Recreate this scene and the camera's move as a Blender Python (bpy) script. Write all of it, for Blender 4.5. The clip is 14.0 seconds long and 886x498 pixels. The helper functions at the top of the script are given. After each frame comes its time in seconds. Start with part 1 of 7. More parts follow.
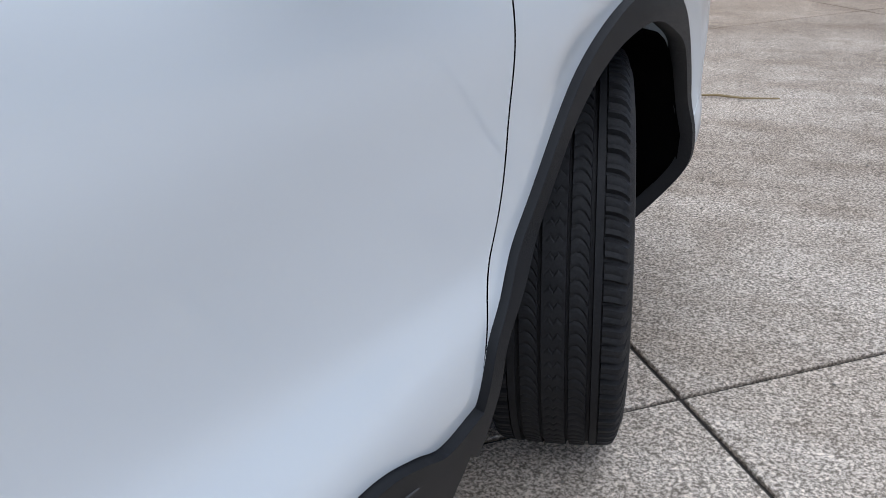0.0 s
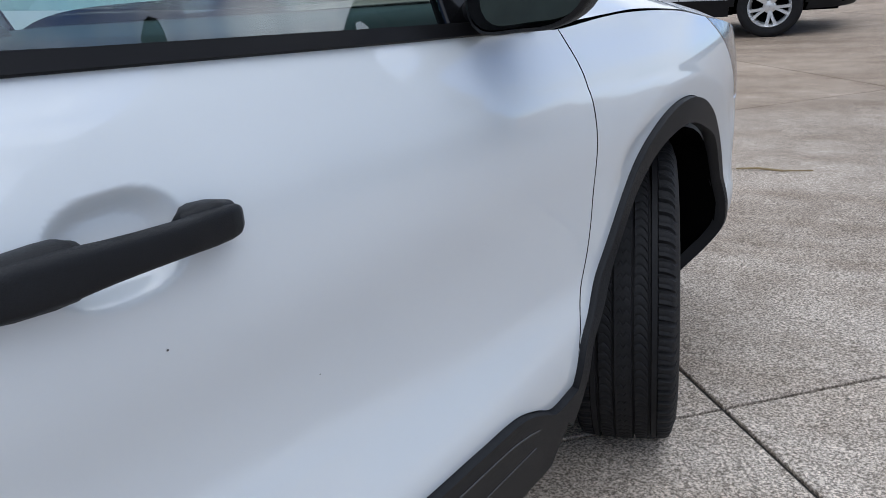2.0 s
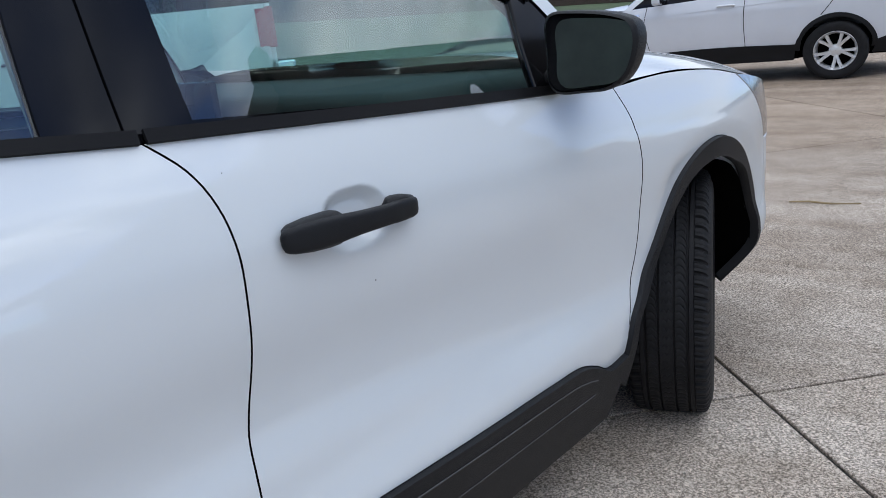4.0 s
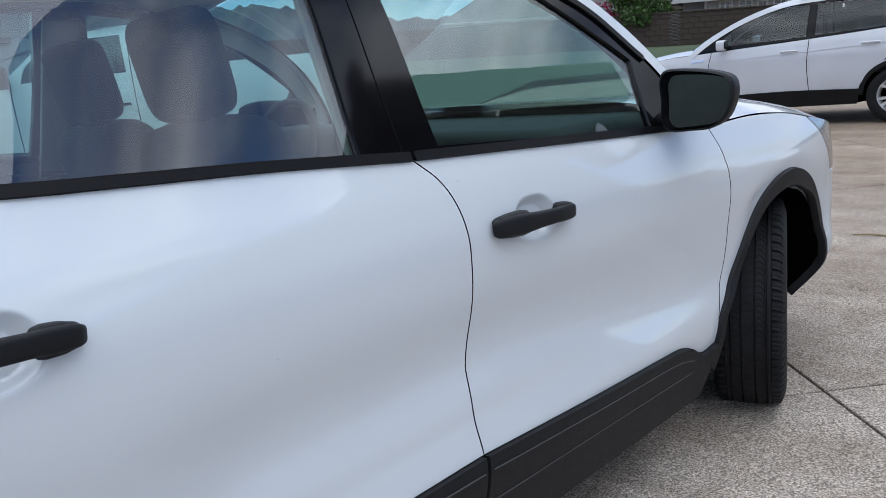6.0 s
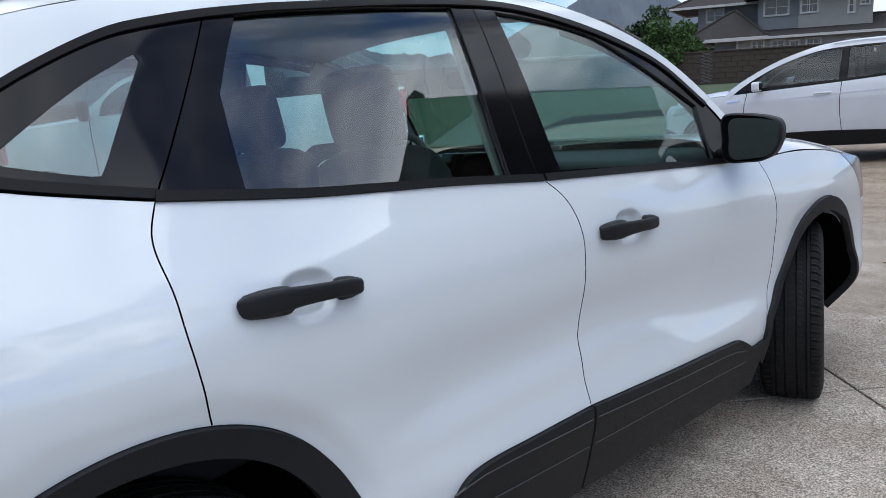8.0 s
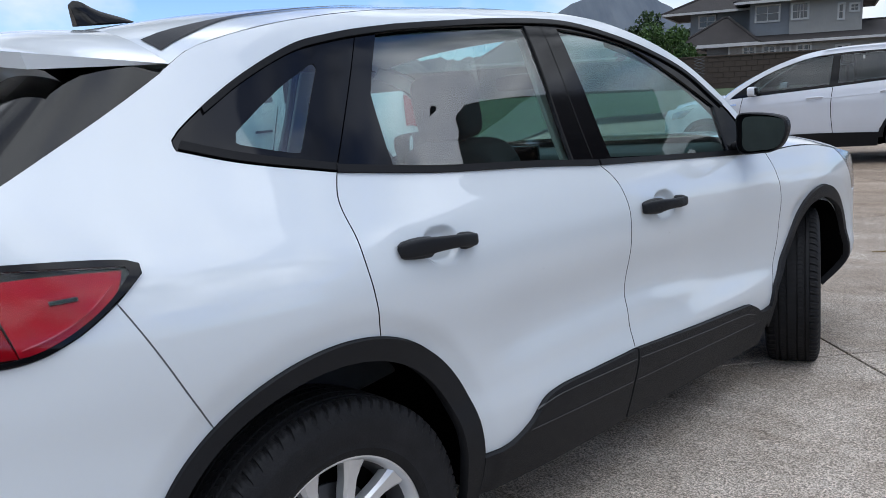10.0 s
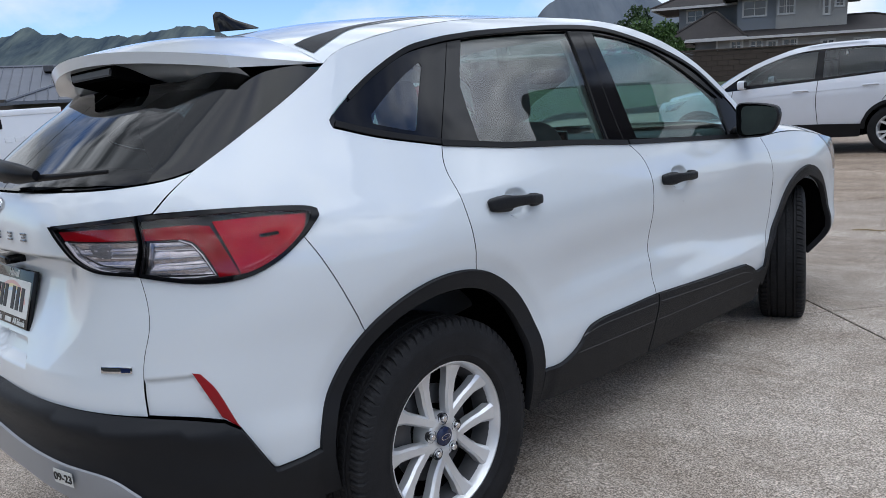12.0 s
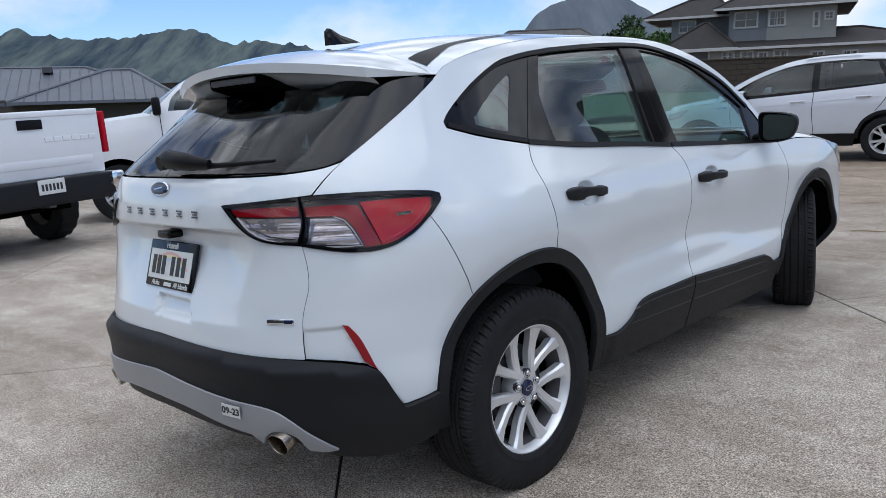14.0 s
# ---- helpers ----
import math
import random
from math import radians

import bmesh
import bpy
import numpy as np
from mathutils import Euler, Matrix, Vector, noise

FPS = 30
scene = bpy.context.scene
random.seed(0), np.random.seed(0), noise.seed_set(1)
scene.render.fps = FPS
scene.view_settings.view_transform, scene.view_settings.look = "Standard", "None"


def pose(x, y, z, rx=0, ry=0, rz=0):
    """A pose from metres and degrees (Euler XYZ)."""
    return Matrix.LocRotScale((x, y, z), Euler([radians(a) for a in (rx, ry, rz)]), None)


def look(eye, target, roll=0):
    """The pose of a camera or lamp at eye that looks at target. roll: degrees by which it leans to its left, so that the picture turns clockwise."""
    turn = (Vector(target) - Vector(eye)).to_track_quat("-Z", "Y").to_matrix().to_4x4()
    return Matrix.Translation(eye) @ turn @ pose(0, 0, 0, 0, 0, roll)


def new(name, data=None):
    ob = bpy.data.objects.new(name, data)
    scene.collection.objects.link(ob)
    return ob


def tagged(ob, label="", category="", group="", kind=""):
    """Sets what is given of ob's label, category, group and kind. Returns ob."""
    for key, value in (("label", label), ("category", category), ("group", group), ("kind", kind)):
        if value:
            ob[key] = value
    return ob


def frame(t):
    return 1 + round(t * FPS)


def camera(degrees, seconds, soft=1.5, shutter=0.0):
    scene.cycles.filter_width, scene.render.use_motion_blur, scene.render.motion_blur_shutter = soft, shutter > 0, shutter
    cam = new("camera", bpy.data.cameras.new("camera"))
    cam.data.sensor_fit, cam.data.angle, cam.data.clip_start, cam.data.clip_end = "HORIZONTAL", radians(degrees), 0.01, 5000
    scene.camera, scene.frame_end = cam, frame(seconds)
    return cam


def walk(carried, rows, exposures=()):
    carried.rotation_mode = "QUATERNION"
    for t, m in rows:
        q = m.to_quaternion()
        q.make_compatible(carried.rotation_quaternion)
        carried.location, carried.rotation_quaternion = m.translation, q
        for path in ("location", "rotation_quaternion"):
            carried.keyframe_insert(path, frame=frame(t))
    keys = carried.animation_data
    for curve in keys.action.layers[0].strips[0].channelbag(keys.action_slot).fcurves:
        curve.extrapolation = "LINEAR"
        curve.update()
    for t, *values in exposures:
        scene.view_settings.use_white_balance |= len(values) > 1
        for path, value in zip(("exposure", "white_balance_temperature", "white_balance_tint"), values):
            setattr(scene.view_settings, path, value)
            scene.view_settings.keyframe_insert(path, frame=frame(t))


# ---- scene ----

# The lot falls gently to one side; the hatchback stands on it, its nose a little low.
LOT = Matrix.Rotation(radians(-2.8), 4, Vector((-math.sin(radians(40)), math.cos(radians(40)), 0)))
CAR_LEAN = LOT @ pose(0, 0, 0, -0.9, 0, 0)
cam = camera(58.8, 14.0, soft=0.75)
PATH = [
    (0, (1.312, 1.524, 1.019), (0.328, 3.049, 0.178), -3.3),
    (0.5, (1.378, 1.406, 1.063), (0.348, 2.923, 0.265), -4.0),
    (1, (1.405, 1.269, 1.096), (0.337, 2.785, 0.346), -4.7),
    (1.5, (1.444, 1.156, 1.128), (0.35, 2.676, 0.424), -4.9),
    (2, (1.482, 1.066, 1.16), (0.361, 2.585, 0.498), -5.0),
    (2.5, (1.549, 0.975, 1.18), (0.394, 2.483, 0.554), -4.9),
    (3, (1.618, 0.86, 1.203), (0.42, 2.346, 0.606), -5.2),
    (5.5, (1.881, 0.27, 1.267), (0.526, 1.663, 0.794), -5.8),
    (6, (1.903, 0.123, 1.285), (0.523, 1.503, 0.844), -5.6),
    (6.5, (1.93, -0.019, 1.296), (0.533, 1.351, 0.883), -5.5),
    (7, (1.981, -0.136, 1.302), (0.568, 1.226, 0.916), -5.4),
    (7.5, (2.051, -0.283, 1.315), (0.627, 1.073, 0.949), -5.1),
    (8, (2.093, -0.417, 1.326), (0.658, 0.932, 0.976), -5.0),
    (8.2, (2.1, -0.47, 1.328), (0.662, 0.876, 0.983), -4.9),
    (10.5, (2.306, -1.083, 1.33), (0.89, 0.287, 0.985), -4.7),
    (11, (2.344, -1.233, 1.34), (0.928, 0.135, 0.987), -4.5),
    (11.5, (2.394, -1.368, 1.339), (0.989, 0.01, 0.985), -4.7),
    (12, (2.478, -1.539, 1.336), (1.08, -0.155, 0.975), -4.7),
    (12.5, (2.537, -1.711, 1.34), (1.146, -0.32, 0.98), -4.7),
    (13, (2.546, -1.875, 1.349), (1.163, -0.479, 0.983), -4.5),
    (13.5, (2.556, -2.027, 1.345), (1.176, -0.624, 0.991), -4.4),
    (14, (2.558, -2.113, 1.357), (1.179, -0.707, 1.009), -4.0),
]
walk(cam, [(t, CAR_LEAN @ look(eye, target, roll)) for t, eye, target, roll in PATH], exposures=[(0.0, 0.50), (0.5, 0.40), (1.5, 0.32), (3.0, 0.34), (6.0, 0.30), (10.0, 0.24), (14.0, 0.13)])

# ---- world and light ----
SUN_ELEVATION, SUN_TURN = 74.0, 100.0
world = bpy.data.worlds.new("sky")
scene.world = world
world.use_nodes = True
wn, wl = world.node_tree.nodes, world.node_tree.links
wn.clear()
w_out = wn.new("ShaderNodeOutputWorld")
w_back = wn.new("ShaderNodeBackground")
w_sky = wn.new("ShaderNodeTexSky")
w_sky.sky_type, w_sky.sun_disc = "NISHITA", False
w_sky.sun_elevation, w_sky.sun_rotation = radians(SUN_ELEVATION), radians(SUN_TURN)
w_sky.air_density, w_sky.dust_density, w_sky.ozone_density = 1.0, 0.1, 3.0
w_co = wn.new("ShaderNodeTexCoord")
w_map = wn.new("ShaderNodeMapping")
w_map.inputs["Scale"].default_value = (1.0, 1.0, 1.7)
w_n1, w_n2 = wn.new("ShaderNodeTexNoise"), wn.new("ShaderNodeTexNoise")
w_n1.inputs["Scale"].default_value, w_n1.inputs["Detail"].default_value, w_n1.inputs["Roughness"].default_value = 2.6, 7.0, 0.55
w_n2.inputs["Scale"].default_value, w_n2.inputs["Detail"].default_value, w_n2.inputs["Roughness"].default_value = 4.6, 7.0, 0.58
w_sep = wn.new("ShaderNodeSeparateXYZ")
w_high = wn.new("ShaderNodeMapRange")
w_high.inputs[1].default_value, w_high.inputs[2].default_value = 0.05, 0.45
w_high.inputs[3].default_value, w_high.inputs[4].default_value = -0.035, 0.11
w_add = wn.new("ShaderNodeMath")
w_add.operation = "ADD"
w_ramp = wn.new("ShaderNodeValToRGB")
w_ramp.color_ramp.elements[0].position, w_ramp.color_ramp.elements[1].position = 0.44, 0.62
w_grey = wn.new("ShaderNodeValToRGB")
w_grey.color_ramp.elements[0].position, w_grey.color_ramp.elements[1].position = 0.40, 0.63
w_grey.color_ramp.elements[0].color = (0.23, 0.26, 0.30, 1)
w_grey.color_ramp.elements[1].color = (1.54, 1.64, 1.80, 1)
w_dim = wn.new("ShaderNodeMix")
w_dim.data_type, w_dim.blend_type = "RGBA", "MULTIPLY"
w_dim.inputs[0].default_value = 1.0
w_dim.inputs[7].default_value = (0.080, 0.098, 0.132, 1)
w_mix = wn.new("ShaderNodeMix")
w_mix.data_type = "RGBA"
wl.new(w_co.outputs["Generated"], w_map.inputs["Vector"])
wl.new(w_map.outputs[0], w_n1.inputs["Vector"])
w_map2 = wn.new("ShaderNodeMapping")
w_map2.inputs["Scale"].default_value, w_map2.inputs["Location"].default_value = (1.0, 1.0, 1.9), (3.1, 1.7, 0.4)
wl.new(w_co.outputs["Generated"], w_map2.inputs["Vector"])
wl.new(w_map2.outputs[0], w_n2.inputs["Vector"])
wl.new(w_co.outputs["Generated"], w_sep.inputs[0])
wl.new(w_sep.outputs["Z"], w_high.inputs[0])
wl.new(w_n1.outputs["Fac"], w_add.inputs[0])
wl.new(w_high.outputs[0], w_add.inputs[1])
wl.new(w_add.outputs[0], w_ramp.inputs[0])
wl.new(w_n2.outputs["Fac"], w_grey.inputs[0])
wl.new(w_sky.outputs[0], w_dim.inputs[6])
wl.new(w_ramp.outputs[0], w_mix.inputs[0])
wl.new(w_dim.outputs[2], w_mix.inputs[6])
w_lift = wn.new("ShaderNodeMapRange")
w_lift.inputs[1].default_value, w_lift.inputs[2].default_value = 0.18, 0.62
w_lift.inputs[3].default_value, w_lift.inputs[4].default_value = 0.54, 1.16
wl.new(w_sep.outputs["Z"], w_lift.inputs[0])
w_cloud = wn.new("ShaderNodeVectorMath")
w_cloud.operation = "SCALE"
# low over the horizon the clouds are white puffs, higher up a grey and white deck
w_puff = wn.new("ShaderNodeMix")
w_puff.data_type = "RGBA"
w_puff.inputs[6].default_value = (1.30, 1.38, 1.50, 1)
w_deck = wn.new("ShaderNodeMapRange")
w_deck.inputs[1].default_value, w_deck.inputs[2].default_value = 0.14, 0.30
wl.new(w_sep.outputs["Z"], w_deck.inputs[0])
wl.new(w_deck.outputs[0], w_puff.inputs[0])
wl.new(w_grey.outputs[0], w_puff.inputs[7])
# straight overhead the deck is even
w_even = wn.new("ShaderNodeMix")
w_even.data_type = "RGBA"
w_even.inputs[7].default_value = (0.80, 0.88, 1.02, 1)
w_over = wn.new("ShaderNodeMapRange")
w_over.inputs[1].default_value, w_over.inputs[2].default_value = 0.66, 0.88
w_over.inputs[4].default_value = 0.8
wl.new(w_sep.outputs["Z"], w_over.inputs[0])
wl.new(w_over.outputs[0], w_even.inputs[0])
wl.new(w_puff.outputs[2], w_even.inputs[6])
wl.new(w_even.outputs[2], w_cloud.inputs[0])
wl.new(w_lift.outputs[0], w_cloud.inputs["Scale"])
wl.new(w_cloud.outputs[0], w_mix.inputs[7])
wl.new(w_mix.outputs[2], w_back.inputs["Color"])
w_back.inputs["Strength"].default_value = 1.15
wl.new(w_back.outputs[0], w_out.inputs["Surface"])

sun = new("sun", bpy.data.lights.new("sun", "SUN"))
sun.data.energy, sun.data.angle, sun.data.color = 0.80, radians(62), (0.95, 0.98, 1.0)
_a, _e = radians(SUN_TURN), radians(SUN_ELEVATION)
sun.matrix_world = look((0, 0, 30), Vector((0, 0, 30)) - Vector((math.sin(_a) * math.cos(_e), math.cos(_a) * math.cos(_e), math.sin(_e))))

# ---- materials ----
def link_new(tree, kind, **values):
    node = tree.nodes.new(kind)
    for key, value in values.items():
        node.inputs[key.replace("_", " ")].default_value = value
    return node


def material(name, color, rough=0.5, metal=0.0, coat=0.0, spread=0.0, scale=8.0, fine=0.0, fine_scale=220.0, bump=0.0, bump_scale=90.0, rough_spread=0.0, specular=0.5, darker=0.6, coat_rough=0.04):
    """A Principled material whose colour varies at two scales, with fine relief."""
    mat = bpy.data.materials.new(name)
    mat.use_nodes = True
    tree = mat.node_tree
    bsdf = tree.nodes["Principled BSDF"]
    bsdf.inputs["Base Color"].default_value = (*color, 1)
    bsdf.inputs["Roughness"].default_value = rough
    bsdf.inputs["Metallic"].default_value = metal
    bsdf.inputs["Coat Weight"].default_value = coat
    bsdf.inputs["Coat Roughness"].default_value = coat_rough
    bsdf.inputs["Specular IOR Level"].default_value = specular
    coord = tree.nodes.new("ShaderNodeTexCoord")
    shade = None
    if spread or fine:
        big = link_new(tree, "ShaderNodeTexNoise", Scale=scale, Detail=5.0, Roughness=0.6)
        small = link_new(tree, "ShaderNodeTexNoise", Scale=fine_scale, Detail=2.0)
        tree.links.new(coord.outputs["Object"], big.inputs["Vector"])
        tree.links.new(coord.outputs["Object"], small.inputs["Vector"])
        ramp = tree.nodes.new("ShaderNodeValToRGB")
        ramp.color_ramp.elements[0].position, ramp.color_ramp.elements[1].position = 0.3, 0.7
        low = 1 - spread
        ramp.color_ramp.elements[0].color = (color[0] * low, color[1] * low, color[2] * low, 1)
        ramp.color_ramp.elements[1].color = (*color, 1)
        tree.links.new(big.outputs["Fac"], ramp.inputs[0])
        mix = tree.nodes.new("ShaderNodeMix")
        mix.data_type, mix.blend_type = "RGBA", "MULTIPLY"
        mix.inputs[0].default_value = fine
        tone = tree.nodes.new("ShaderNodeValToRGB")
        tone.color_ramp.elements[0].position, tone.color_ramp.elements[1].position = 0.36, 0.62
        tone.color_ramp.elements[0].color = (1 - darker,) * 3 + (1,)
        tone.color_ramp.elements[1].color = (1.15, 1.15, 1.15, 1)
        tree.links.new(small.outputs["Fac"], tone.inputs[0])
        tree.links.new(ramp.outputs[0], mix.inputs[6])
        tree.links.new(tone.outputs[0], mix.inputs[7])
        tree.links.new(mix.outputs[2], bsdf.inputs["Base Color"])
    if rough_spread:
        patch = link_new(tree, "ShaderNodeTexNoise", Scale=scale * 2.3, Detail=4.0)
        span = tree.nodes.new("ShaderNodeMapRange")
        span.inputs[3].default_value, span.inputs[4].default_value = rough - rough_spread, rough + rough_spread
        tree.links.new(coord.outputs["Object"], patch.inputs["Vector"])
        tree.links.new(patch.outputs["Fac"], span.inputs[0])
        tree.links.new(span.outputs[0], bsdf.inputs["Roughness"])
    if bump:
        grain = link_new(tree, "ShaderNodeTexNoise", Scale=bump_scale, Detail=3.0)
        relief = link_new(tree, "ShaderNodeBump", Strength=bump, Distance=0.004)
        tree.links.new(coord.outputs["Object"], grain.inputs["Vector"])
        tree.links.new(grain.outputs["Fac"], relief.inputs["Height"])
        tree.links.new(relief.outputs[0], bsdf.inputs["Normal"])
    return mat


def glass(name, tint, base=0.07, power=5.0):
    """Thin automotive glass: tinted see-through with a mirror reflection that grows at grazing angles."""
    mat = bpy.data.materials.new(name)
    mat.use_nodes = True
    tree = mat.node_tree
    tree.nodes.clear()
    out = tree.nodes.new("ShaderNodeOutputMaterial")
    clear = tree.nodes.new("ShaderNodeBsdfTransparent")
    clear.inputs[0].default_value = (*tint, 1)
    mirror = tree.nodes.new("ShaderNodeBsdfGlossy")
    mirror.inputs["Roughness"].default_value = 0.0
    mirror.inputs[0].default_value = (1, 1, 1, 1)
    weight = tree.nodes.new("ShaderNodeLayerWeight")
    weight.inputs[0].default_value = 0.5
    steep = tree.nodes.new("ShaderNodeMath")
    steep.operation = "POWER"
    steep.inputs[1].default_value = power
    span = tree.nodes.new("ShaderNodeMapRange")
    span.inputs[3].default_value, span.inputs[4].default_value = base, 0.95
    mix = tree.nodes.new("ShaderNodeMixShader")
    tree.links.new(weight.outputs["Facing"], steep.inputs[0])
    tree.links.new(steep.outputs[0], span.inputs[0])
    tree.links.new(span.outputs[0], mix.inputs[0])
    tree.links.new(clear.outputs[0], mix.inputs[1])
    tree.links.new(mirror.outputs[0], mix.inputs[2])
    tree.links.new(mix.outputs[0], out.inputs[0])
    return mat


PAINT = material("white_paint", (0.650, 0.690, 0.715), rough=0.32, coat=1.0, spread=0.02, scale=3.0, rough_spread=0.03, coat_rough=0.02, specular=0.25)
PAINT.node_tree.nodes["Principled BSDF"].inputs["Coat IOR"].default_value = 1.66
PAINT_FAR = material("white_paint_weathered", (0.62, 0.64, 0.68), rough=0.35, coat=0.6, spread=0.06, scale=2.0)
CLAD = material("black_grained_plastic", (0.0102, 0.0112, 0.0136), rough=0.50, spread=0.25, scale=6.0, fine=0.25, fine_scale=500, bump=0.25, bump_scale=900, specular=0.24)
TRIM = material("satin_black_trim", (0.007, 0.007, 0.008), rough=0.38, spread=0.2, scale=12.0, bump=0.05, bump_scale=600, specular=0.14)
GLOSSBLACK = material("gloss_black", (0.004, 0.004, 0.005), rough=0.06, spread=0.1, scale=9.0, specular=0.24)
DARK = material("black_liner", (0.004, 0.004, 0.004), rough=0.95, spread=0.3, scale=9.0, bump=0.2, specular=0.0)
RUBBER = material("tyre_rubber", (0.021, 0.021, 0.0225), rough=0.62, spread=0.35, scale=14.0, fine=0.35, fine_scale=260, bump=0.15, bump_scale=420, specular=0.15)
ALLOY = material("silver_alloy", (0.74, 0.75, 0.76), rough=0.30, metal=0.55, spread=0.10, scale=14.0, rough_spread=0.06)
STEEL = material("chrome", (0.75, 0.76, 0.78), rough=0.10, metal=1.0, spread=0.1, scale=16.0, rough_spread=0.04)
IRON = material("brake_iron", (0.10, 0.10, 0.105), rough=0.5, metal=0.7, spread=0.3, scale=22.0)
SILVER = material("silver_painted_plastic", (0.29, 0.30, 0.315), rough=0.38, metal=0.25, spread=0.08, scale=5.0, bump=0.05, bump_scale=700)
SEATCLOTH = material("charcoal_seat_cloth", (0.024, 0.026, 0.029), rough=0.9, spread=0.25, scale=9.0, fine=0.0)
INNER = material("dark_cabin_plastic", (0.026, 0.028, 0.030), rough=0.65, spread=0.2, scale=8.0, bump=0.15, bump_scale=500)
LIGHTLINER = material("pale_headliner", (0.45, 0.44, 0.41), rough=0.9, spread=0.1, scale=6.0, fine=0.2, fine_scale=500)
GLASS = glass("window_glass", (0.54, 0.74, 0.72), 0.112)
GLASS_DARK = glass("privacy_glass", (0.08, 0.098, 0.108), 0.034)
GLASS_FAR = glass("window_glass_far", (0.40, 0.50, 0.52), 0.06)
RED = material("red_lamp_lens", (0.46, 0.004, 0.018), rough=0.22, coat=0.0, specular=0.2, spread=0.25, scale=16.0)
RED_DEEP = material("deep_red_lamp_lens", (0.28, 0.002, 0.008), rough=0.10, coat=0.25, specular=0.3, spread=0.25, scale=20.0)
CLEARLENS = material("clear_lamp_reflector", (0.55, 0.56, 0.58), rough=0.22, metal=0.75, coat=0.3, spread=0.45, scale=48.0)
LAMPBOWL = material("dark_lamp_bowl", (0.012, 0.011, 0.012), rough=0.3, spread=0.2, scale=20.0)
RED_PALE = material("pale_red_light_guide", (0.62, 0.10, 0.14), rough=0.2)
LAMPCOVER = glass("lamp_cover", (0.93, 0.88, 0.88), 0.028)
CHAR = material("charcoal_lettering", (0.02, 0.02, 0.02), rough=0.5)
PLATEWHITE = material("plate_white", (0.68, 0.69, 0.66), rough=0.35, spread=0.12, scale=16.0)
BLUE = material("blue_enamel", (0.008, 0.016, 0.055), rough=0.2, coat=0.2)
SEAMGREY = material("grey_seam", (0.16, 0.165, 0.175), rough=0.7, spread=0.2, scale=20)
RIDGE = material("ridge_glint_grey", (0.06, 0.06, 0.063), rough=0.5, spread=0.2, scale=20)
MIRROR = material("mirror_silver", (0.85, 0.86, 0.87), rough=0.015, metal=1.0)

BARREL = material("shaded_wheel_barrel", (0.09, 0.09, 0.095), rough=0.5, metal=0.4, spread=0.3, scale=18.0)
PASTEL_RED = material("pale_red_print", (0.66, 0.42, 0.38), rough=0.5)
PASTEL_YELLOW = material("pale_yellow_print", (0.70, 0.62, 0.36), rough=0.5)
PASTEL_BLUE = material("pale_blue_print", (0.45, 0.56, 0.66), rough=0.5)
DARKCHROME = material("smoked_chrome", (0.26, 0.27, 0.29), rough=0.16, metal=1.0, spread=0.2, scale=30.0)
LENSRIB = material("lamp_rib", (0.60, 0.61, 0.63), rough=0.2, coat=0.5)
PAINT_TRUCK = material("white_truck_paint", (0.76, 0.77, 0.78), rough=0.35, coat=0.6, spread=0.06, scale=2.0)
GLASS_QUARTER = glass("quarter_glass", (0.36, 0.48, 0.48), 0.10)
TANSTEEL = material("heat_tinted_steel", (0.36, 0.31, 0.26), rough=0.24, metal=1.0, spread=0.35, scale=26.0, rough_spread=0.06)

# ---- geometry helpers ----
def curve(xs, ys):
    """A monotone smooth curve through a few control values."""
    xs, ys = np.asarray(xs, float), np.asarray(ys, float)
    h = np.diff(xs)
    d = np.diff(ys) / h
    m = np.zeros(len(xs))
    m[0], m[-1] = d[0], d[-1]
    for i in range(1, len(xs) - 1):
        if d[i - 1] * d[i] > 0:
            w1, w2 = 2 * h[i] + h[i - 1], h[i] + 2 * h[i - 1]
            m[i] = (w1 + w2) / (w1 / d[i - 1] + w2 / d[i])

    def f(x):
        x = np.clip(x, xs[0], xs[-1])
        i = np.clip(np.searchsorted(xs, x) - 1, 0, len(xs) - 2)
        t = (x - xs[i]) / h[i]
        return (2 * t**3 - 3 * t**2 + 1) * ys[i] + (t**3 - 2 * t**2 + t) * h[i] * m[i] + (3 * t**2 - 2 * t**3) * ys[i + 1] + (t**3 - t**2) * h[i] * m[i + 1]

    return f


def smooth(a, b, x):
    t = np.clip((x - a) / (b - a), 0, 1)
    return t * t * (3 - 2 * t)


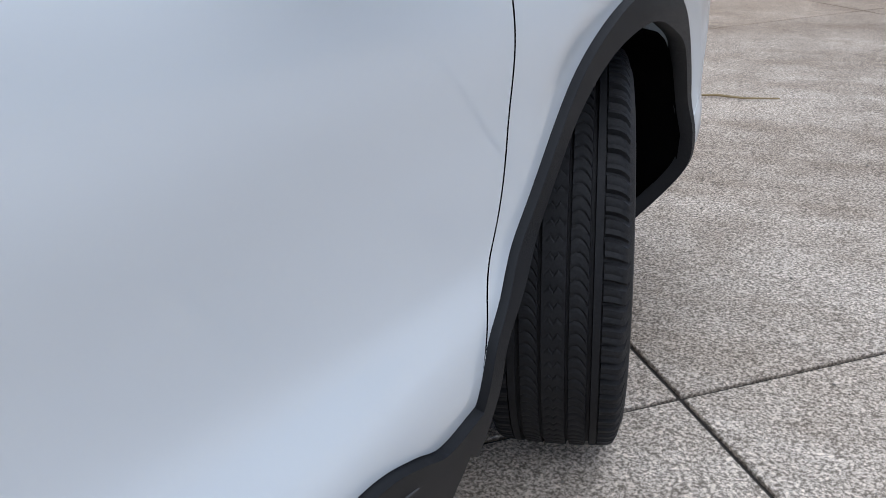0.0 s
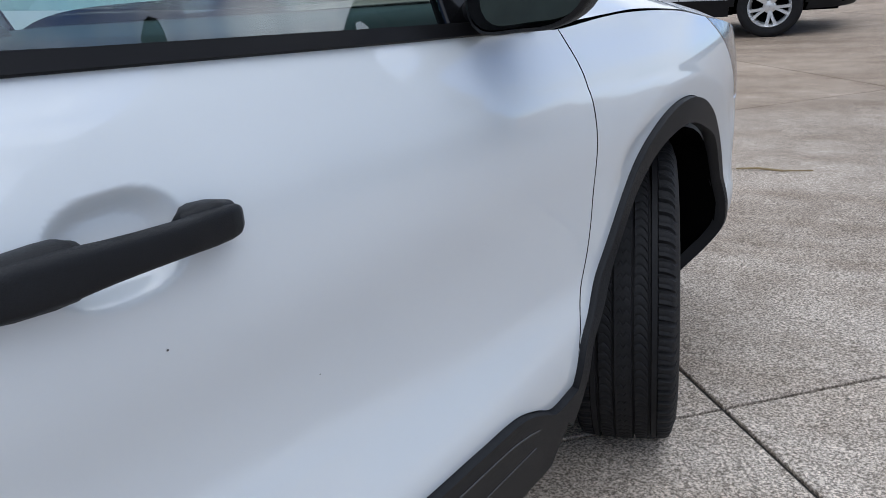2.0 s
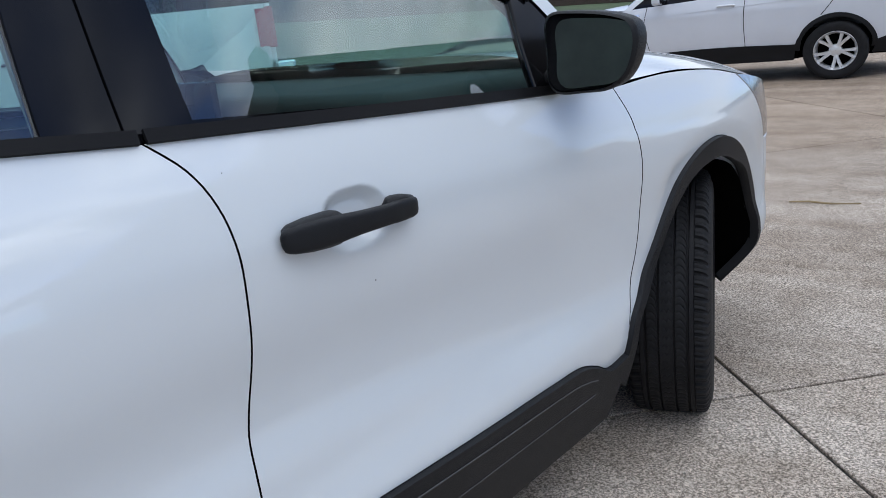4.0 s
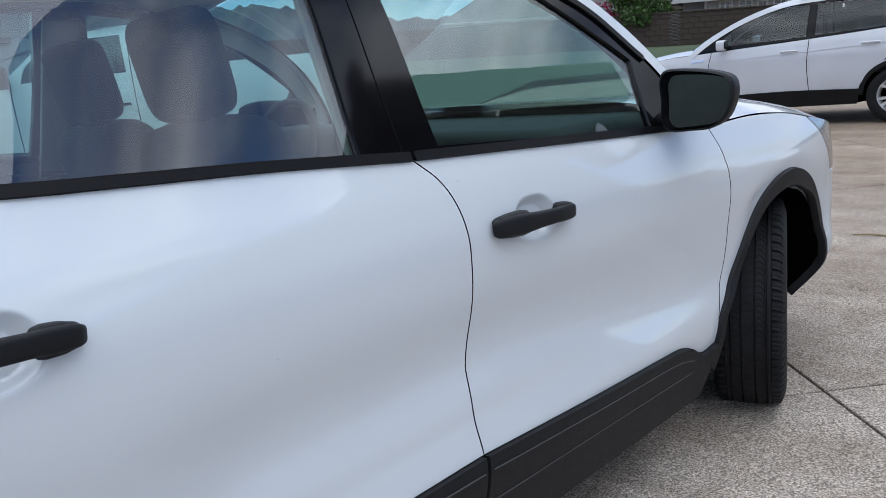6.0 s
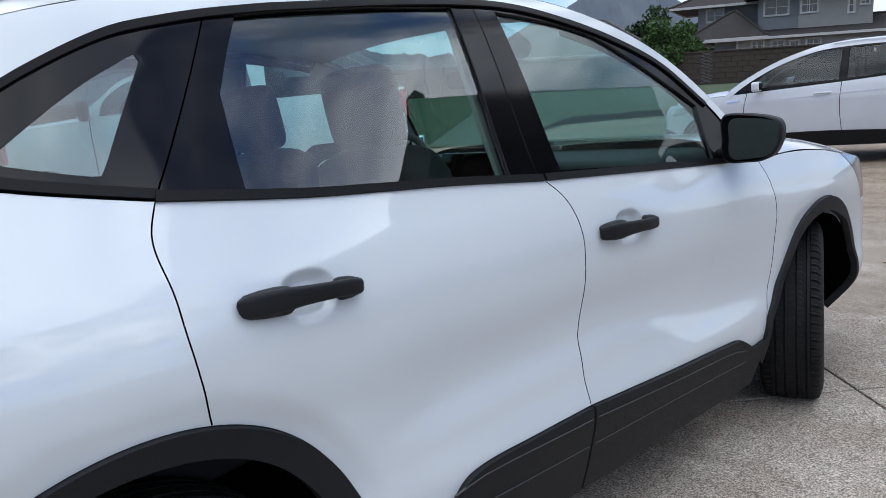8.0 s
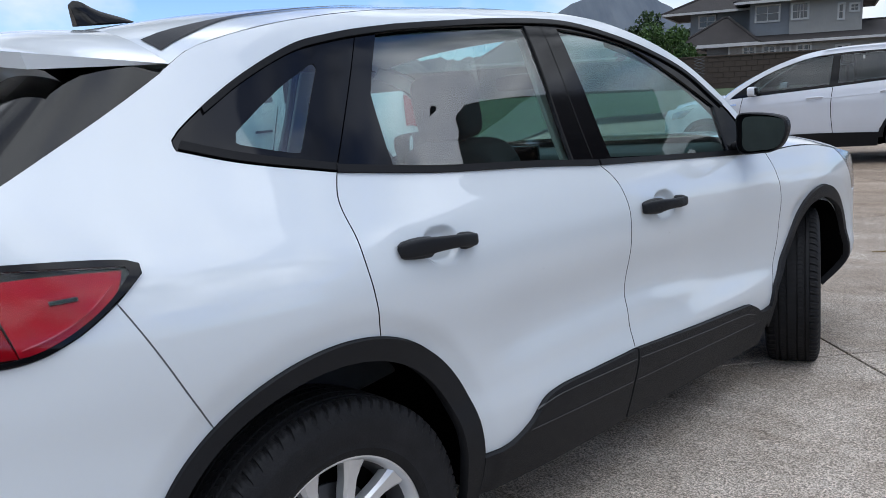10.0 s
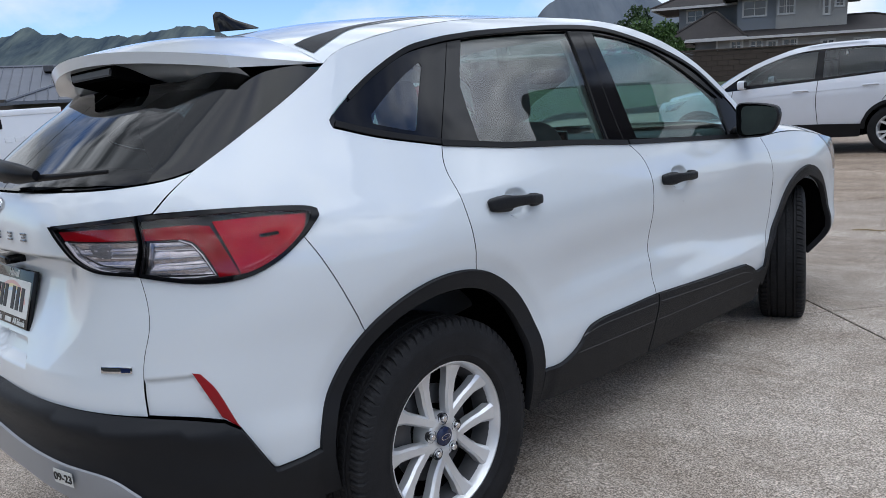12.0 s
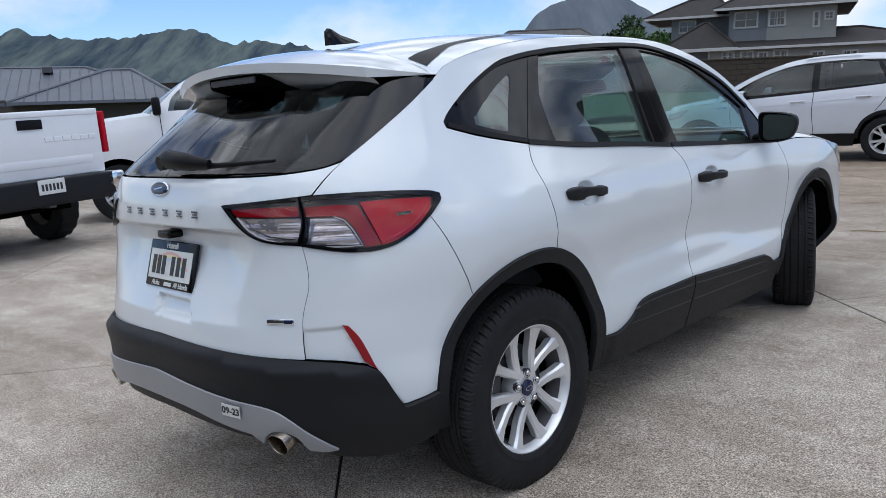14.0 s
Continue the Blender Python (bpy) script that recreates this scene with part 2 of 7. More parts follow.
class Skin:
    """The outer surface of a vehicle: u runs along the side and round the ends to the middle, z up."""

    def __init__(self, width, rear, front, y0, y1, nr, nf, bump=None):
        self.width, self.rear, self.front, self.y0, self.y1, self.nr, self.nf, self.bump = width, rear, front, y0, y1, nr, nf, bump
        self.ph = np.linspace(0, math.pi / 2, 2001)
        w = float(width(0.8))
        self.arc_r = self._arc(nr, w, y0 - float(rear(0.8)))
        self.arc_f = self._arc(nf, w, float(front(0.8)) - y1)
        self.ur, self.uf = y0 - self.arc_r[-1], y1 + self.arc_f[-1]

    def _arc(self, n, a, b):
        x, y = a * np.sin(self.ph) ** (2 / n), b * np.cos(self.ph) ** (2 / n)
        return np.concatenate([[0], np.cumsum(np.hypot(np.diff(x), np.diff(y)))])

    def at(self, u, z):
        u, z = np.asarray(u, float), np.asarray(z, float)
        w = self.width(z)
        pr = np.interp(u - self.ur, self.arc_r, self.ph)
        pf = np.interp(self.uf - u, self.arc_f, self.ph)
        xr, yr = w * np.sin(pr) ** (2 / self.nr), self.y0 - (self.y0 - self.rear(z)) * np.maximum(np.cos(pr), 0) ** (2 / self.nr)
        xf, yf = w * np.sin(pf) ** (2 / self.nf), self.y1 + (self.front(z) - self.y1) * np.maximum(np.cos(pf), 0) ** (2 / self.nf)
        x = np.where(u < self.y0, xr, np.where(u > self.y1, xf, w))
        y = np.where(u < self.y0, yr, np.where(u > self.y1, yf, u))
        if self.bump:
            x = x * (1 + self.bump(y, z) / w)
        return np.stack([x, y, z], -1)

    def normal(self, u, z):
        e = 2e-3
        u = np.clip(u, self.ur + 2 * e, self.uf - 2 * e)
        a = self.at(u + e, z) - self.at(u - e, z)
        b = self.at(u, z + e) - self.at(u, z - e)
        n = np.cross(a, b)
        return n / np.maximum(np.linalg.norm(n, axis=-1, keepdims=True), 1e-9)

    def lift(self, u, z, off):
        """Points off metres outside the skin, with their normals. off may be a function of u and z."""
        f = off if callable(off) else (lambda uu, zz: off)

        def p(uu, zz):
            return self.at(uu, zz) + self.normal(uu, zz) * np.asarray(f(uu, zz))[..., None]

        if not callable(off):
            return p(u, z), self.normal(u, z)
        e = 1.5e-3
        uc = np.clip(u, self.ur + 3 * e, self.uf - 3 * e)
        n = np.cross(p(uc + e, z) - p(uc - e, z), p(uc, z + e) - p(uc, z - e))
        return p(u, z), n / np.maximum(np.linalg.norm(n, axis=-1, keepdims=True), 1e-9)


def spline(points, step=0.012):
    """A smooth chain through points, evenly divided."""
    p = np.asarray(points, float)
    if len(p) == 2:
        k = max(1, int(np.linalg.norm(p[1] - p[0]) / step))
        return [tuple(p[0] + (p[1] - p[0]) * i / k) for i in range(k + 1)]
    q = np.vstack([2 * p[0] - p[1], p, 2 * p[-1] - p[-2]])
    out = []
    for i in range(1, len(q) - 2):
        a, b, c, d = q[i - 1], q[i], q[i + 1], q[i + 2]
        ta, tb, tc = (max(np.linalg.norm(x - y), 1e-6) ** 0.5 for x, y in ((b, a), (c, b), (d, c)))
        m1 = tb * ((b - a) / ta - (c - a) / (ta + tb) + (c - b) / tb)
        m2 = tb * ((c - b) / tb - (d - b) / (tb + tc) + (d - c) / tc)
        k = max(1, int(np.linalg.norm(c - b) / step))
        for j in range(k):
            t = j / k
            out.append(tuple((2 * t**3 - 3 * t**2 + 1) * b + (t**3 - 2 * t**2 + t) * m1 + (3 * t**2 - 2 * t**3) * c + (t**3 - t**2) * m2))
    out.append(tuple(p[-1]))
    return out


def outline(*chains):
    """A closed outline of smooth chains that meet in corners."""
    out = []
    for chain in chains:
        pts = spline(chain)
        if out and math.dist(out[-1], pts[0]) < 1e-4:
            pts = pts[1:]
        out += pts
    if math.dist(out[0], out[-1]) < 1e-4:
        out.pop()
    return out


def inside(poly, pts):
    poly, pts = np.asarray(poly), np.asarray(pts)
    x, y = pts[:, 0], pts[:, 1]
    hit = np.zeros(len(pts), bool)
    for (x1, y1), (x2, y2) in zip(poly, np.roll(poly, -1, 0)):
        cross = (y1 > y) != (y2 > y)
        if y1 != y2:
            hit ^= cross & (x < (x2 - x1) * (y - y1) / (y2 - y1) + x1)
    return hit


def shrink(poly, d):
    """The outline moved inwards by d."""
    p = np.asarray(poly)
    area = 0.5 * np.sum(p[:, 0] * np.roll(p[:, 1], -1) - np.roll(p[:, 0], -1) * p[:, 1])
    t = np.roll(p, -1, 0) - np.roll(p, 1, 0)
    t /= np.maximum(np.linalg.norm(t, axis=1, keepdims=True), 1e-9)
    n = np.stack([-t[:, 1], t[:, 0]], 1) * (1 if area > 0 else -1)
    return p + n * d


def mesh_object(name, verts, faces, mat, parent=None, label="", normals=None, smooth_faces=True):
    me = bpy.data.meshes.new(name)
    me.from_pydata([tuple(v) for v in verts], [], faces)
    if mat:
        me.materials.append(mat)
    if smooth_faces:
        me.polygons.foreach_set("use_smooth", [True] * len(me.polygons))
    me.update()
    if normals is not None:
        me.normals_split_custom_set_from_vertices([tuple(n) for n in normals])
    ob = new(name, me)
    if parent is not None:
        ob.parent = parent
    if label:
        ob["label"] = label
    return ob


def part(name, bm, mat, parent=None, label="", smooth_faces=False):
    """Links a bmesh as one mesh object under a thing or a part."""
    me = bpy.data.meshes.new(name)
    bmesh.ops.recalc_face_normals(bm, faces=bm.faces)
    bm.to_mesh(me)
    bm.free()
    if mat:
        me.materials.append(mat)
    if smooth_faces:
        me.polygons.foreach_set("use_smooth", [True] * len(me.polygons))
        me.set_sharp_from_angle(angle=radians(38))
    ob = new(name, me)
    if parent is not None:
        ob.parent = parent
    if label:
        ob["label"] = label
    return ob


from mathutils.geometry import delaunay_2d_cdt


def panel(skin, name, poly, mat, parent, holes=(), off=0.0, gap=0.0, depth=0.014, step=0.035, sides=(1,), label="", fine=None, edge=None, off_left=None):
    """A sheet on the skin within an outline, its edges turned inwards. sides: 1 right, -1 left; both join in one mesh."""
    poly = [tuple(p) for p in (shrink(poly, gap) if gap else poly)]
    holes = [[tuple(p) for p in h] for h in holes]
    loops = [poly] + holes
    pts, edges = [], []
    for loop in loops:
        k = len(pts)
        pts += loop
        edges += [(k + i, k + (i + 1) % len(loop)) for i in range(len(loop))]
    rim = len(pts)
    arr = np.asarray(poly)
    lo, hi = arr.min(0), arr.max(0)
    gu, gz = np.meshgrid(np.arange(lo[0] + step / 2, hi[0], step), np.arange(lo[1] + step / 2, hi[1], step))
    grid = np.stack([gu.ravel(), gz.ravel()], 1)
    if fine:
        (fu, fz, fr, fs) = fine
        gu, gz = np.meshgrid(np.arange(fu - fr, fu + fr, fs), np.arange(fz - fr * 0.6, fz + fr * 0.6, fs))
        dense = np.stack([gu.ravel(), gz.ravel()], 1)
        grid = np.vstack([grid[(np.abs(grid[:, 0] - fu) > fr) | (np.abs(grid[:, 1] - fz) > fr * 0.6)], dense])
    if len(grid):
        keep = inside(poly, grid)
        for h in holes:
            keep &= ~inside(h, grid)
        grid = grid[keep]
        if len(grid):
            b = np.asarray(pts)
            far = np.min(np.hypot(grid[:, None, 0] - b[None, :, 0], grid[:, None, 1] - b[None, :, 1]), 1) > (fine[3] if fine else step) * 0.35
            grid = grid[far]
    allp = [Vector(p) for p in pts] + [Vector(p) for p in grid]
    vo, eo, fo, ov, oe, of = delaunay_2d_cdt(allp, edges, [], 0, 1e-6)
    p2 = np.array([tuple(v) for v in vo])
    tri = np.array([f for f in fo if len(f) == 3])
    cen = p2[tri].mean(1)
    keep = inside(poly, cen)
    for h in holes:
        keep &= ~inside(h, cen)
    tri = tri[keep]
    a, b, c = p2[tri[:, 0]], p2[tri[:, 1]], p2[tri[:, 2]]
    flip = (b[:, 0] - a[:, 0]) * (c[:, 1] - a[:, 1]) - (b[:, 1] - a[:, 1]) * (c[:, 0] - a[:, 0]) < 0
    tri[flip] = tri[flip][:, ::-1]
    u, z = p2[:, 0], p2[:, 1]
    right_pos, right_nor = skin.lift(u, z, off)
    left_pos, left_nor = (right_pos, right_nor) if off_left is None else skin.lift(u, z, off_left)
    pos = right_pos
    # edge strip: every edge that has one triangle only, but for the middle line
    count = {}
    for t in tri:
        for i in range(3):
            e = (int(t[i]), int(t[(i + 1) % 3]))
            key = (min(e), max(e))
            count[key] = None if key in count else e
    verts, faces, norms = [], [], []
    for s in sides:
        k = len(verts)
        pos, nor = (right_pos, right_nor) if s > 0 else (left_pos, left_nor)
        m = np.array([s, 1, 1])
        verts += list(pos * m)
        norms += list(nor * m)
        faces += [tuple(int(i) + k for i in (t if s > 0 else t[::-1])) for t in tri]
        for e in count.values():
            if e is None:
                continue
            i, j = e
            if min(abs(u[i] - skin.ur), abs(u[i] - skin.uf)) < 1e-3 and min(abs(u[j] - skin.ur), abs(u[j] - skin.uf)) < 1e-3:
                continue
            d = pos[j] - pos[i]
            out_n = np.cross(d, nor[i])
            out_n /= max(np.linalg.norm(out_n), 1e-9)
            q = len(verts)
            verts += [pos[i] * m, pos[j] * m, (pos[j] - nor[j] * depth) * m, (pos[i] - nor[i] * depth) * m]
            lean = [(out_n * 0.8 + nor[i] * 0.5) * m, (out_n * 0.8 + nor[j] * 0.5) * m, out_n * m, out_n * m]
            norms += [v / np.linalg.norm(v) for v in lean]
            faces.append((q, q + 3, q + 2, q + 1) if s > 0 else (q, q + 1, q + 2, q + 3))
    ob = mesh_object(name, verts, faces, mat, parent, label, norms)
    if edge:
        # the turned-in edges are blackened: the gaps' shade is put into their colour
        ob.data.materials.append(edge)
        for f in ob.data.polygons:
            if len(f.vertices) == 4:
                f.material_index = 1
    return ob


def strip(skin, name, pts, width, off, mat, parent, sides=(1,), label=""):
    """A narrow raised band on the skin along a chain."""
    line = np.asarray(spline(pts, 0.03))
    t = np.gradient(line, axis=0)
    t /= np.linalg.norm(t, axis=1, keepdims=True)
    n = np.stack([-t[:, 1], t[:, 0]], 1) * width / 2
    poly = [tuple(p) for p in line + n] + [tuple(p) for p in (line - n)[::-1]]
    return panel(skin, name, poly, mat, parent, off=off, depth=0.006, step=0.5, sides=sides, label=label)


def box(bm, size, at=(0, 0, 0), rot=None, bevel=0.0, segs=2):
    """Adds a bevelled box to a bmesh."""
    m = Matrix.Translation(at) @ (rot.to_4x4() if rot else Matrix()) @ Matrix.Diagonal((*size, 1))
    got = bmesh.ops.create_cube(bm, size=1.0, matrix=m)
    if bevel:
        edges = list({e for v in got["verts"] for e in v.link_edges})
        bmesh.ops.bevel(bm, geom=edges, offset=bevel, segments=segs, profile=0.6, affect="EDGES")


def revolve(profile, steps, name, mat, parent, label="", wobble=None, start=0.0, end=2 * math.pi):
    """A surface of revolution about x through (x, r) profile points. wobble(i, angle): change of angle and radius."""
    verts, faces = [], []
    n = len(profile)
    full = abs(end - start - 2 * math.pi) < 1e-6
    cols = steps if full else steps + 1
    for s in range(cols):
        for i, (x, r) in enumerate(profile):
            a = start + (end - start) * s / steps
            da, dr = wobble(i, s) if wobble else (0, 0)
            verts.append((x, (r + dr) * math.cos(a + da), (r + dr) * math.sin(a + da)))
    for s in range(steps):
        s2 = (s + 1) % cols
        for i in range(n - 1):
            faces.append((s * n + i, s * n + i + 1, s2 * n + i + 1, s2 * n + i))
    ob = mesh_object(name, verts, faces, mat, parent, label)
    ob.data.set_sharp_from_angle(angle=radians(35))
    return ob


def tube(name, pts, radii, mat, parent, label="", sides=12, squash=(1, 1), caps=True, up=(0, 0, 1), square=2.0):
    """A bar with an elliptic or squarish section along points."""
    verts, faces = [], []
    p = [Vector(q) for q in pts]
    for i, q in enumerate(p):
        d = (p[min(i + 1, len(p) - 1)] - p[max(i - 1, 0)]).normalized()
        side = d.cross(Vector(up)).normalized()
        top = side.cross(d)
        r = radii[i] if hasattr(radii, "__len__") else radii
        for k in range(sides):
            a = 2 * math.pi * k / sides
            ca, sa = math.cos(a), math.sin(a)
            ca, sa = math.copysign(abs(ca) ** (2 / square), ca), math.copysign(abs(sa) ** (2 / square), sa)
            verts.append(q + side * ca * r * squash[0] + top * sa * r * squash[1])
    for i in range(len(p) - 1):
        for k in range(sides):
            k2 = (k + 1) % sides
            faces.append((i * sides + k, i * sides + k2, (i + 1) * sides + k2, (i + 1) * sides + k))
    if caps:
        faces.append(tuple(range(sides))[::-1])
        faces.append(tuple((len(p) - 1) * sides + k for k in range(sides)))
    ob = mesh_object(name, verts, faces, mat, parent, label)
    ob.data.set_sharp_from_angle(angle=radians(50))
    return ob


def thing(name, m=None, **tags):
    ob = new(name)
    if m is not None:
        ob.matrix_world = m
    return tagged(ob, **tags)

# ---- the white hatchback SUV ----
SCOOP_Z = curve([0.45, 0.8, 1.2, 1.5, 1.85, 2.25], [0.695, 0.715, 0.720, 0.697, 0.650, 0.602])

CREASE_Z = curve([1.6, 1.97, 2.10, 2.28, 2.51, 2.9], [0.968, 0.968, 0.965, 0.950, 0.934, 0.90])


def car_bump(y, z):
    """Swells over the wheels, a hollow along the doors that kicks out again at their foot, and a set-back lip round each arch."""
    d = z - SCOOP_Z(y)
    hollow = -0.021 * np.exp(-np.where(d > 0, d / 0.14, d / (0.052 + 0.030 * smooth(1.5, 2.1, y))) ** 2) * smooth(0.40, 0.70, y) * smooth(2.62, 1.80, y)
    lip = 0.0
    for cy, cz, r, start in ((0.019, 0.427, 0.503, -9.0), (2.690, 0.390, 0.535, 2.34)):
        lip = lip - 0.009 * smooth(r, r - 0.062, np.hypot(y - cy, z - cz)) * smooth(start, start + 0.14, y)
    crease = CREASE_Z(y)
    lip = lip + 0.0035 * smooth(crease + 0.014, crease - 0.012, z) * smooth(crease - 0.16, crease - 0.03, z) * smooth(1.55, 2.15, y) * smooth(2.86, 2.66, y)
    corner = 0.012 * np.exp(-(((y - 3.19) / 0.075) ** 2) - ((z - 0.60) / 0.20) ** 4) - 0.100 * smooth(0.50, 0.24, z) * smooth(2.95, 3.06, y)
    return hollow + lip + corner + 0.042 * np.exp(-(((y - 0.02) / 0.42) ** 2) - ((z - 0.98) / 0.25) ** 2) + 0.036 * np.exp(-(((y - 2.78) / 0.42) ** 2) - ((z - 0.85) / 0.25) ** 2) + 0.011 * np.exp(-(((y - 1.38) / 0.66) ** 4) - ((z - 0.515) / 0.06) ** 2)


SKIN = Skin(
    curve([0.15, 0.30, 0.40, 0.47, 0.53, 0.62, 0.75, 0.87, 0.96, 1.05, 1.13, 1.22, 1.30, 1.46, 1.55, 1.60, 1.64],
          [0.82, 0.865, 0.895, 0.908, 0.910, 0.900, 0.902, 0.910, 0.905, 0.880, 0.842, 0.800, 0.765, 0.700, 0.662, 0.630, 0.57]),
    curve([0.15, 0.30, 0.45, 0.58, 0.66, 0.80, 0.95, 1.08, 1.16, 1.30, 1.46, 1.56, 1.66],
          [-0.78, -0.86, -0.925, -0.93, -0.925, -0.90, -0.875, -0.872, -0.855, -0.74, -0.60, -0.50, -0.36]),
    curve([0.15, 0.35, 0.60, 0.80, 0.95, 1.05, 1.15], [3.50, 3.58, 3.64, 3.62, 3.54, 3.44, 3.3]),
    0.5, 3.0, 3.4, 2.6, car_bump)
UR, UF = SKIN.ur, SKIN.uf

car = thing("suv", CAR_LEAN, label="white compact SUV with black cladding, front wheels turned, parked on concrete", category="car")

# lines of the body, as places along the side and heights
F_GAP = [(2.243, 1.06), (2.275, 0.985), (2.292, 0.905), (2.299, 0.79), (2.291, 0.66), (2.242, 0.54), (2.212, 0.43)]
B_GAP = [(1.127, 1.128), (1.167, 1.087), (1.189, 1.037), (1.196, 0.973), (1.194, 0.903), (1.190, 0.808), (1.176, 0.715), (1.167, 0.652), (1.166, 0.583), (1.165, 0.535)]
R_GAP = [(0.116, 1.216), (0.095, 1.154), (0.100, 1.08), (0.100, 0.996), (0.111, 0.912), (0.1247, 0.851)]
BELT_Q = [(-0.29, 1.297), (-0.14, 1.261), (0.116, 1.216)]
BELT_R = [(0.116, 1.216), (0.427, 1.183), (0.605, 1.170), (0.824, 1.155), (1.127, 1.128)]
BELT_F = [(1.127, 1.128), (1.458, 1.108), (1.921, 1.080), (2.17, 1.066)]
TRIM_Q = [(-0.29, 1.297), (-0.303, 1.318), (-0.293, 1.334), (-0.235, 1.384), (-0.132, 1.448), (0.037, 1.515), (0.189, 1.541), (0.302, 1.554)]
TRIM_R = [(0.302, 1.554), (0.585, 1.575), (0.904, 1.593), (1.115, 1.597)]
TRIM_F = [(1.115, 1.597), (1.25, 1.592), (1.385, 1.573), (1.671, 1.503), (1.903, 1.409), (2.077, 1.274), (2.145, 1.187), (2.17, 1.066)]
ROOF_Z = curve([-0.36, -0.30, -0.2, 0.0, 0.3, 0.6, 0.9, 1.2, 1.4, 1.67, 1.9, 2.08, 2.2, 2.28],
               [1.46, 1.505, 1.535, 1.570, 1.600, 1.617, 1.628, 1.629, 1.610, 1.545, 1.452, 1.328, 1.2, 1.09])
ROOF_EDGE = [(u, float(ROOF_Z(u))) for u in (-0.357, -0.30, -0.2, 0.0, 0.3, 0.6, 0.9, 1.2, 1.4, 1.67, 1.9, 2.08, 2.2, 2.262)]
CLAD_TOP_R = [(1.165, 0.535), (0.95, 0.534), (0.76, 0.530), (0.70, 0.516), (0.64, 0.468), (0.56, 0.434), (0.4557, 0.430)]
CLAD_TOP_F = [(2.212, 0.43), (2.13, 0.425), (2.07, 0.455), (2.0, 0.482), (1.88, 0.494), (1.56, 0.512), (1.165, 0.535)]


def arch(cy, cz, r, a0, a1, n=16):
    return [(cy + r * math.cos(radians(a0 + (a1 - a0) * i / n)), cz + r * math.sin(radians(a0 + (a1 - a0) * i / n))) for i in range(n + 1)]


R_ARCH, F_ARCH = (0.019, 0.427, 0.434), (2.690, 0.362, 0.480)
ARCH_DOOR = arch(*R_ARCH, 0.4, 76.0)
ARCH_QUARTER = arch(*R_ARCH, 76.0, 130.5)
ARCH_BUMPER = arch(*R_ARCH, 130.5, 174)
R_ARCH_OUT = [(0.448, 0.30), (0.456, 0.37)] + arch(*R_ARCH, 0.4, 174, 60) + [(-0.424, 0.41), (-0.430, 0.33)]
R_ARCH_IN = [(-0.378, 0.33), (-0.376, 0.40)] + arch(0.006, 0.430, 0.384, 178, 2, 60) + [(0.396, 0.37), (0.398, 0.30)]
F_ARCH_BACK = [(2.212, 0.43), (2.236, 0.505), (2.288, 0.560), (2.366, 0.652), (2.440, 0.742), (2.512, 0.818), (2.600, 0.862), (2.700, 0.874), (2.800, 0.851), (2.930, 0.779), (3.050, 0.655), (3.110, 0.530)]
F_ARCH_FRONT = [(3.110, 0.530), (3.130, 0.46), (3.128, 0.380), (3.108, 0.330)]
F_ARCH_IN = [(3.092, 0.334), (3.113, 0.43), (3.096, 0.512), (3.048, 0.610), (2.940, 0.736), (2.815, 0.792), (2.722, 0.818), (2.655, 0.820), (2.565, 0.797), (2.490, 0.742), (2.420, 0.660), (2.335, 0.565), (2.262, 0.492), (2.250, 0.42), (2.24, 0.33)]
GLASS_SIDE = [(-0.679, 1.224), (-0.571, 1.307), (-0.47, 1.378), (-0.357, 1.46)]
LAMP_TOP_SIDE = [(-0.366, 1.082), (-0.366, 1.098), (-0.385, 1.106), (-0.583, 1.125), (-0.772, 1.130)]
LAMP_LOW_SIDE = [(-0.838, 0.982), (-0.686, 0.954), (-0.582, 0.957), (-0.50, 0.987), (-0.422, 1.035)]
H_GAP_LOW = [(-0.838, 0.982), (-0.823, 0.862), (-0.833, 0.770), (-0.822, 0.640)]


def cup(u0, z0, r_u, r_z, deep):
    def f(u, z):
        d = (np.abs((u - u0) / r_u) ** 2.5 + np.abs((z - z0) / r_z) ** 2.5) ** 0.4
        return -deep * (1 - smooth(0.60, 1.0, d)) * smooth(1.25, 0.85, d)
    return f


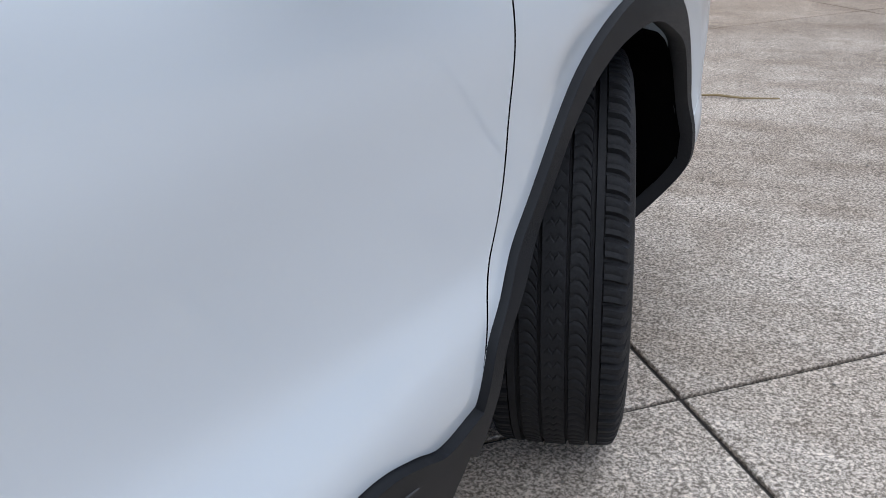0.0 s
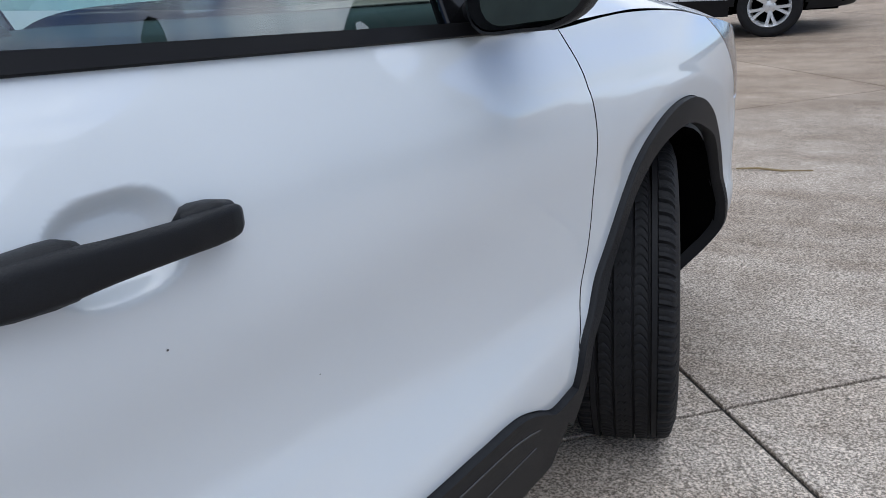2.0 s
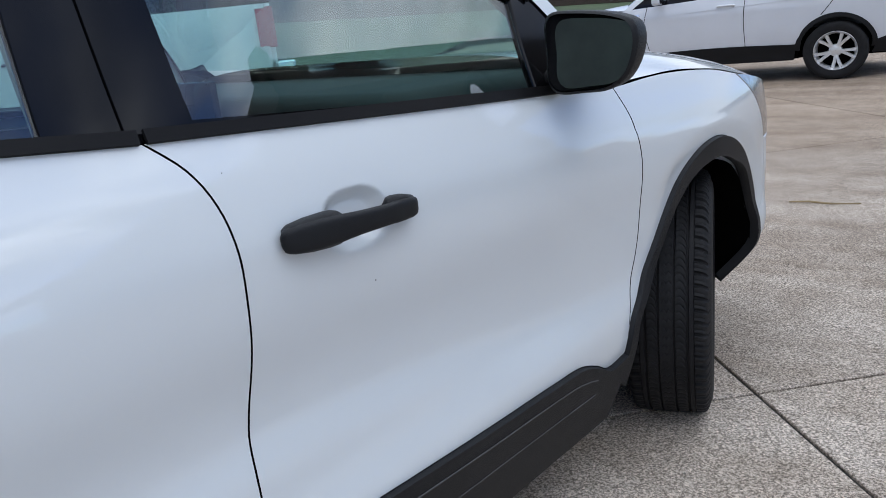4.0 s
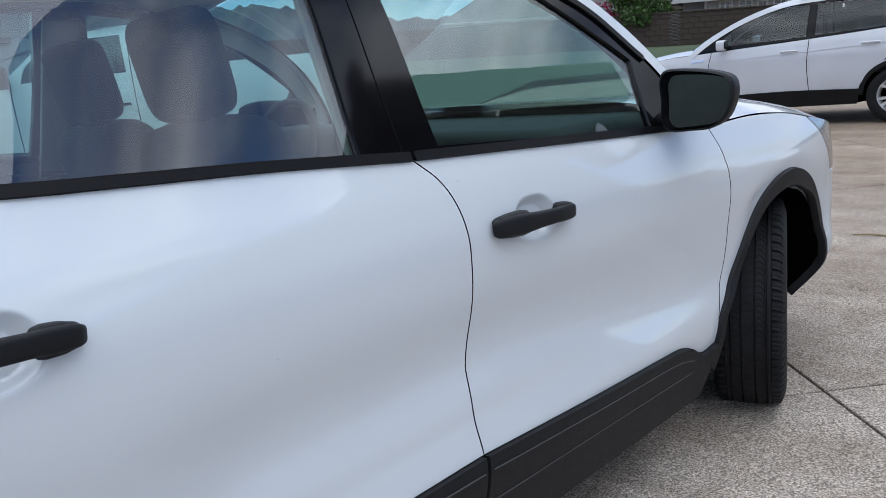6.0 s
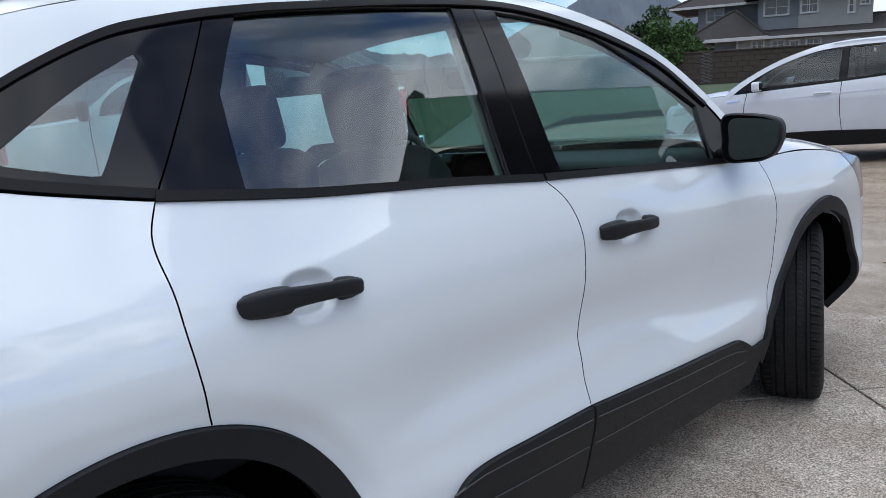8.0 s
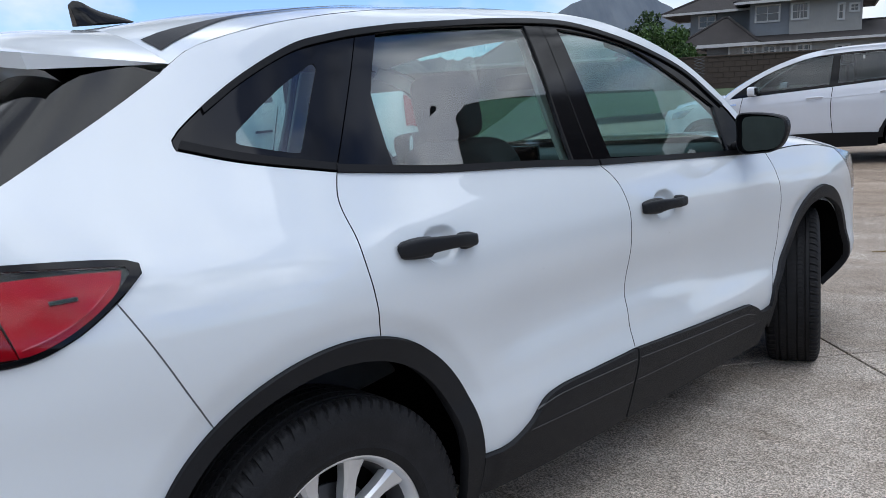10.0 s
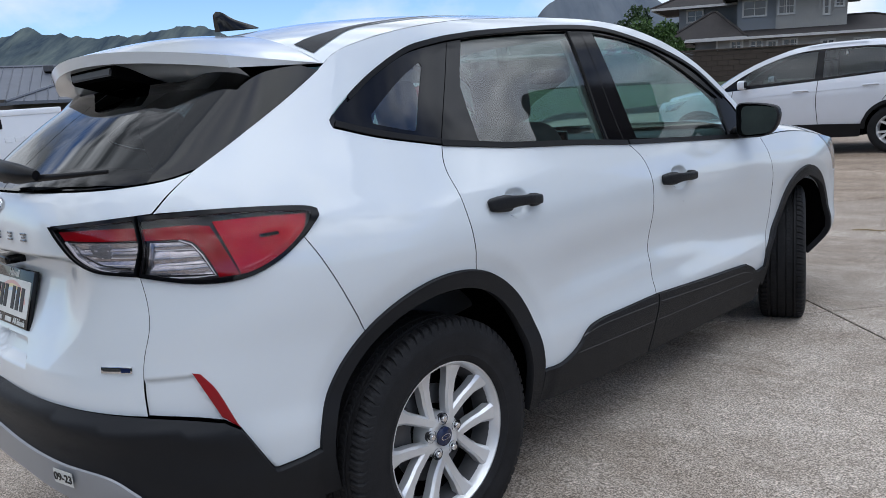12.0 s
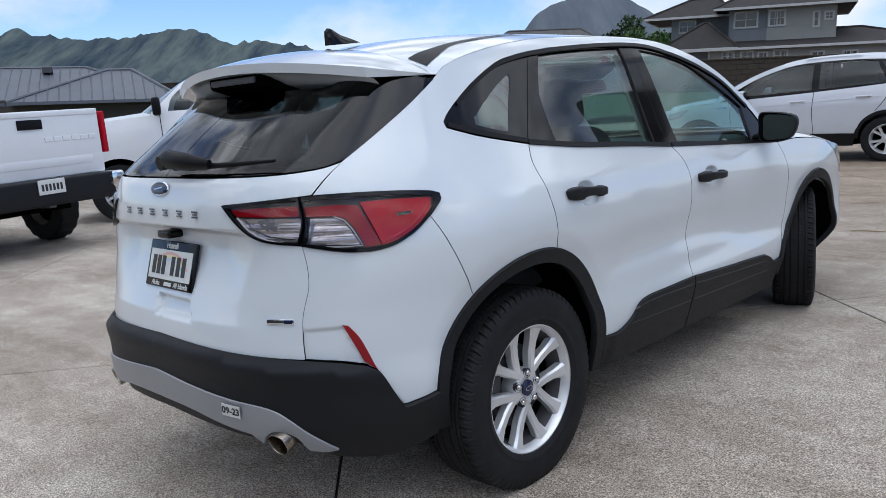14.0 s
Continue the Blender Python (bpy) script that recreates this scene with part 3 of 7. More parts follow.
CUP_F, CUP_R = (1.408, 0.968), (0.354, 1.015)
for s, word in ((1, "right"), (-1, "left")):
    one = (s,)
    fine_f, fine_r = (CUP_F[0], CUP_F[1], 0.10, 0.0042), (CUP_R[0], CUP_R[1], 0.10, 0.0042)
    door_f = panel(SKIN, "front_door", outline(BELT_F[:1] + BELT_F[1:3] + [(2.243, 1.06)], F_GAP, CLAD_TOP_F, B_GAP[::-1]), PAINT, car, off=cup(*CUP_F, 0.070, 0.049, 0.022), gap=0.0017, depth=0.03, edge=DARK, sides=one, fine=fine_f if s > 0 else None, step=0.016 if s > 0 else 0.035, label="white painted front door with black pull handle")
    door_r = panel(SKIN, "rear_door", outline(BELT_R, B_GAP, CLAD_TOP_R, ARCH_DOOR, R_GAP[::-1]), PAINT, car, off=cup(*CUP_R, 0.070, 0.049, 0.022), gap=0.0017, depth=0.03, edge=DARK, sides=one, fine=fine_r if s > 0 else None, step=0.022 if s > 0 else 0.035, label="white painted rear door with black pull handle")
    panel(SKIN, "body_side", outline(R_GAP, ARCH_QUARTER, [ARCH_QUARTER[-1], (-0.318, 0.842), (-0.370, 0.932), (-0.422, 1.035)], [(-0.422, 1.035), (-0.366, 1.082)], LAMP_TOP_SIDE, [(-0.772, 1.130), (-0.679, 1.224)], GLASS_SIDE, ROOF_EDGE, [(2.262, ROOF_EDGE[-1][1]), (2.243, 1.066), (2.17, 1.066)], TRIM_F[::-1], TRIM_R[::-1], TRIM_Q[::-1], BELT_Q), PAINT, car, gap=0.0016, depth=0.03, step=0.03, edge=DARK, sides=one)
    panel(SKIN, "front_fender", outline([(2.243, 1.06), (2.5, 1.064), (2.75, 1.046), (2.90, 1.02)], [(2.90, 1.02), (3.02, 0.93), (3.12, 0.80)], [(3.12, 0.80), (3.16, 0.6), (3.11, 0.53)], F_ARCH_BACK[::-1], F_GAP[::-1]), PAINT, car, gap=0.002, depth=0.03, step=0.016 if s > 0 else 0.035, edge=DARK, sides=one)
    panel(SKIN, "front_bumper_corner", outline([(3.12, 0.80), (3.4, 0.80), (UF, 0.80)], [(UF, 0.80), (UF, 0.36)], [(UF, 0.36), (3.3, 0.33), (3.108, 0.330)], F_ARCH_FRONT[::-1], [(3.11, 0.53), (3.16, 0.6), (3.12, 0.80)]), PAINT, car, gap=0.002, sides=one)
    panel(SKIN, "head_lamp", outline([(2.90, 1.02), (3.1, 0.99), (3.4, 0.93)], [(3.4, 0.93), (3.3, 0.82), (3.12, 0.80)], [(3.12, 0.80), (3.02, 0.93), (2.90, 1.02)]), CLEARLENS, car, gap=0.003, sides=one, label="clear head lamp lens with dark housing")
    # glazing: black frames with the panes set in
    q_glass = outline([(-0.146, 1.325), (-0.08, 1.374), (0.003, 1.425), (0.085, 1.463)], [(0.085, 1.463), (0.106, 1.470), (0.117, 1.458)], [(0.117, 1.458), (0.073, 1.368), (0.034, 1.282)], [(0.034, 1.282), (0.026, 1.268), (0.008, 1.269)], [(0.008, 1.269), (-0.06, 1.282), (-0.120, 1.295)], [(-0.120, 1.295), (-0.146, 1.303), (-0.146, 1.325)])
    r_glass = outline([(0.390, 1.545), (0.586, 1.560), (0.80, 1.572), (1.043, 1.577)], [(1.043, 1.577), (1.040, 1.38), (1.018, 1.156)], [(1.018, 1.156), (0.82, 1.169), (0.51, 1.191), (0.300, 1.211)], [(0.300, 1.211), (0.297, 1.391)], [(0.297, 1.391), (0.340, 1.47), (0.390, 1.545)])
    f_glass = outline([(1.201, 1.569), (1.41, 1.542), (1.595, 1.500), (1.77, 1.418), (1.94, 1.318), (2.020, 1.266)], [(2.020, 1.266), (1.996, 1.18), (1.975, 1.094)], [(1.975, 1.094), (1.53, 1.122), (1.209, 1.146)], [(1.209, 1.146), (1.216, 1.365), (1.201, 1.569)])
    gq = [(0.302, 1.554), (0.116, 1.216)]
    gb = [(1.122, 1.597), (1.126, 1.4), (1.112, 1.132)]
    for nm, out, pane, mat in (("quarter_window", outline(TRIM_Q, gq, BELT_Q[::-1]), q_glass, GLASS_QUARTER), ("rear_door_window", outline(TRIM_R, gb, BELT_R[::-1], gq[::-1]), r_glass, GLASS), ("front_door_window", outline(TRIM_F, BELT_F[::-1], gb[::-1]), f_glass, GLASS)):
        flush = nm == "quarter_window"
        fr = panel(SKIN, nm, out, GLOSSBLACK, car, holes=[pane], off=-0.004, gap=0.002, depth=0.003 if flush else 0.02, sides=one, label="gloss black window frame")
        g = panel(SKIN, "pane", pane, mat, fr, off=-0.006 if flush else -0.012, depth=0.002, sides=one, label="tinted glass pane")
        g.visible_shadow = False
    # mouldings along the belt and over the windows
    strip(SKIN, "belt_moulding", [(p[0], p[1] + 0.006) for p in BELT_R[:-1]] + [(1.122, 1.134)], 0.017, 0.007, TRIM, car, one)
    strip(SKIN, "belt_moulding", [(1.132, 1.134)] + [(p[0], p[1] + 0.006) for p in BELT_F[1:]], 0.017, 0.007, TRIM, car, one)
    strip(SKIN, "belt_moulding", [(p[0] + 0.006, p[1] + 0.010) for p in BELT_Q], 0.016, 0.004, TRIM, car, one)
    strip(SKIN, "window_moulding", [(p[0], p[1] - 0.009) for p in TRIM_Q[3:] + TRIM_R[1:] + TRIM_F[1:6]], 0.016, 0.004, TRIM, car, one)
    # dark seals behind the gaps
    for line in (F_GAP, B_GAP, R_GAP, gb, gq):
        strip(SKIN, "door_seal", line, 0.06, -0.026, DARK, car, one)
    strip(SKIN, "bumper_seam", [(-0.264, 0.755), (-0.318, 0.842), (-0.370, 0.932), (-0.422, 1.035)], 0.03, -0.003, SEAMGREY, car, one)
    # cladding
    panel(SKIN, "rear_arch_cladding", R_ARCH_OUT + R_ARCH_IN, CLAD, car, off=0.013, depth=0.03, step=0.03, sides=one, label="black plastic wheel arch moulding")
    panel(SKIN, "front_arch_cladding", outline([(2.205, 0.36)] + F_ARCH_BACK, F_ARCH_FRONT, [(3.108, 0.330), (3.100, 0.325), (3.092, 0.334)], F_ARCH_IN, [F_ARCH_IN[-1], (2.205, 0.36)]), CLAD, car, off=0.013, depth=0.03, step=0.016, sides=one, label="black plastic wheel arch moulding")
    panel(SKIN, "rear_rocker_cladding", outline([(1.158, 0.535)] + CLAD_TOP_R[1:], [CLAD_TOP_R[-1], (0.452, 0.38), (0.446, 0.32)], [(0.446, 0.32), (0.8, 0.296), (1.158, 0.29)], [(1.158, 0.29), (1.158, 0.535)]), CLAD, car, off=0.014, depth=0.03, gap=0.001, sides=one, label="black plastic door cladding")
    panel(SKIN, "front_rocker_cladding", outline(CLAD_TOP_F[:-1] + [(1.166, 0.535)], [(1.166, 0.535), (1.166, 0.29)], [(1.166, 0.29), (1.7, 0.280), (2.18, 0.27)], [(2.18, 0.27), (2.20, 0.35), (2.212, 0.43)]), CLAD, car, off=0.014, depth=0.03, gap=0.001, sides=one, label="black plastic door cladding")
    # strips paler than the cladding: the light its creases catch is in their colour
    for line in ([(0.655, 0.500), (0.74, 0.512), (1.150, 0.506)], [(0.63, 0.449), (1.150, 0.430)], [(1.176, 0.505), (1.6, 0.478), (1.98, 0.452), (2.06, 0.430)], [(1.176, 0.429), (1.7, 0.408), (2.06, 0.392)]):
        strip(SKIN, "cladding_ridge", line, 0.0022, 0.0155, RIDGE, car, one)
    # white lip along the door foot, the bumper's painted corner and its reflector
    panel(SKIN, "bumper_corner", outline(LAMP_LOW_SIDE, [(-0.422, 1.035), (-0.370, 0.932), (-0.318, 0.842), ARCH_QUARTER[-1]], ARCH_BUMPER, [ARCH_BUMPER[-1], (-0.528, 0.456)], [(-0.528, 0.456), (-0.540, 0.458), (-0.548, 0.470)], [(-0.548, 0.470), (-0.606, 0.583)], [(-0.606, 0.583), (-0.640, 0.606)], [(-0.640, 0.606), (-0.714, 0.624), (-0.822, 0.640)], H_GAP_LOW[::-1]), PAINT, car, gap=0.0016, depth=0.02, sides=one, off=lambda u, z: 0.0 - 0.007 * smooth(0.0, 0.012, (0.735 - z) - 0.0) * smooth(0.0, 0.010, (-0.668 - (z - 0.67) * 0.62) - u), step=0.012, label="white painted rear bumper corner")
    panel(SKIN, "bumper_reflector", outline([(-0.713, 0.738), (-0.692, 0.733)], [(-0.692, 0.733), (-0.656, 0.692), (-0.627, 0.636), (-0.604, 0.581)], [(-0.604, 0.581), (-0.645, 0.616)], [(-0.645, 0.616), (-0.676, 0.676), (-0.713, 0.738)]), RED_DEEP, car, off=0.003, gap=0.001, sides=one, label="slim red bumper reflector")
    # tail lamp: a dark bowl with red and silver chambers at several depths under one clear cover
    lamp_edge = outline(LAMP_LOW_SIDE[:-1] + [(-0.422, 1.037), (-0.366, 1.082), (-0.366, 1.098), (-0.385, 1.106), (-0.583, 1.125), (-0.808, 1.127)], [(-0.808, 1.127), (-0.808, 1.06), (-0.838, 0.982)])
    lamp = panel(SKIN, "tail_lamp", lamp_edge, LAMPBOWL, car, off=-0.016, depth=0.02, gap=0.001, sides=one, label="red and clear tail lamp in a black surround")
    lens = [("red_bar", [(-0.804, 1.098), (-0.690, 1.098), (-0.640, 1.090)], [(-0.640, 1.090), (-0.598, 0.966)], [(-0.598, 0.966), (-0.648, 0.966)], [(-0.648, 0.966), (-0.672, 1.030), (-0.690, 1.056), (-0.715, 1.066)], [(-0.715, 1.066), (-0.806, 1.069)], RED_DEEP, lambda u, z: -0.004 + 0.004 * smooth(-0.70, -0.64, u)),
            ("red_lens", [(-0.632, 1.100), (-0.52, 1.099), (-0.398, 1.092)], [(-0.398, 1.092), (-0.412, 1.060), (-0.470, 1.014), (-0.523, 0.984), (-0.575, 0.968)], [(-0.575, 0.968), (-0.596, 0.967)], RED, -0.001),
            ("red_glow_line", [(-0.590, 0.978), (-0.530, 0.996), (-0.470, 1.028), (-0.425, 1.066)], [(-0.425, 1.066), (-0.421, 1.070)], [(-0.421, 1.070), (-0.466, 1.031), (-0.528, 1.000), (-0.588, 0.982)], RED_PALE, 0.0045),
            ("clear_chamber", [(-0.795, 1.064), (-0.722, 1.060)], [(-0.722, 1.060), (-0.694, 1.046), (-0.676, 1.01), (-0.660, 0.975)], [(-0.660, 0.975), (-0.822, 0.986)], CLEARLENS, lambda u, z: -0.012 + 0.004 * np.abs(np.sin((z - 0.98) * 105.0)) + 0.003 * smooth(-0.70, -0.78, u))]
    for nm, *chains, mat, o in lens:
        chains = chains + [[chains[-1][-1], chains[0][0]]]
        panel(SKIN, nm, outline(*chains), mat, lamp, off=o, depth=0.010, gap=0.0005, sides=one, step=0.006 if s > 0 else 0.03)
    strip(SKIN, "silver_rim", [(-0.812, 0.980), (-0.70, 0.972), (-0.655, 0.972), (-0.676, 1.024), (-0.694, 1.052), (-0.722, 1.064)], 0.003, 0.0, LENSRIB, lamp, one)
    strip(SKIN, "silver_rim", [(-0.786, 1.062), (-0.800, 1.02), (-0.818, 0.990)], 0.007, -0.002, DARKCHROME, lamp, one)
    strip(SKIN, "lamp_mark", [(-0.530, 1.052), (-0.482, 1.054)], 0.008, 0.0035, GLOSSBLACK, lamp, one)
    for k in range(3):
        strip(SKIN, "lens_rib", [(-0.785, 1.044 - 0.018 * k), (-0.690 + 0.010 * k, 1.040 - 0.018 * k)], 0.0016, -0.006, LENSRIB, lamp, one)
    cover = panel(SKIN, "cover", lamp_edge, LAMPCOVER, lamp, off=0.007, depth=0.003, gap=0.003, sides=one, label="clear glossy lamp cover")
    cover.visible_shadow = False
    panel(SKIN, "surround", lamp_edge, GLOSSBLACK, lamp, holes=[[tuple(p) for p in shrink(outline([(-0.830, 0.990), (-0.686, 0.964), (-0.582, 0.967), (-0.505, 0.994), (-0.428, 1.042), (-0.385, 1.088), (-0.392, 1.097)], [(-0.392, 1.097), (-0.583, 1.114), (-0.806, 1.117)], [(-0.806, 1.117), (-0.806, 1.06), (-0.830, 0.990)]), 0.001)]], off=0.0085, depth=0.02, gap=0.001, sides=one)
    hatch_edge = outline([(-1.099, 1.110), (-0.95, 1.121), (-0.816, 1.127)], [(-0.816, 1.127), (-0.816, 1.06), (-0.846, 0.984)], [(-0.846, 0.984), (-0.961, 0.999), (-1.022, 1.029), (-1.099, 1.110)])
    lamp2 = panel(SKIN, "hatch_lamp", hatch_edge, LAMPBOWL, car, off=-0.016, depth=0.02, gap=0.001, sides=one, label="red and clear hatch lamp in a black surround")
    panel(SKIN, "red_bar", outline([(-1.066, 1.098), (-0.95, 1.102), (-0.822, 1.102)], [(-0.822, 1.102), (-0.826, 1.072)], [(-0.826, 1.072), (-0.95, 1.074), (-1.046, 1.077)], [(-1.046, 1.077), (-1.066, 1.098)]), RED_DEEP, lamp2, off=-0.003, depth=0.008, sides=one)
    panel(SKIN, "clear_chamber", outline([(-1.044, 1.072), (-0.826, 1.067)], [(-0.826, 1.067), (-0.822, 1.046), (-0.848, 0.994)], [(-0.848, 0.994), (-0.949, 1.007), (-1.010, 1.036), (-1.044, 1.072)]), CLEARLENS, lamp2, off=lambda u, z: -0.013 + 0.004 * np.abs(np.sin((z - 0.99) * 95.0)) + 0.004 * smooth(-0.90, -1.0, u), depth=0.010, step=0.006 if s > 0 else 0.03, sides=one)
    strip(SKIN, "silver_rim", [(-0.852, 0.990), (-0.949, 1.003), (-1.012, 1.034), (-1.046, 1.073)], 0.005, -0.002, LENSRIB, lamp2, one)
    strip(SKIN, "silver_rim", [(-0.860, 1.004), (-0.945, 1.016), (-0.995, 1.040), (-1.020, 1.070)], 0.003, -0.004, DARKCHROME, lamp2, one)
    for k in range(3):
        strip(SKIN, "lens_rib", [(-0.838, 1.048 - 0.018 * k), (-0.985 + 0.02 * k, 1.052 - 0.018 * k)], 0.0016, -0.006, LENSRIB, lamp2, one)
    panel(SKIN, "reversing_lamp", outline([(-0.972, 1.064), (-0.902, 1.064)], [(-0.902, 1.064), (-0.908, 1.030)], [(-0.908, 1.030), (-0.950, 1.034), (-0.972, 1.064)]), CLEARLENS, lamp2, off=-0.006, depth=0.006, sides=one)
    cover = panel(SKIN, "cover", hatch_edge, LAMPCOVER, lamp2, off=0.007, depth=0.003, gap=0.003, sides=one, label="clear glossy lamp cover")
    cover.visible_shadow = False
    panel(SKIN, "surround", hatch_edge, GLOSSBLACK, lamp2, holes=[outline([(-1.076, 1.103), (-0.95, 1.112), (-0.820, 1.117)], [(-0.820, 1.117), (-0.820, 1.06), (-0.848, 0.993)], [(-0.848, 0.993), (-0.958, 1.006), (-1.014, 1.034), (-1.076, 1.103)])], off=0.0085, depth=0.02, gap=0.001, sides=one)
    # cabin trim behind the doors
    panel(SKIN, "door_trim", outline([(0.0, 1.19), (1.1, 1.11), (2.15, 1.05)], [(2.15, 1.05), (2.15, 0.40)], [(2.15, 0.40), (0.58, 0.40)], [(0.58, 0.40), (0.56, 0.72), (0.28, 0.93), (0.0, 0.98)], [(0.0, 0.98), (0.0, 1.19)]), INNER, car, off=-0.055, step=0.08, sides=one)
    panel(SKIN, "cabin_quarter_trim", outline([(-0.62, 1.25), (0.0, 1.19)], [(0.0, 1.19), (0.0, 0.94)], [(0.0, 0.94), (-0.62, 0.94)], [(-0.62, 0.94), (-0.62, 1.25)]), INNER, car, off=-0.055, step=0.08, sides=one)
    panel(SKIN, "pillar_trim", outline([(1.06, 1.57), (1.17, 1.57)], [(1.17, 1.57), (1.17, 1.1)], [(1.17, 1.1), (1.03, 1.1)], [(1.03, 1.1), (1.06, 1.57)]), LIGHTLINER, car, off=-0.05, step=0.08, sides=one)
    strip(SKIN, "windscreen_pillar_trim", [(1.5, 1.55), (1.75, 1.47), (1.98, 1.34), (2.12, 1.20)], 0.055, -0.035, LIGHTLINER, car, one)

# hatch, rear glass, bumper, all across the tail
def hatch_dent(side):
    def f(u, z):
        x = SKIN.at(u, z)[..., 0]
        plate = 0.062 * smooth(1.034, 1.016, z) * np.clip((z - 0.735) / 0.235, 0, 1) * smooth(0.56, 0.30, x)
        end = 0.195 - (z - 0.735) * 0.7 if side > 0 else 0.045 + (z - 0.735) * 0.3
        grip = 0.024 * smooth(0.800, 0.790, z) * smooth(0.728, 0.745, z) * smooth(end + 0.006, end - 0.008, x)
        return -(plate + grip)
    return f


both = (1, -1)
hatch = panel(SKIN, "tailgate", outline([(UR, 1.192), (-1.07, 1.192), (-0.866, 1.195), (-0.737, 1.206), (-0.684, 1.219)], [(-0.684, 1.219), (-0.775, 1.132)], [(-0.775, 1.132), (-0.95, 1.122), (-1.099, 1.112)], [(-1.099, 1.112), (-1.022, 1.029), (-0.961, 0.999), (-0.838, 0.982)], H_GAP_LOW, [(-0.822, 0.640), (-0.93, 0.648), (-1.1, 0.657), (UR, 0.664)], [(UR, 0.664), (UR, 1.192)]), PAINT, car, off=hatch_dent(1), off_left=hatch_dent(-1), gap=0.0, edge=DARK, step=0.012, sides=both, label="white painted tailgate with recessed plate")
for s in both:
    strip(SKIN, "tailgate_seal", [(-0.684, 1.222), (-0.775, 1.132)], 0.045, -0.011, DARK, car, (s,))
    strip(SKIN, "tailgate_seal", H_GAP_LOW, 0.05, -0.012, DARK, car, (s,))
glass_in = lambda u, z: -0.085 * np.clip((z - 1.20) / 0.31, 0, 1) ** 1.4 * smooth(-0.55, -0.95, u) - 0.003
rear_glass = panel(SKIN, "rear_window", outline([(UR, 1.198), (-1.07, 1.198), (-0.866, 1.201), (-0.737, 1.212), (-0.679, 1.228)], GLASS_SIDE, [(-0.357, 1.46), (-0.52, 1.495), (-0.655, 1.512), (UR, 1.525)], [(UR, 1.525), (UR, 1.198)]), GLASS_DARK, car, off=glass_in, gap=0.001, step=0.025, sides=both, label="dark tinted rear window")
rear_glass.visible_shadow = False
for s in both:
    panel(SKIN, "rear_window_border", outline([(-0.80, 1.205), (-0.737, 1.214), (-0.679, 1.230)], GLASS_SIDE, [(-0.357, 1.46), (-0.52, 1.493), (-0.70, 1.512)], [(-0.70, 1.512), (-0.78, 1.40), (-0.80, 1.205)]), DARK, rear_glass, off=lambda u, z: glass_in(u, z) - 0.006, step=0.025, sides=(s,))
def bump_out(u, z):
    """The bumper's upper shelf leans out to an edge, under which the face falls back."""
    far = 0.45 + 0.55 * smooth(-0.46, -0.66, u)
    brow = 0.668 - 0.034 * smooth(-0.93, -0.64, u)
    edge = 0.606 + 0.036 * smooth(-0.80, -1.20, u) - 0.030 * smooth(-0.80, -0.62, u)
    return 0.012 * smooth(0.24, 0.36, z) * smooth(0.672, 0.60, z) + far * (0.026 * np.clip((brow - z) / (brow - edge), 0, 1) - 0.012 * smooth(edge, edge - 0.075, z))



panel(SKIN, "rear_bumper", outline([(UR, 0.668), (-1.1, 0.660), (-0.93, 0.650), (-0.822, 0.640), (-0.714, 0.624), (-0.640, 0.606)], [(-0.640, 0.606), (-0.606, 0.583)], [(-0.606, 0.583), (-0.546, 0.467)], [(-0.546, 0.467), (-0.539, 0.456), (-0.528, 0.453)], [(-0.528, 0.453), (-0.412, 0.470)], [(-0.412, 0.470), (-0.424, 0.40), (-0.430, 0.32)], [(-0.430, 0.32), (-0.593, 0.285), (-0.774, 0.318)], [(-0.774, 0.318), (-0.90, 0.40), (-1.06, 0.475), (-1.29, 0.495), (UR, 0.498)], [(UR, 0.498), (UR, 0.668)]), CLAD, car, off=bump_out, depth=0.06, step=0.02, sides=both, label="black grained plastic rear bumper")
panel(SKIN, "skid_plate", outline([(UR, 0.548), (-1.41, 0.543), (-1.104, 0.517), (-0.933, 0.492), (-0.877, 0.457), (-0.814, 0.404), (-0.762, 0.356)], [(-0.762, 0.356), (-0.80, 0.352), (-0.848, 0.362)], [(-0.848, 0.362), (-0.870, 0.412), (-0.925, 0.430), (-0.972, 0.408), (-0.985, 0.384)], [(-0.985, 0.384), (-1.016, 0.415)], [(-1.016, 0.415), (-1.26, 0.449), (UR, 0.455)], [(UR, 0.455), (UR, 0.548)]), SILVER, car, off=0.034, depth=0.05, step=0.02, sides=both, label="silver painted bumper skid plate")
panel(SKIN, "lower_valance", outline([(UR, 0.458), (-1.26, 0.452), (-1.016, 0.418)], [(-1.016, 0.418), (-0.99, 0.372)], [(-0.99, 0.372), (-1.2, 0.392), (UR, 0.402)], [(UR, 0.402), (UR, 0.458)]), CLAD, car, off=0.010, depth=0.06, sides=both)
panel(SKIN, "front_bumper", outline([(3.45, 0.415), (UF, 0.40)], [(UF, 0.40), (UF, 0.26)], [(UF, 0.26), (3.55, 0.28)], [(3.55, 0.28), (3.45, 0.415)]), CLAD, car, off=0.0, depth=0.05, sides=both)
panel(SKIN, "grille", outline([(3.4, 0.93), (UF, 0.95)], [(UF, 0.95), (UF, 0.80)], [(UF, 0.80), (3.35, 0.80)], [(3.35, 0.80), (3.4, 0.93)]), GLOSSBLACK, car, off=-0.01, sides=both)


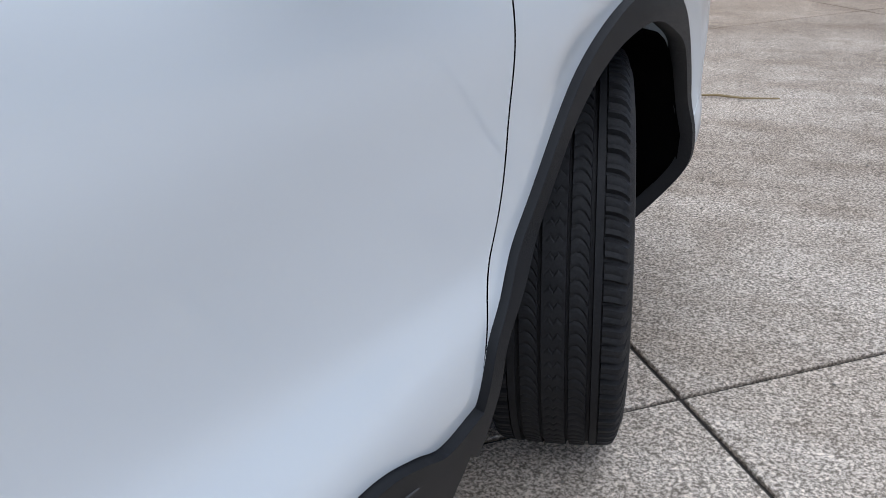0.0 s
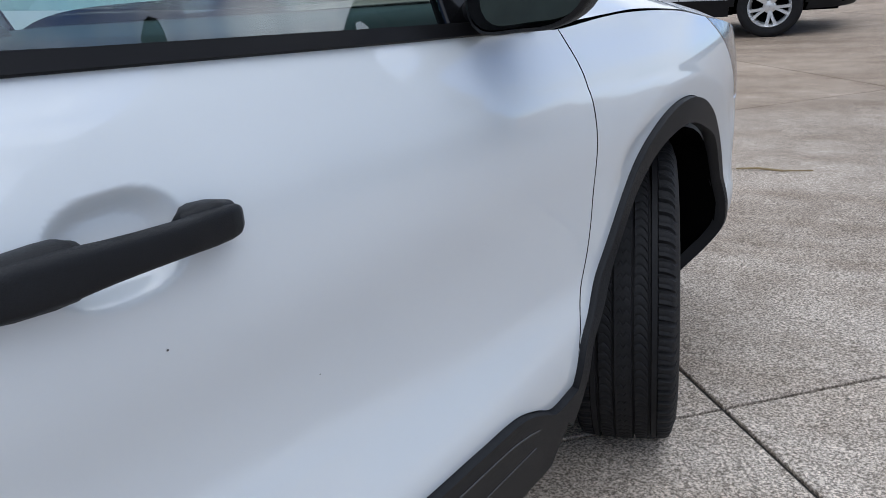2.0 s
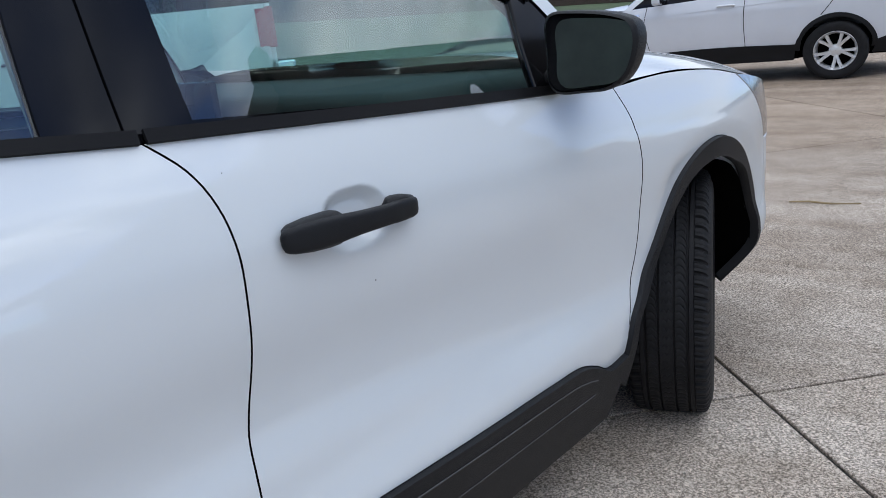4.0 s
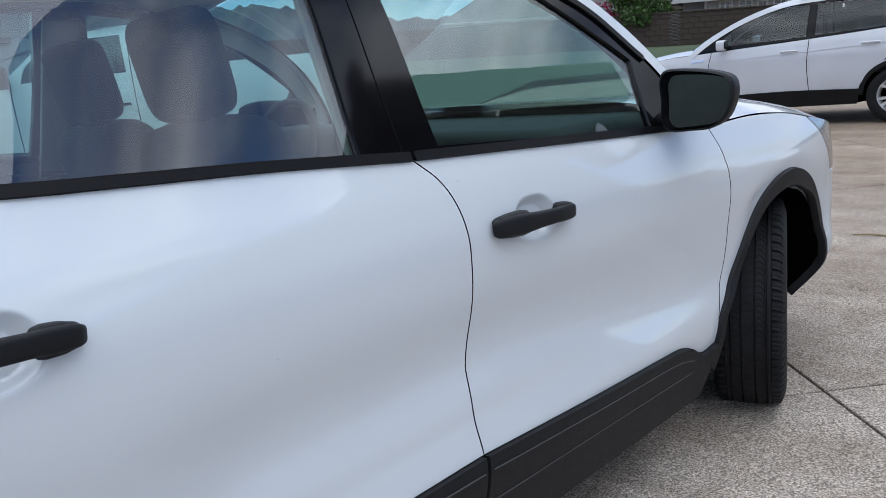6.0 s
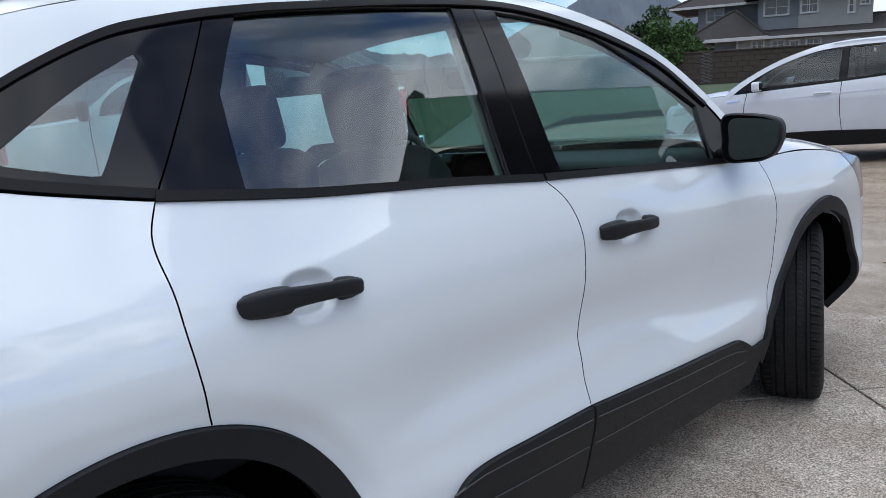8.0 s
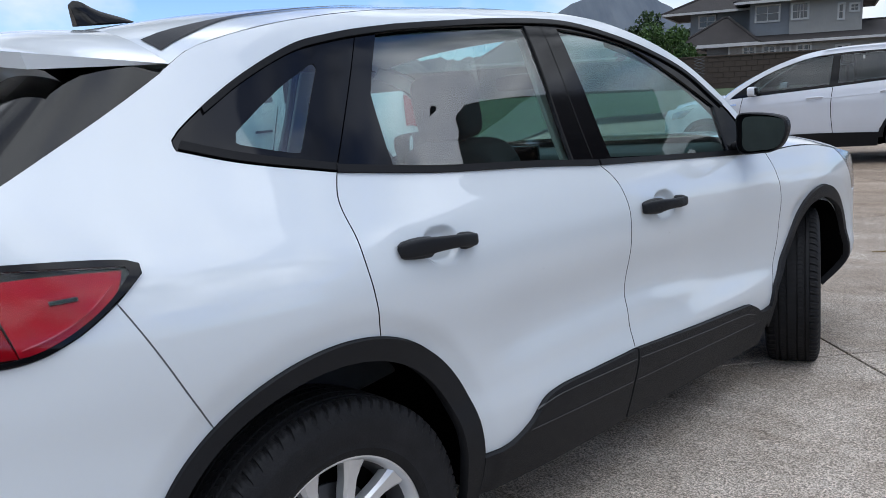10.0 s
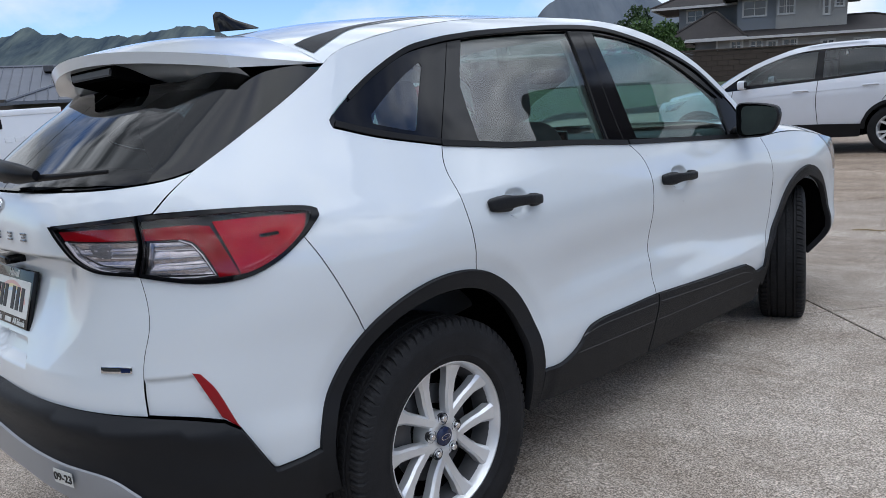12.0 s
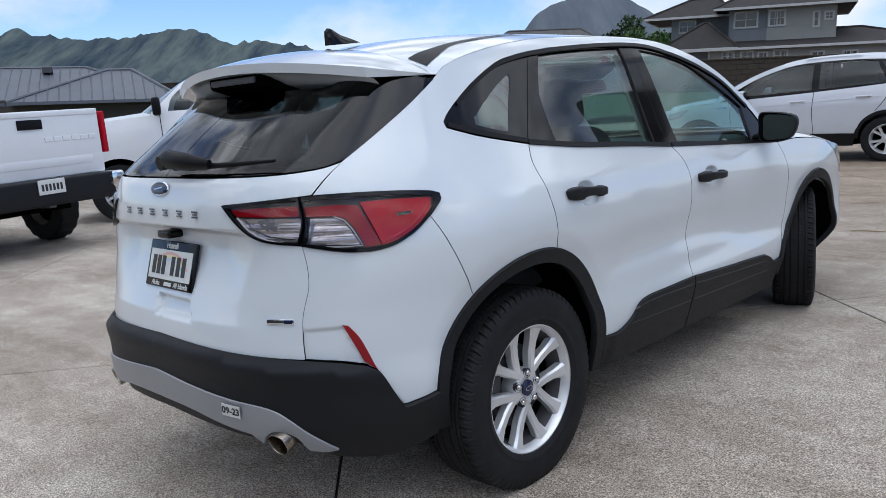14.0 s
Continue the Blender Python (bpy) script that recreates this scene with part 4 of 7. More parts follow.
def loft(name, rows, cols, point, mat, parent, label="", flip=False):
    """A sheet over a grid: point(a, b) with a from 0 to 1 and b from -1 to 1."""
    verts = [point(i / (rows - 1), -1 + 2 * j / (cols - 1)) for i in range(rows) for j in range(cols)]
    faces = [(i * cols + j, i * cols + j + 1, (i + 1) * cols + j + 1, (i + 1) * cols + j) for i in range(rows - 1) for j in range(cols - 1)]
    if flip:
        faces = [f[::-1] for f in faces]
    return mesh_object(name, verts, faces, mat, parent, label)


ROOF_MID = curve([-0.34, 0.0, 0.5, 1.0, 1.4, 1.62], [1.612, 1.652, 1.675, 1.678, 1.656, 1.612])


def roof_point(u, s, lower=0.0):
    e = SKIN.at(u, float(ROOF_Z(u)))
    zc = float(ROOF_MID(u))
    return (s * e[0], e[1] + 0.03 * (1 - s * s) * smooth(1.2, 1.6, u), e[2] + (zc - e[2]) * (1 - abs(s) ** 2.3) - lower)


loft("roof", 60, 41, lambda a, b: roof_point(-0.34 + 1.96 * a, b), PAINT, car, "white painted roof")
loft("headliner", 30, 15, lambda a, b: roof_point(-0.25 + 1.8 * a, b * 0.97, 0.035), LIGHTLINER, car)
for s in both:
    loft("roof_ditch_moulding", 50, 3, lambda a, b: (lambda p: (p[0], p[1], p[2] + 0.003))(roof_point(-0.33 + 1.85 * a, s * (0.80 + 0.02 * b + 0.10 * (1 - smooth(0, 0.14, a)) * (0.5 + 0.5 * b * s)))), TRIM, car)


def screen_point(a, b):
    u = 1.63 + 0.60 * a
    e = SKIN.at(u, float(ROOF_Z(u)))
    return (b * e[0], e[1] + (0.06 + 0.22 * a) * (1 - b * b), e[2] + 0.012 * (1 - b**4) - 0.06 * a * (1 - b * b) + (0.055 * (1 - a)) * (1 - abs(b) ** 2.3))


screen = loft("windscreen", 24, 21, screen_point, GLASS, car, "clear windscreen glass")
screen.visible_shadow = False


def hood_point(a, b):
    u = 2.25 + a * 1.05
    edge_z = float(curve([2.2, 2.5, 2.75, 2.90, 3.1, 3.35], [1.066, 1.066, 1.048, 1.022, 0.985, 0.93])(u))
    e = SKIN.at(u, edge_z)
    mid = float(curve([2.2, 2.6, 3.0, 3.35], [1.155, 1.135, 1.085, 0.985])(u))
    return (b * (e[0] - 0.004), e[1] + 0.16 * a * (1 - b * b), edge_z + (mid - edge_z) * (1 - abs(b) ** 5))


loft("hood", 30, 31, hood_point, PAINT, car, "white painted hood")
loft("hood_seal", 20, 3, lambda a, b: (lambda p: (p[0], p[1], p[2] - 0.012))(hood_point(a, 0.985 + 0.02 * b)), DARK, car)

# spoiler over the rear window
LIP = 0.032
def spoiler_point(a, b, lower=0.0):
    p = Vector(roof_point(-0.34, b))
    x = b * 0.60
    q = Vector((x, -0.570 + 0.42 * x * x, 1.562 - 0.150 * x * x))
    r = p.lerp(q, a)
    return (r.x, r.y, r.z + 0.016 * math.sin(math.pi * a) * (1 - abs(b) ** 4) - lower)


spoiler = loft("spoiler", 14, 41, lambda a, b: spoiler_point(a, b), PAINT, car, "white roof spoiler over the rear window")
loft("spoiler_lip", 4, 41, lambda a, b: (lambda p: (p[0], p[1] + 0.008 * a, p[2] - LIP * a))(spoiler_point(1.0, b)), PAINT, spoiler)
def spoiler_under(a, b):
    p = Vector(spoiler_point(1.0, b, LIP)) + Vector((0, 0.008, 0))
    q = Vector((p.x * 0.975, -0.33 + 0.05 * b * b, p.z - 0.085 + 0.030 * b * b))
    r = p.lerp(q, a)
    return (r.x, r.y, r.z + 0.010 * math.sin(math.pi * min(a * 2.2, 1.0)))


loft("spoiler_underside", 9, 41, spoiler_under, PAINT, spoiler, flip=True)
for s in both:
    side_a = [Vector(spoiler_point(i / 8, s)) for i in range(9)]
    side_b = [Vector(spoiler_point(i / 8, s, LIP * i / 8)) + Vector((-s * 0.004, 0.008 * i / 8, 0)) for i in range(9)]
    mesh_object("spoiler_side", side_a + side_b, [(i, i + 1, 10 + i, 9 + i) if s > 0 else (i, 9 + i, 10 + i, i + 1) for i in range(8)], PAINT, spoiler)


def wedge(name, rear, front, mat, parent, label=""):
    """A six-sided box between two upright trapezia, each (y, half width at the top, at the foot, foot z, top z)."""
    verts = []
    for y, wt, wf, z0, z1 in (rear, front):
        verts += [(-wf, y, z0), (wf, y, z0), (wt, y, z1), (-wt, y, z1)]
    bm = bmesh.new()
    vs = [bm.verts.new(v) for v in verts]
    for f in ((0, 1, 2, 3), (7, 6, 5, 4), (0, 4, 5, 1), (1, 5, 6, 2), (2, 6, 7, 3), (3, 7, 4, 0)):
        bm.faces.new([vs[i] for i in f])
    bmesh.ops.bevel(bm, geom=bm.edges[:], offset=0.004, segments=2, affect="EDGES")
    return part(name, bm, mat, parent, label, True)


housing = wedge("brake_lamp_housing", (-0.530, 0.165, 0.160, 1.488, 1.535), (-0.34, 0.235, 0.215, 1.440, 1.52), DARK, spoiler, "matte black brake lamp housing")
wedge("brake_lamp", (-0.536, 0.150, 0.146, 1.496, 1.518), (-0.526, 0.150, 0.146, 1.496, 1.518), RIDGE, spoiler, "dark lens of the high brake lamp")

# wiper, fin, badges, plate
def skin_pose(u, z, off, s=1, tilt=0.0):
    """A pose on the skin: x to the right seen from outside, y up, z outwards."""
    p, n = SKIN.lift(np.array([u]), np.array([z]), off)
    p, n = Vector(p[0]) * 1, Vector(n[0])
    if s < 0:
        p.x, n.x = -p.x, -n.x
    side = Vector((0, 0, 1)).cross(n).normalized()
    m = Matrix((side, n.cross(side), n)).transposed().to_4x4()
    m.translation = p
    return m @ pose(0, 0, 0, 0, 0, tilt)


def put(ob, parent, m):
    ob.parent = parent
    ob.matrix_basis = m
    return ob


wiper = tube("rear_wiper", [(0.02, -0.855, 1.252), (0.10, -0.862, 1.258), (0.22, -0.850, 1.246), (0.30, -0.833, 1.240)], [0.022, 0.032, 0.028, 0.014], TRIM, car, "black rear wiper arm with blade", 12, (0.8, 1.0))
tube("blade", [(0.10, -0.852, 1.228), (0.28, -0.828, 1.232), (0.42, -0.792, 1.236), (0.53, -0.742, 1.240)], [0.007, 0.008, 0.006, 0.004], TRIM, wiper, "", 8, (0.7, 1.2))
tube("pivot", [(0.06, -0.880, 1.245), (0.06, -0.835, 1.250)], 0.024, TRIM, wiper, "", 14)

fin = bmesh.new()
sections = []
FIN_TOP = curve([0.0, 0.06, 0.16, 0.28, 0.45, 0.65, 0.85, 1.0], [0.056, 0.066, 0.064, 0.052, 0.036, 0.024, 0.013, 0.003])
for i in range(15):
    a = i / 14
    y = -0.080 + 0.165 * a
    base = roof_point(y, 0)[2] - 0.004
    w = 0.010 + 0.018 * math.sin(math.pi * min(a * 0.8 + 0.12, 1.0)) - 0.010 * a
    ring = []
    for k in range(10):
        ang = math.pi * k / 9
        ring.append(fin.verts.new((math.cos(ang) * w * (1 - 0.45 * math.sin(ang)), y - 0.010 * math.sin(ang) * (1 - a), base + float(FIN_TOP(a)) * math.sin(ang) ** 0.8)))
    sections.append(ring)
for r1, r2 in zip(sections, sections[1:]):
    for k in range(9):
        fin.faces.new((r1[k], r1[k + 1], r2[k + 1], r2[k]))
fin.faces.new(sections[0])
part("roof_antenna", fin, GLOSSBLACK, car, "black shark fin roof antenna", True)

# oval badge and six plain letter shapes
def disc(name, a, b, thick, mat, parent, m, label=""):
    bm = bmesh.new()
    top = [bm.verts.new((a * math.cos(t) * k, b * math.sin(t) * k, zz)) for k, zz in ((1.0, 0.0), (1.0, thick * 0.6), (0.9, thick)) for t in [2 * math.pi * i / 40 for i in range(40)]]
    for r in range(2):
        for i in range(40):
            j = (i + 1) % 40
            bm.faces.new((top[r * 40 + i], top[r * 40 + j], top[(r + 1) * 40 + j], top[(r + 1) * 40 + i]))
    bm.faces.new(top[80:])
    return put(part(name, bm, mat, None, label, True), parent, m)


badge_pose = skin_pose(UR + 0.003, 1.158, 0.001)
badge_pose.translation.x = 0.0
oval = disc("oval_badge", 0.062, 0.026, 0.006, STEEL, car, badge_pose, "blue oval badge with chrome rim")
disc("enamel", 0.055, 0.021, 0.003, BLUE, oval, pose(0, 0, 0.0055))
bm = bmesh.new()
box(bm, (0.052, 0.005, 0.002), (0, 0.0, 0.0), bevel=0.0008)
put(part("badge_mark", bm, STEEL), oval, pose(0, 0, 0.0088, 0, 0, 8))
for k in range(6):
    x = -0.245 + 0.098 * k
    m = skin_pose(UR + abs(x), 1.080, 0.001, 1 if x >= 0 else -1)
    bm = bmesh.new()
    box(bm, (0.030, 0.006, 0.005), (0, 0.0085, 0.0025), bevel=0.0015)
    box(bm, (0.030, 0.006, 0.005), (0, -0.0085, 0.0025), bevel=0.0015)
    box(bm, (0.020, 0.005, 0.004), (0, 0.0, 0.0025), bevel=0.0012)
    put(part("letter_shape", bm, DARKCHROME, None, "small chrome letter shape"), car, m)
bm = bmesh.new()
box(bm, (0.088, 0.017, 0.005), (0, 0, 0.002), bevel=0.002)
small = put(part("model_badge", bm, STEEL, None, "small chrome badge strip", True), car, skin_pose(-0.902, 0.758, 0.0, 1, -1))
bm = bmesh.new()
box(bm, (0.026, 0.011, 0.002), (0.026, 0, 0.0052))
put(part("badge_field", bm, BLUE), small, Matrix())
bm = bmesh.new()
box(bm, (0.046, 0.006, 0.002), (-0.014, 0, 0.0052))
put(part("badge_bar", bm, CHAR), small, Matrix())

plate_m = Matrix.Translation((0, -0.851, 0.892)) @ pose(0, 0, 0, 90 - 17, 0, 0)
bm = bmesh.new()
box(bm, (0.322, 0.166, 0.014), bevel=0.005, segs=3)
plate_frame = put(part("plate_frame", bm, GLOSSBLACK, None, "black licence plate frame with white lettering", True), car, plate_m)
bm = bmesh.new()
box(bm, (0.292, 0.104, 0.004), (0, -0.002, 0.0065), bevel=0.001)
plate = put(part("licence_plate", bm, PLATEWHITE, None, "white licence plate with dark bars"), plate_frame, Matrix())
for k, x in enumerate((-0.110, -0.076, -0.042, 0.022, 0.060, 0.098)):
    bm = bmesh.new()
    box(bm, (0.024, 0.066, 0.002), (x, -0.004, 0.0092))
    put(part("plate_bar", bm, CHAR), plate, Matrix())
for k, mat in enumerate((PASTEL_RED, PASTEL_YELLOW, PASTEL_BLUE)):
    bm = bmesh.new()
    for i in range(18):
        a0, a1 = math.pi * (0.12 + 0.76 * i / 18), math.pi * (0.12 + 0.76 * (i + 1) / 18)
        r0 = 0.080 - 0.010 * k
        bm.faces.new([bm.verts.new((math.cos(a) * r * 1.5, math.sin(a) * r - 0.046, 0.0087)) for a, r in ((a0, r0), (a1, r0), (a1, r0 + 0.010), (a0, r0 + 0.010))])
    part("plate_rainbow_band", bm, mat, plate)
bm = bmesh.new()
box(bm, (0.050, 0.013, 0.002), (0.0, -0.069, 0.0075))
put(part("frame_mark", bm, PLATEWHITE), plate_frame, Matrix())
bm = bmesh.new()
box(bm, (0.085, 0.060, 0.026), (-0.012, -0.835, 1.000), bevel=0.009, segs=3)
part("reversing_camera", bm, GLOSSBLACK, car, "small black housing above the licence plate", True)


def writing(name, text, size, mat, parent, m, label="", bold=0.0):
    cu = bpy.data.curves.new(name, "FONT")
    cu.body, cu.size, cu.extrude, cu.offset, cu.align_x, cu.align_y = text, size, 0.0006, bold, "CENTER", "CENTER"
    cu.materials.append(mat)
    ob = new(name, cu)
    ob.parent, ob.matrix_basis = parent, m
    if label:
        ob["label"] = label
    return ob


writing("frame_lettering", "Hawaii", 0.030, PLATEWHITE, plate_frame, pose(0, 0.066, 0.0078), bold=0.0006)
writing("frame_lettering", "Aloha", 0.024, PLATEWHITE, plate_frame, pose(-0.085, -0.069, 0.0078), bold=0.0004)
writing("frame_lettering", "All Islands", 0.024, PLATEWHITE, plate_frame, pose(0.090, -0.069, 0.0078), bold=0.0004)
m = skin_pose(-1.070, 0.484, 0.0415, 1, -4)
bm = bmesh.new()
box(bm, (0.074, 0.040, 0.001))
sticker = put(part("date_sticker", bm, PLATEWHITE, None, "small white sticker with black numerals"), car, m)
writing("numerals", "09-23", 0.031, CHAR, sticker, pose(0, -0.001, 0.0016), bold=0.0006)

# exhaust tips
for s in both:
    pipe = revolve([(-0.14, 0.037), (0.060, 0.039), (0.066, 0.0385), (0.068, 0.0365), (0.064, 0.0350), (-0.13, 0.034)], 32, "exhaust_tip", TANSTEEL, car, "heat-tinted steel exhaust tip")
    pipe.matrix_basis = pose(s * 0.560, -0.806, 0.400, 0, 18, -90 + s * 10)
    # black bore, closed at its inner end
    dark_bore = revolve([(0.045, 0.0352), (-0.10, 0.034), (-0.12, 0.001)], 28, "dark_bore", DARK, pipe)

# handles
def handle(u0, u1, z0, z1, s, label, parent):
    def on(f, off, dz=0.0):
        u, z = u0 + (u1 - u0) * f, z0 + (z1 - z0) * f + dz
        p, n = SKIN.lift(np.array([u]), np.array([z]), off)
        return Vector((p[0][0] * s, p[0][1], p[0][2]))
    fr = [0.0, 0.004, 0.014, 0.035, 0.09, 0.20, 0.32, 0.38, 0.45, 0.56, 0.70, 0.765, 0.79, 0.84, 0.92, 0.965, 0.99, 1.0]
    offs = [0.006, 0.008, 0.010, 0.012, 0.017, 0.022, 0.026, 0.028, 0.029, 0.030, 0.030, 0.029, 0.027, 0.025, 0.022, 0.019, 0.015, 0.011]
    rad = [0.009, 0.0145, 0.0168, 0.0184, 0.0200, 0.0208, 0.0200, 0.0184, 0.0172, 0.0162, 0.0156, 0.0156, 0.0162, 0.0165, 0.0160, 0.0146, 0.012, 0.006]
    bar = tube("door_handle", [on(f, o) for f, o in zip(fr, offs)], rad, CLAD, parent, label, 28, (0.62, 1.0), square=3.6)
    tube("handle_foot", [on(f, o, 0.001) for f, o in ((0.015, 0.004), (0.05, 0.008), (0.16, 0.010), (0.28, 0.011), (0.345, 0.010), (0.365, 0.006), (0.375, 0.003))], [0.015, 0.0205, 0.0242, 0.0255, 0.0250, 0.0220, 0.012], CLAD, bar, "", 24, (0.75, 1.0), square=3.2)
    tube("handle_cap", [on(f, o, 0.002) for f, o in ((0.775, 0.004), (0.785, 0.009), (0.82, 0.012), (0.90, 0.012), (0.965, 0.010), (0.995, 0.004))], [0.012, 0.0195, 0.0215, 0.0205, 0.0165, 0.007], CLAD, bar, "", 24, (0.75, 1.0), square=3.2)
    return bar


for s in both:
    handle(1.262, 1.517, 0.971, 0.963, s, "black plastic pull handle", car)
    handle(0.198, 0.462, 1.024, 1.007, s, "black plastic pull handle", car)

# stone chips in the door paint
for u, z, r in ((1.427, 0.866, 0.0013), (1.213, 1.075, 0.0010), (1.62, 0.742, 0.0009), (0.74, 0.88, 0.0009)):
    disc("paint_chip", r, r * 0.8, 0.0004, RIDGE, car, skin_pose(u, z, 0.0004))

# mirrors
MIRROR_SHAPE = spline([(-0.093, 0.0), (-0.095, 0.052), (-0.084, 0.072), (-0.02, 0.074), (0.060, 0.062), (0.092, 0.048), (0.101, 0.022), (0.094, -0.020), (0.074, -0.054), (0.040, -0.073), (-0.010, -0.078), (-0.075, -0.078), (-0.092, -0.058), (-0.093, 0.0)], 0.01)[:-1]
for s in both:
    verts, faces = [], []
    rings = [(0.0, 0.93), (0.004, 0.985), (0.012, 1.0), (0.05, 0.99), (0.09, 0.93), (0.125, 0.78), (0.148, 0.55), (0.158, 0.2)]
    n = len(MIRROR_SHAPE)
    for dy, k in rings:
        for x, z in MIRROR_SHAPE:
            verts.append((s * (0.983 + x * k - 0.05 * (dy / 0.16) ** 2), 1.955 + dy + 0.06 * max(-x, 0) + 0.02 * (x > 0) * x, 1.158 + z * k))
    for r in range(len(rings) - 1):
        for i in range(n):
            j = (i + 1) % n
            faces.append((r * n + i, r * n + j, (r + 1) * n + j, (r + 1) * n + i))
    faces.append(tuple((len(rings) - 1) * n + i for i in range(n)))
    faces = [f if s < 0 else f[::-1] for f in faces]
    mirror = mesh_object("door_mirror", verts, faces, CLAD, car, "black plastic door mirror")
    mirror.data.set_sharp_from_angle(angle=radians(50))
    back = [(s * (0.983 + x * 0.93), 1.984 + 0.24 * x, 1.158 + z * 0.93) for x, z in MIRROR_SHAPE]
    mesh_object("mirror_bezel", back, [tuple(range(n)) if s > 0 else tuple(range(n))[::-1]], GLOSSBLACK, mirror, smooth_faces=False)
    pane = [(s * (0.990 + x * 0.76), 1.979 + 0.24 * x + 0.04 * z, 1.156 + z * 0.82) for x, z in MIRROR_SHAPE]
    mesh_object("mirror_pane", pane, [tuple(range(n)) if s > 0 else tuple(range(n))[::-1]], MIRROR, mirror, "reflecting mirror pane", smooth_faces=False)
    tube("mirror_arm", [(s * 0.84, 2.06, 1.095), (s * 0.88, 2.055, 1.105), (s * 0.93, 2.05, 1.112)], [0.04, 0.034, 0.03], TRIM, mirror, "", 12, (1.2, 0.7))

# wheels
TYRE_R, RIM_R = 0.366, 0.236
TREAD = [0.0, 0.006, 0.013, 0.0175, 0.0185, 0.0225, 0.0235, 0.030, 0.037, 0.044, 0.050, 0.0515, 0.0565, 0.058, 0.069, 0.0695, 0.0708, 0.0715, 0.080, 0.090]
GROOVED = (4, 5, 11, 12, 15, 16)


def tyre_profile():
    right = []
    for i, x in enumerate(TREAD):
        crown = TYRE_R - 0.5 * x * x
        right.append((x, crown - (0.0075 if i in GROOVED else 0.0), 3 if i <= 2 else 1 if 6 <= i <= 10 else 2 if i >= 17 else 0))
    right += [(0.0985, TYRE_R - 0.0085, 2), (0.105, TYRE_R - 0.020, 2), (0.1095, TYRE_R - 0.036, 0), (0.113, TYRE_R - 0.044, 0), (0.1135, TYRE_R - 0.047, 0), (0.116, TYRE_R - 0.070, 0), (0.1155, TYRE_R - 0.090, 0), (0.111, RIM_R + 0.022, 0), (0.1125, RIM_R + 0.018, 0), (0.108, RIM_R + 0.006, 0), (0.100, RIM_R - 0.003, 0)]
    return [(-x, r, -k) for x, r, k in right[:0:-1]] + right


TYRE = tyre_profile()


def tread_cut(i, s):
    x, r, k = TYRE[i]
    if k == 0:
        return (0.0, 0.0)
    if abs(k) == 2:
        # shoulder lugs parted by curved grooves, each with a fine slit
        deep = (0.0, 0.0, 0.0, -0.0022, 0.0, 0.0, -0.0075, -0.0075)[s % 8]
        return (0.05 * ((abs(x) - 0.0715) / 0.034) ** 2 * 0.5, deep)
    if abs(k) == 3:
        return (0.012 * math.cos(x * 520), -0.0016 if s % 6 == 5 else 0.0)
    f = (x - math.copysign(0.037, x)) / 0.0135
    return (0.030 * f * f + 0.02 * f, -0.0022 if s % 5 == 4 else 0.0)


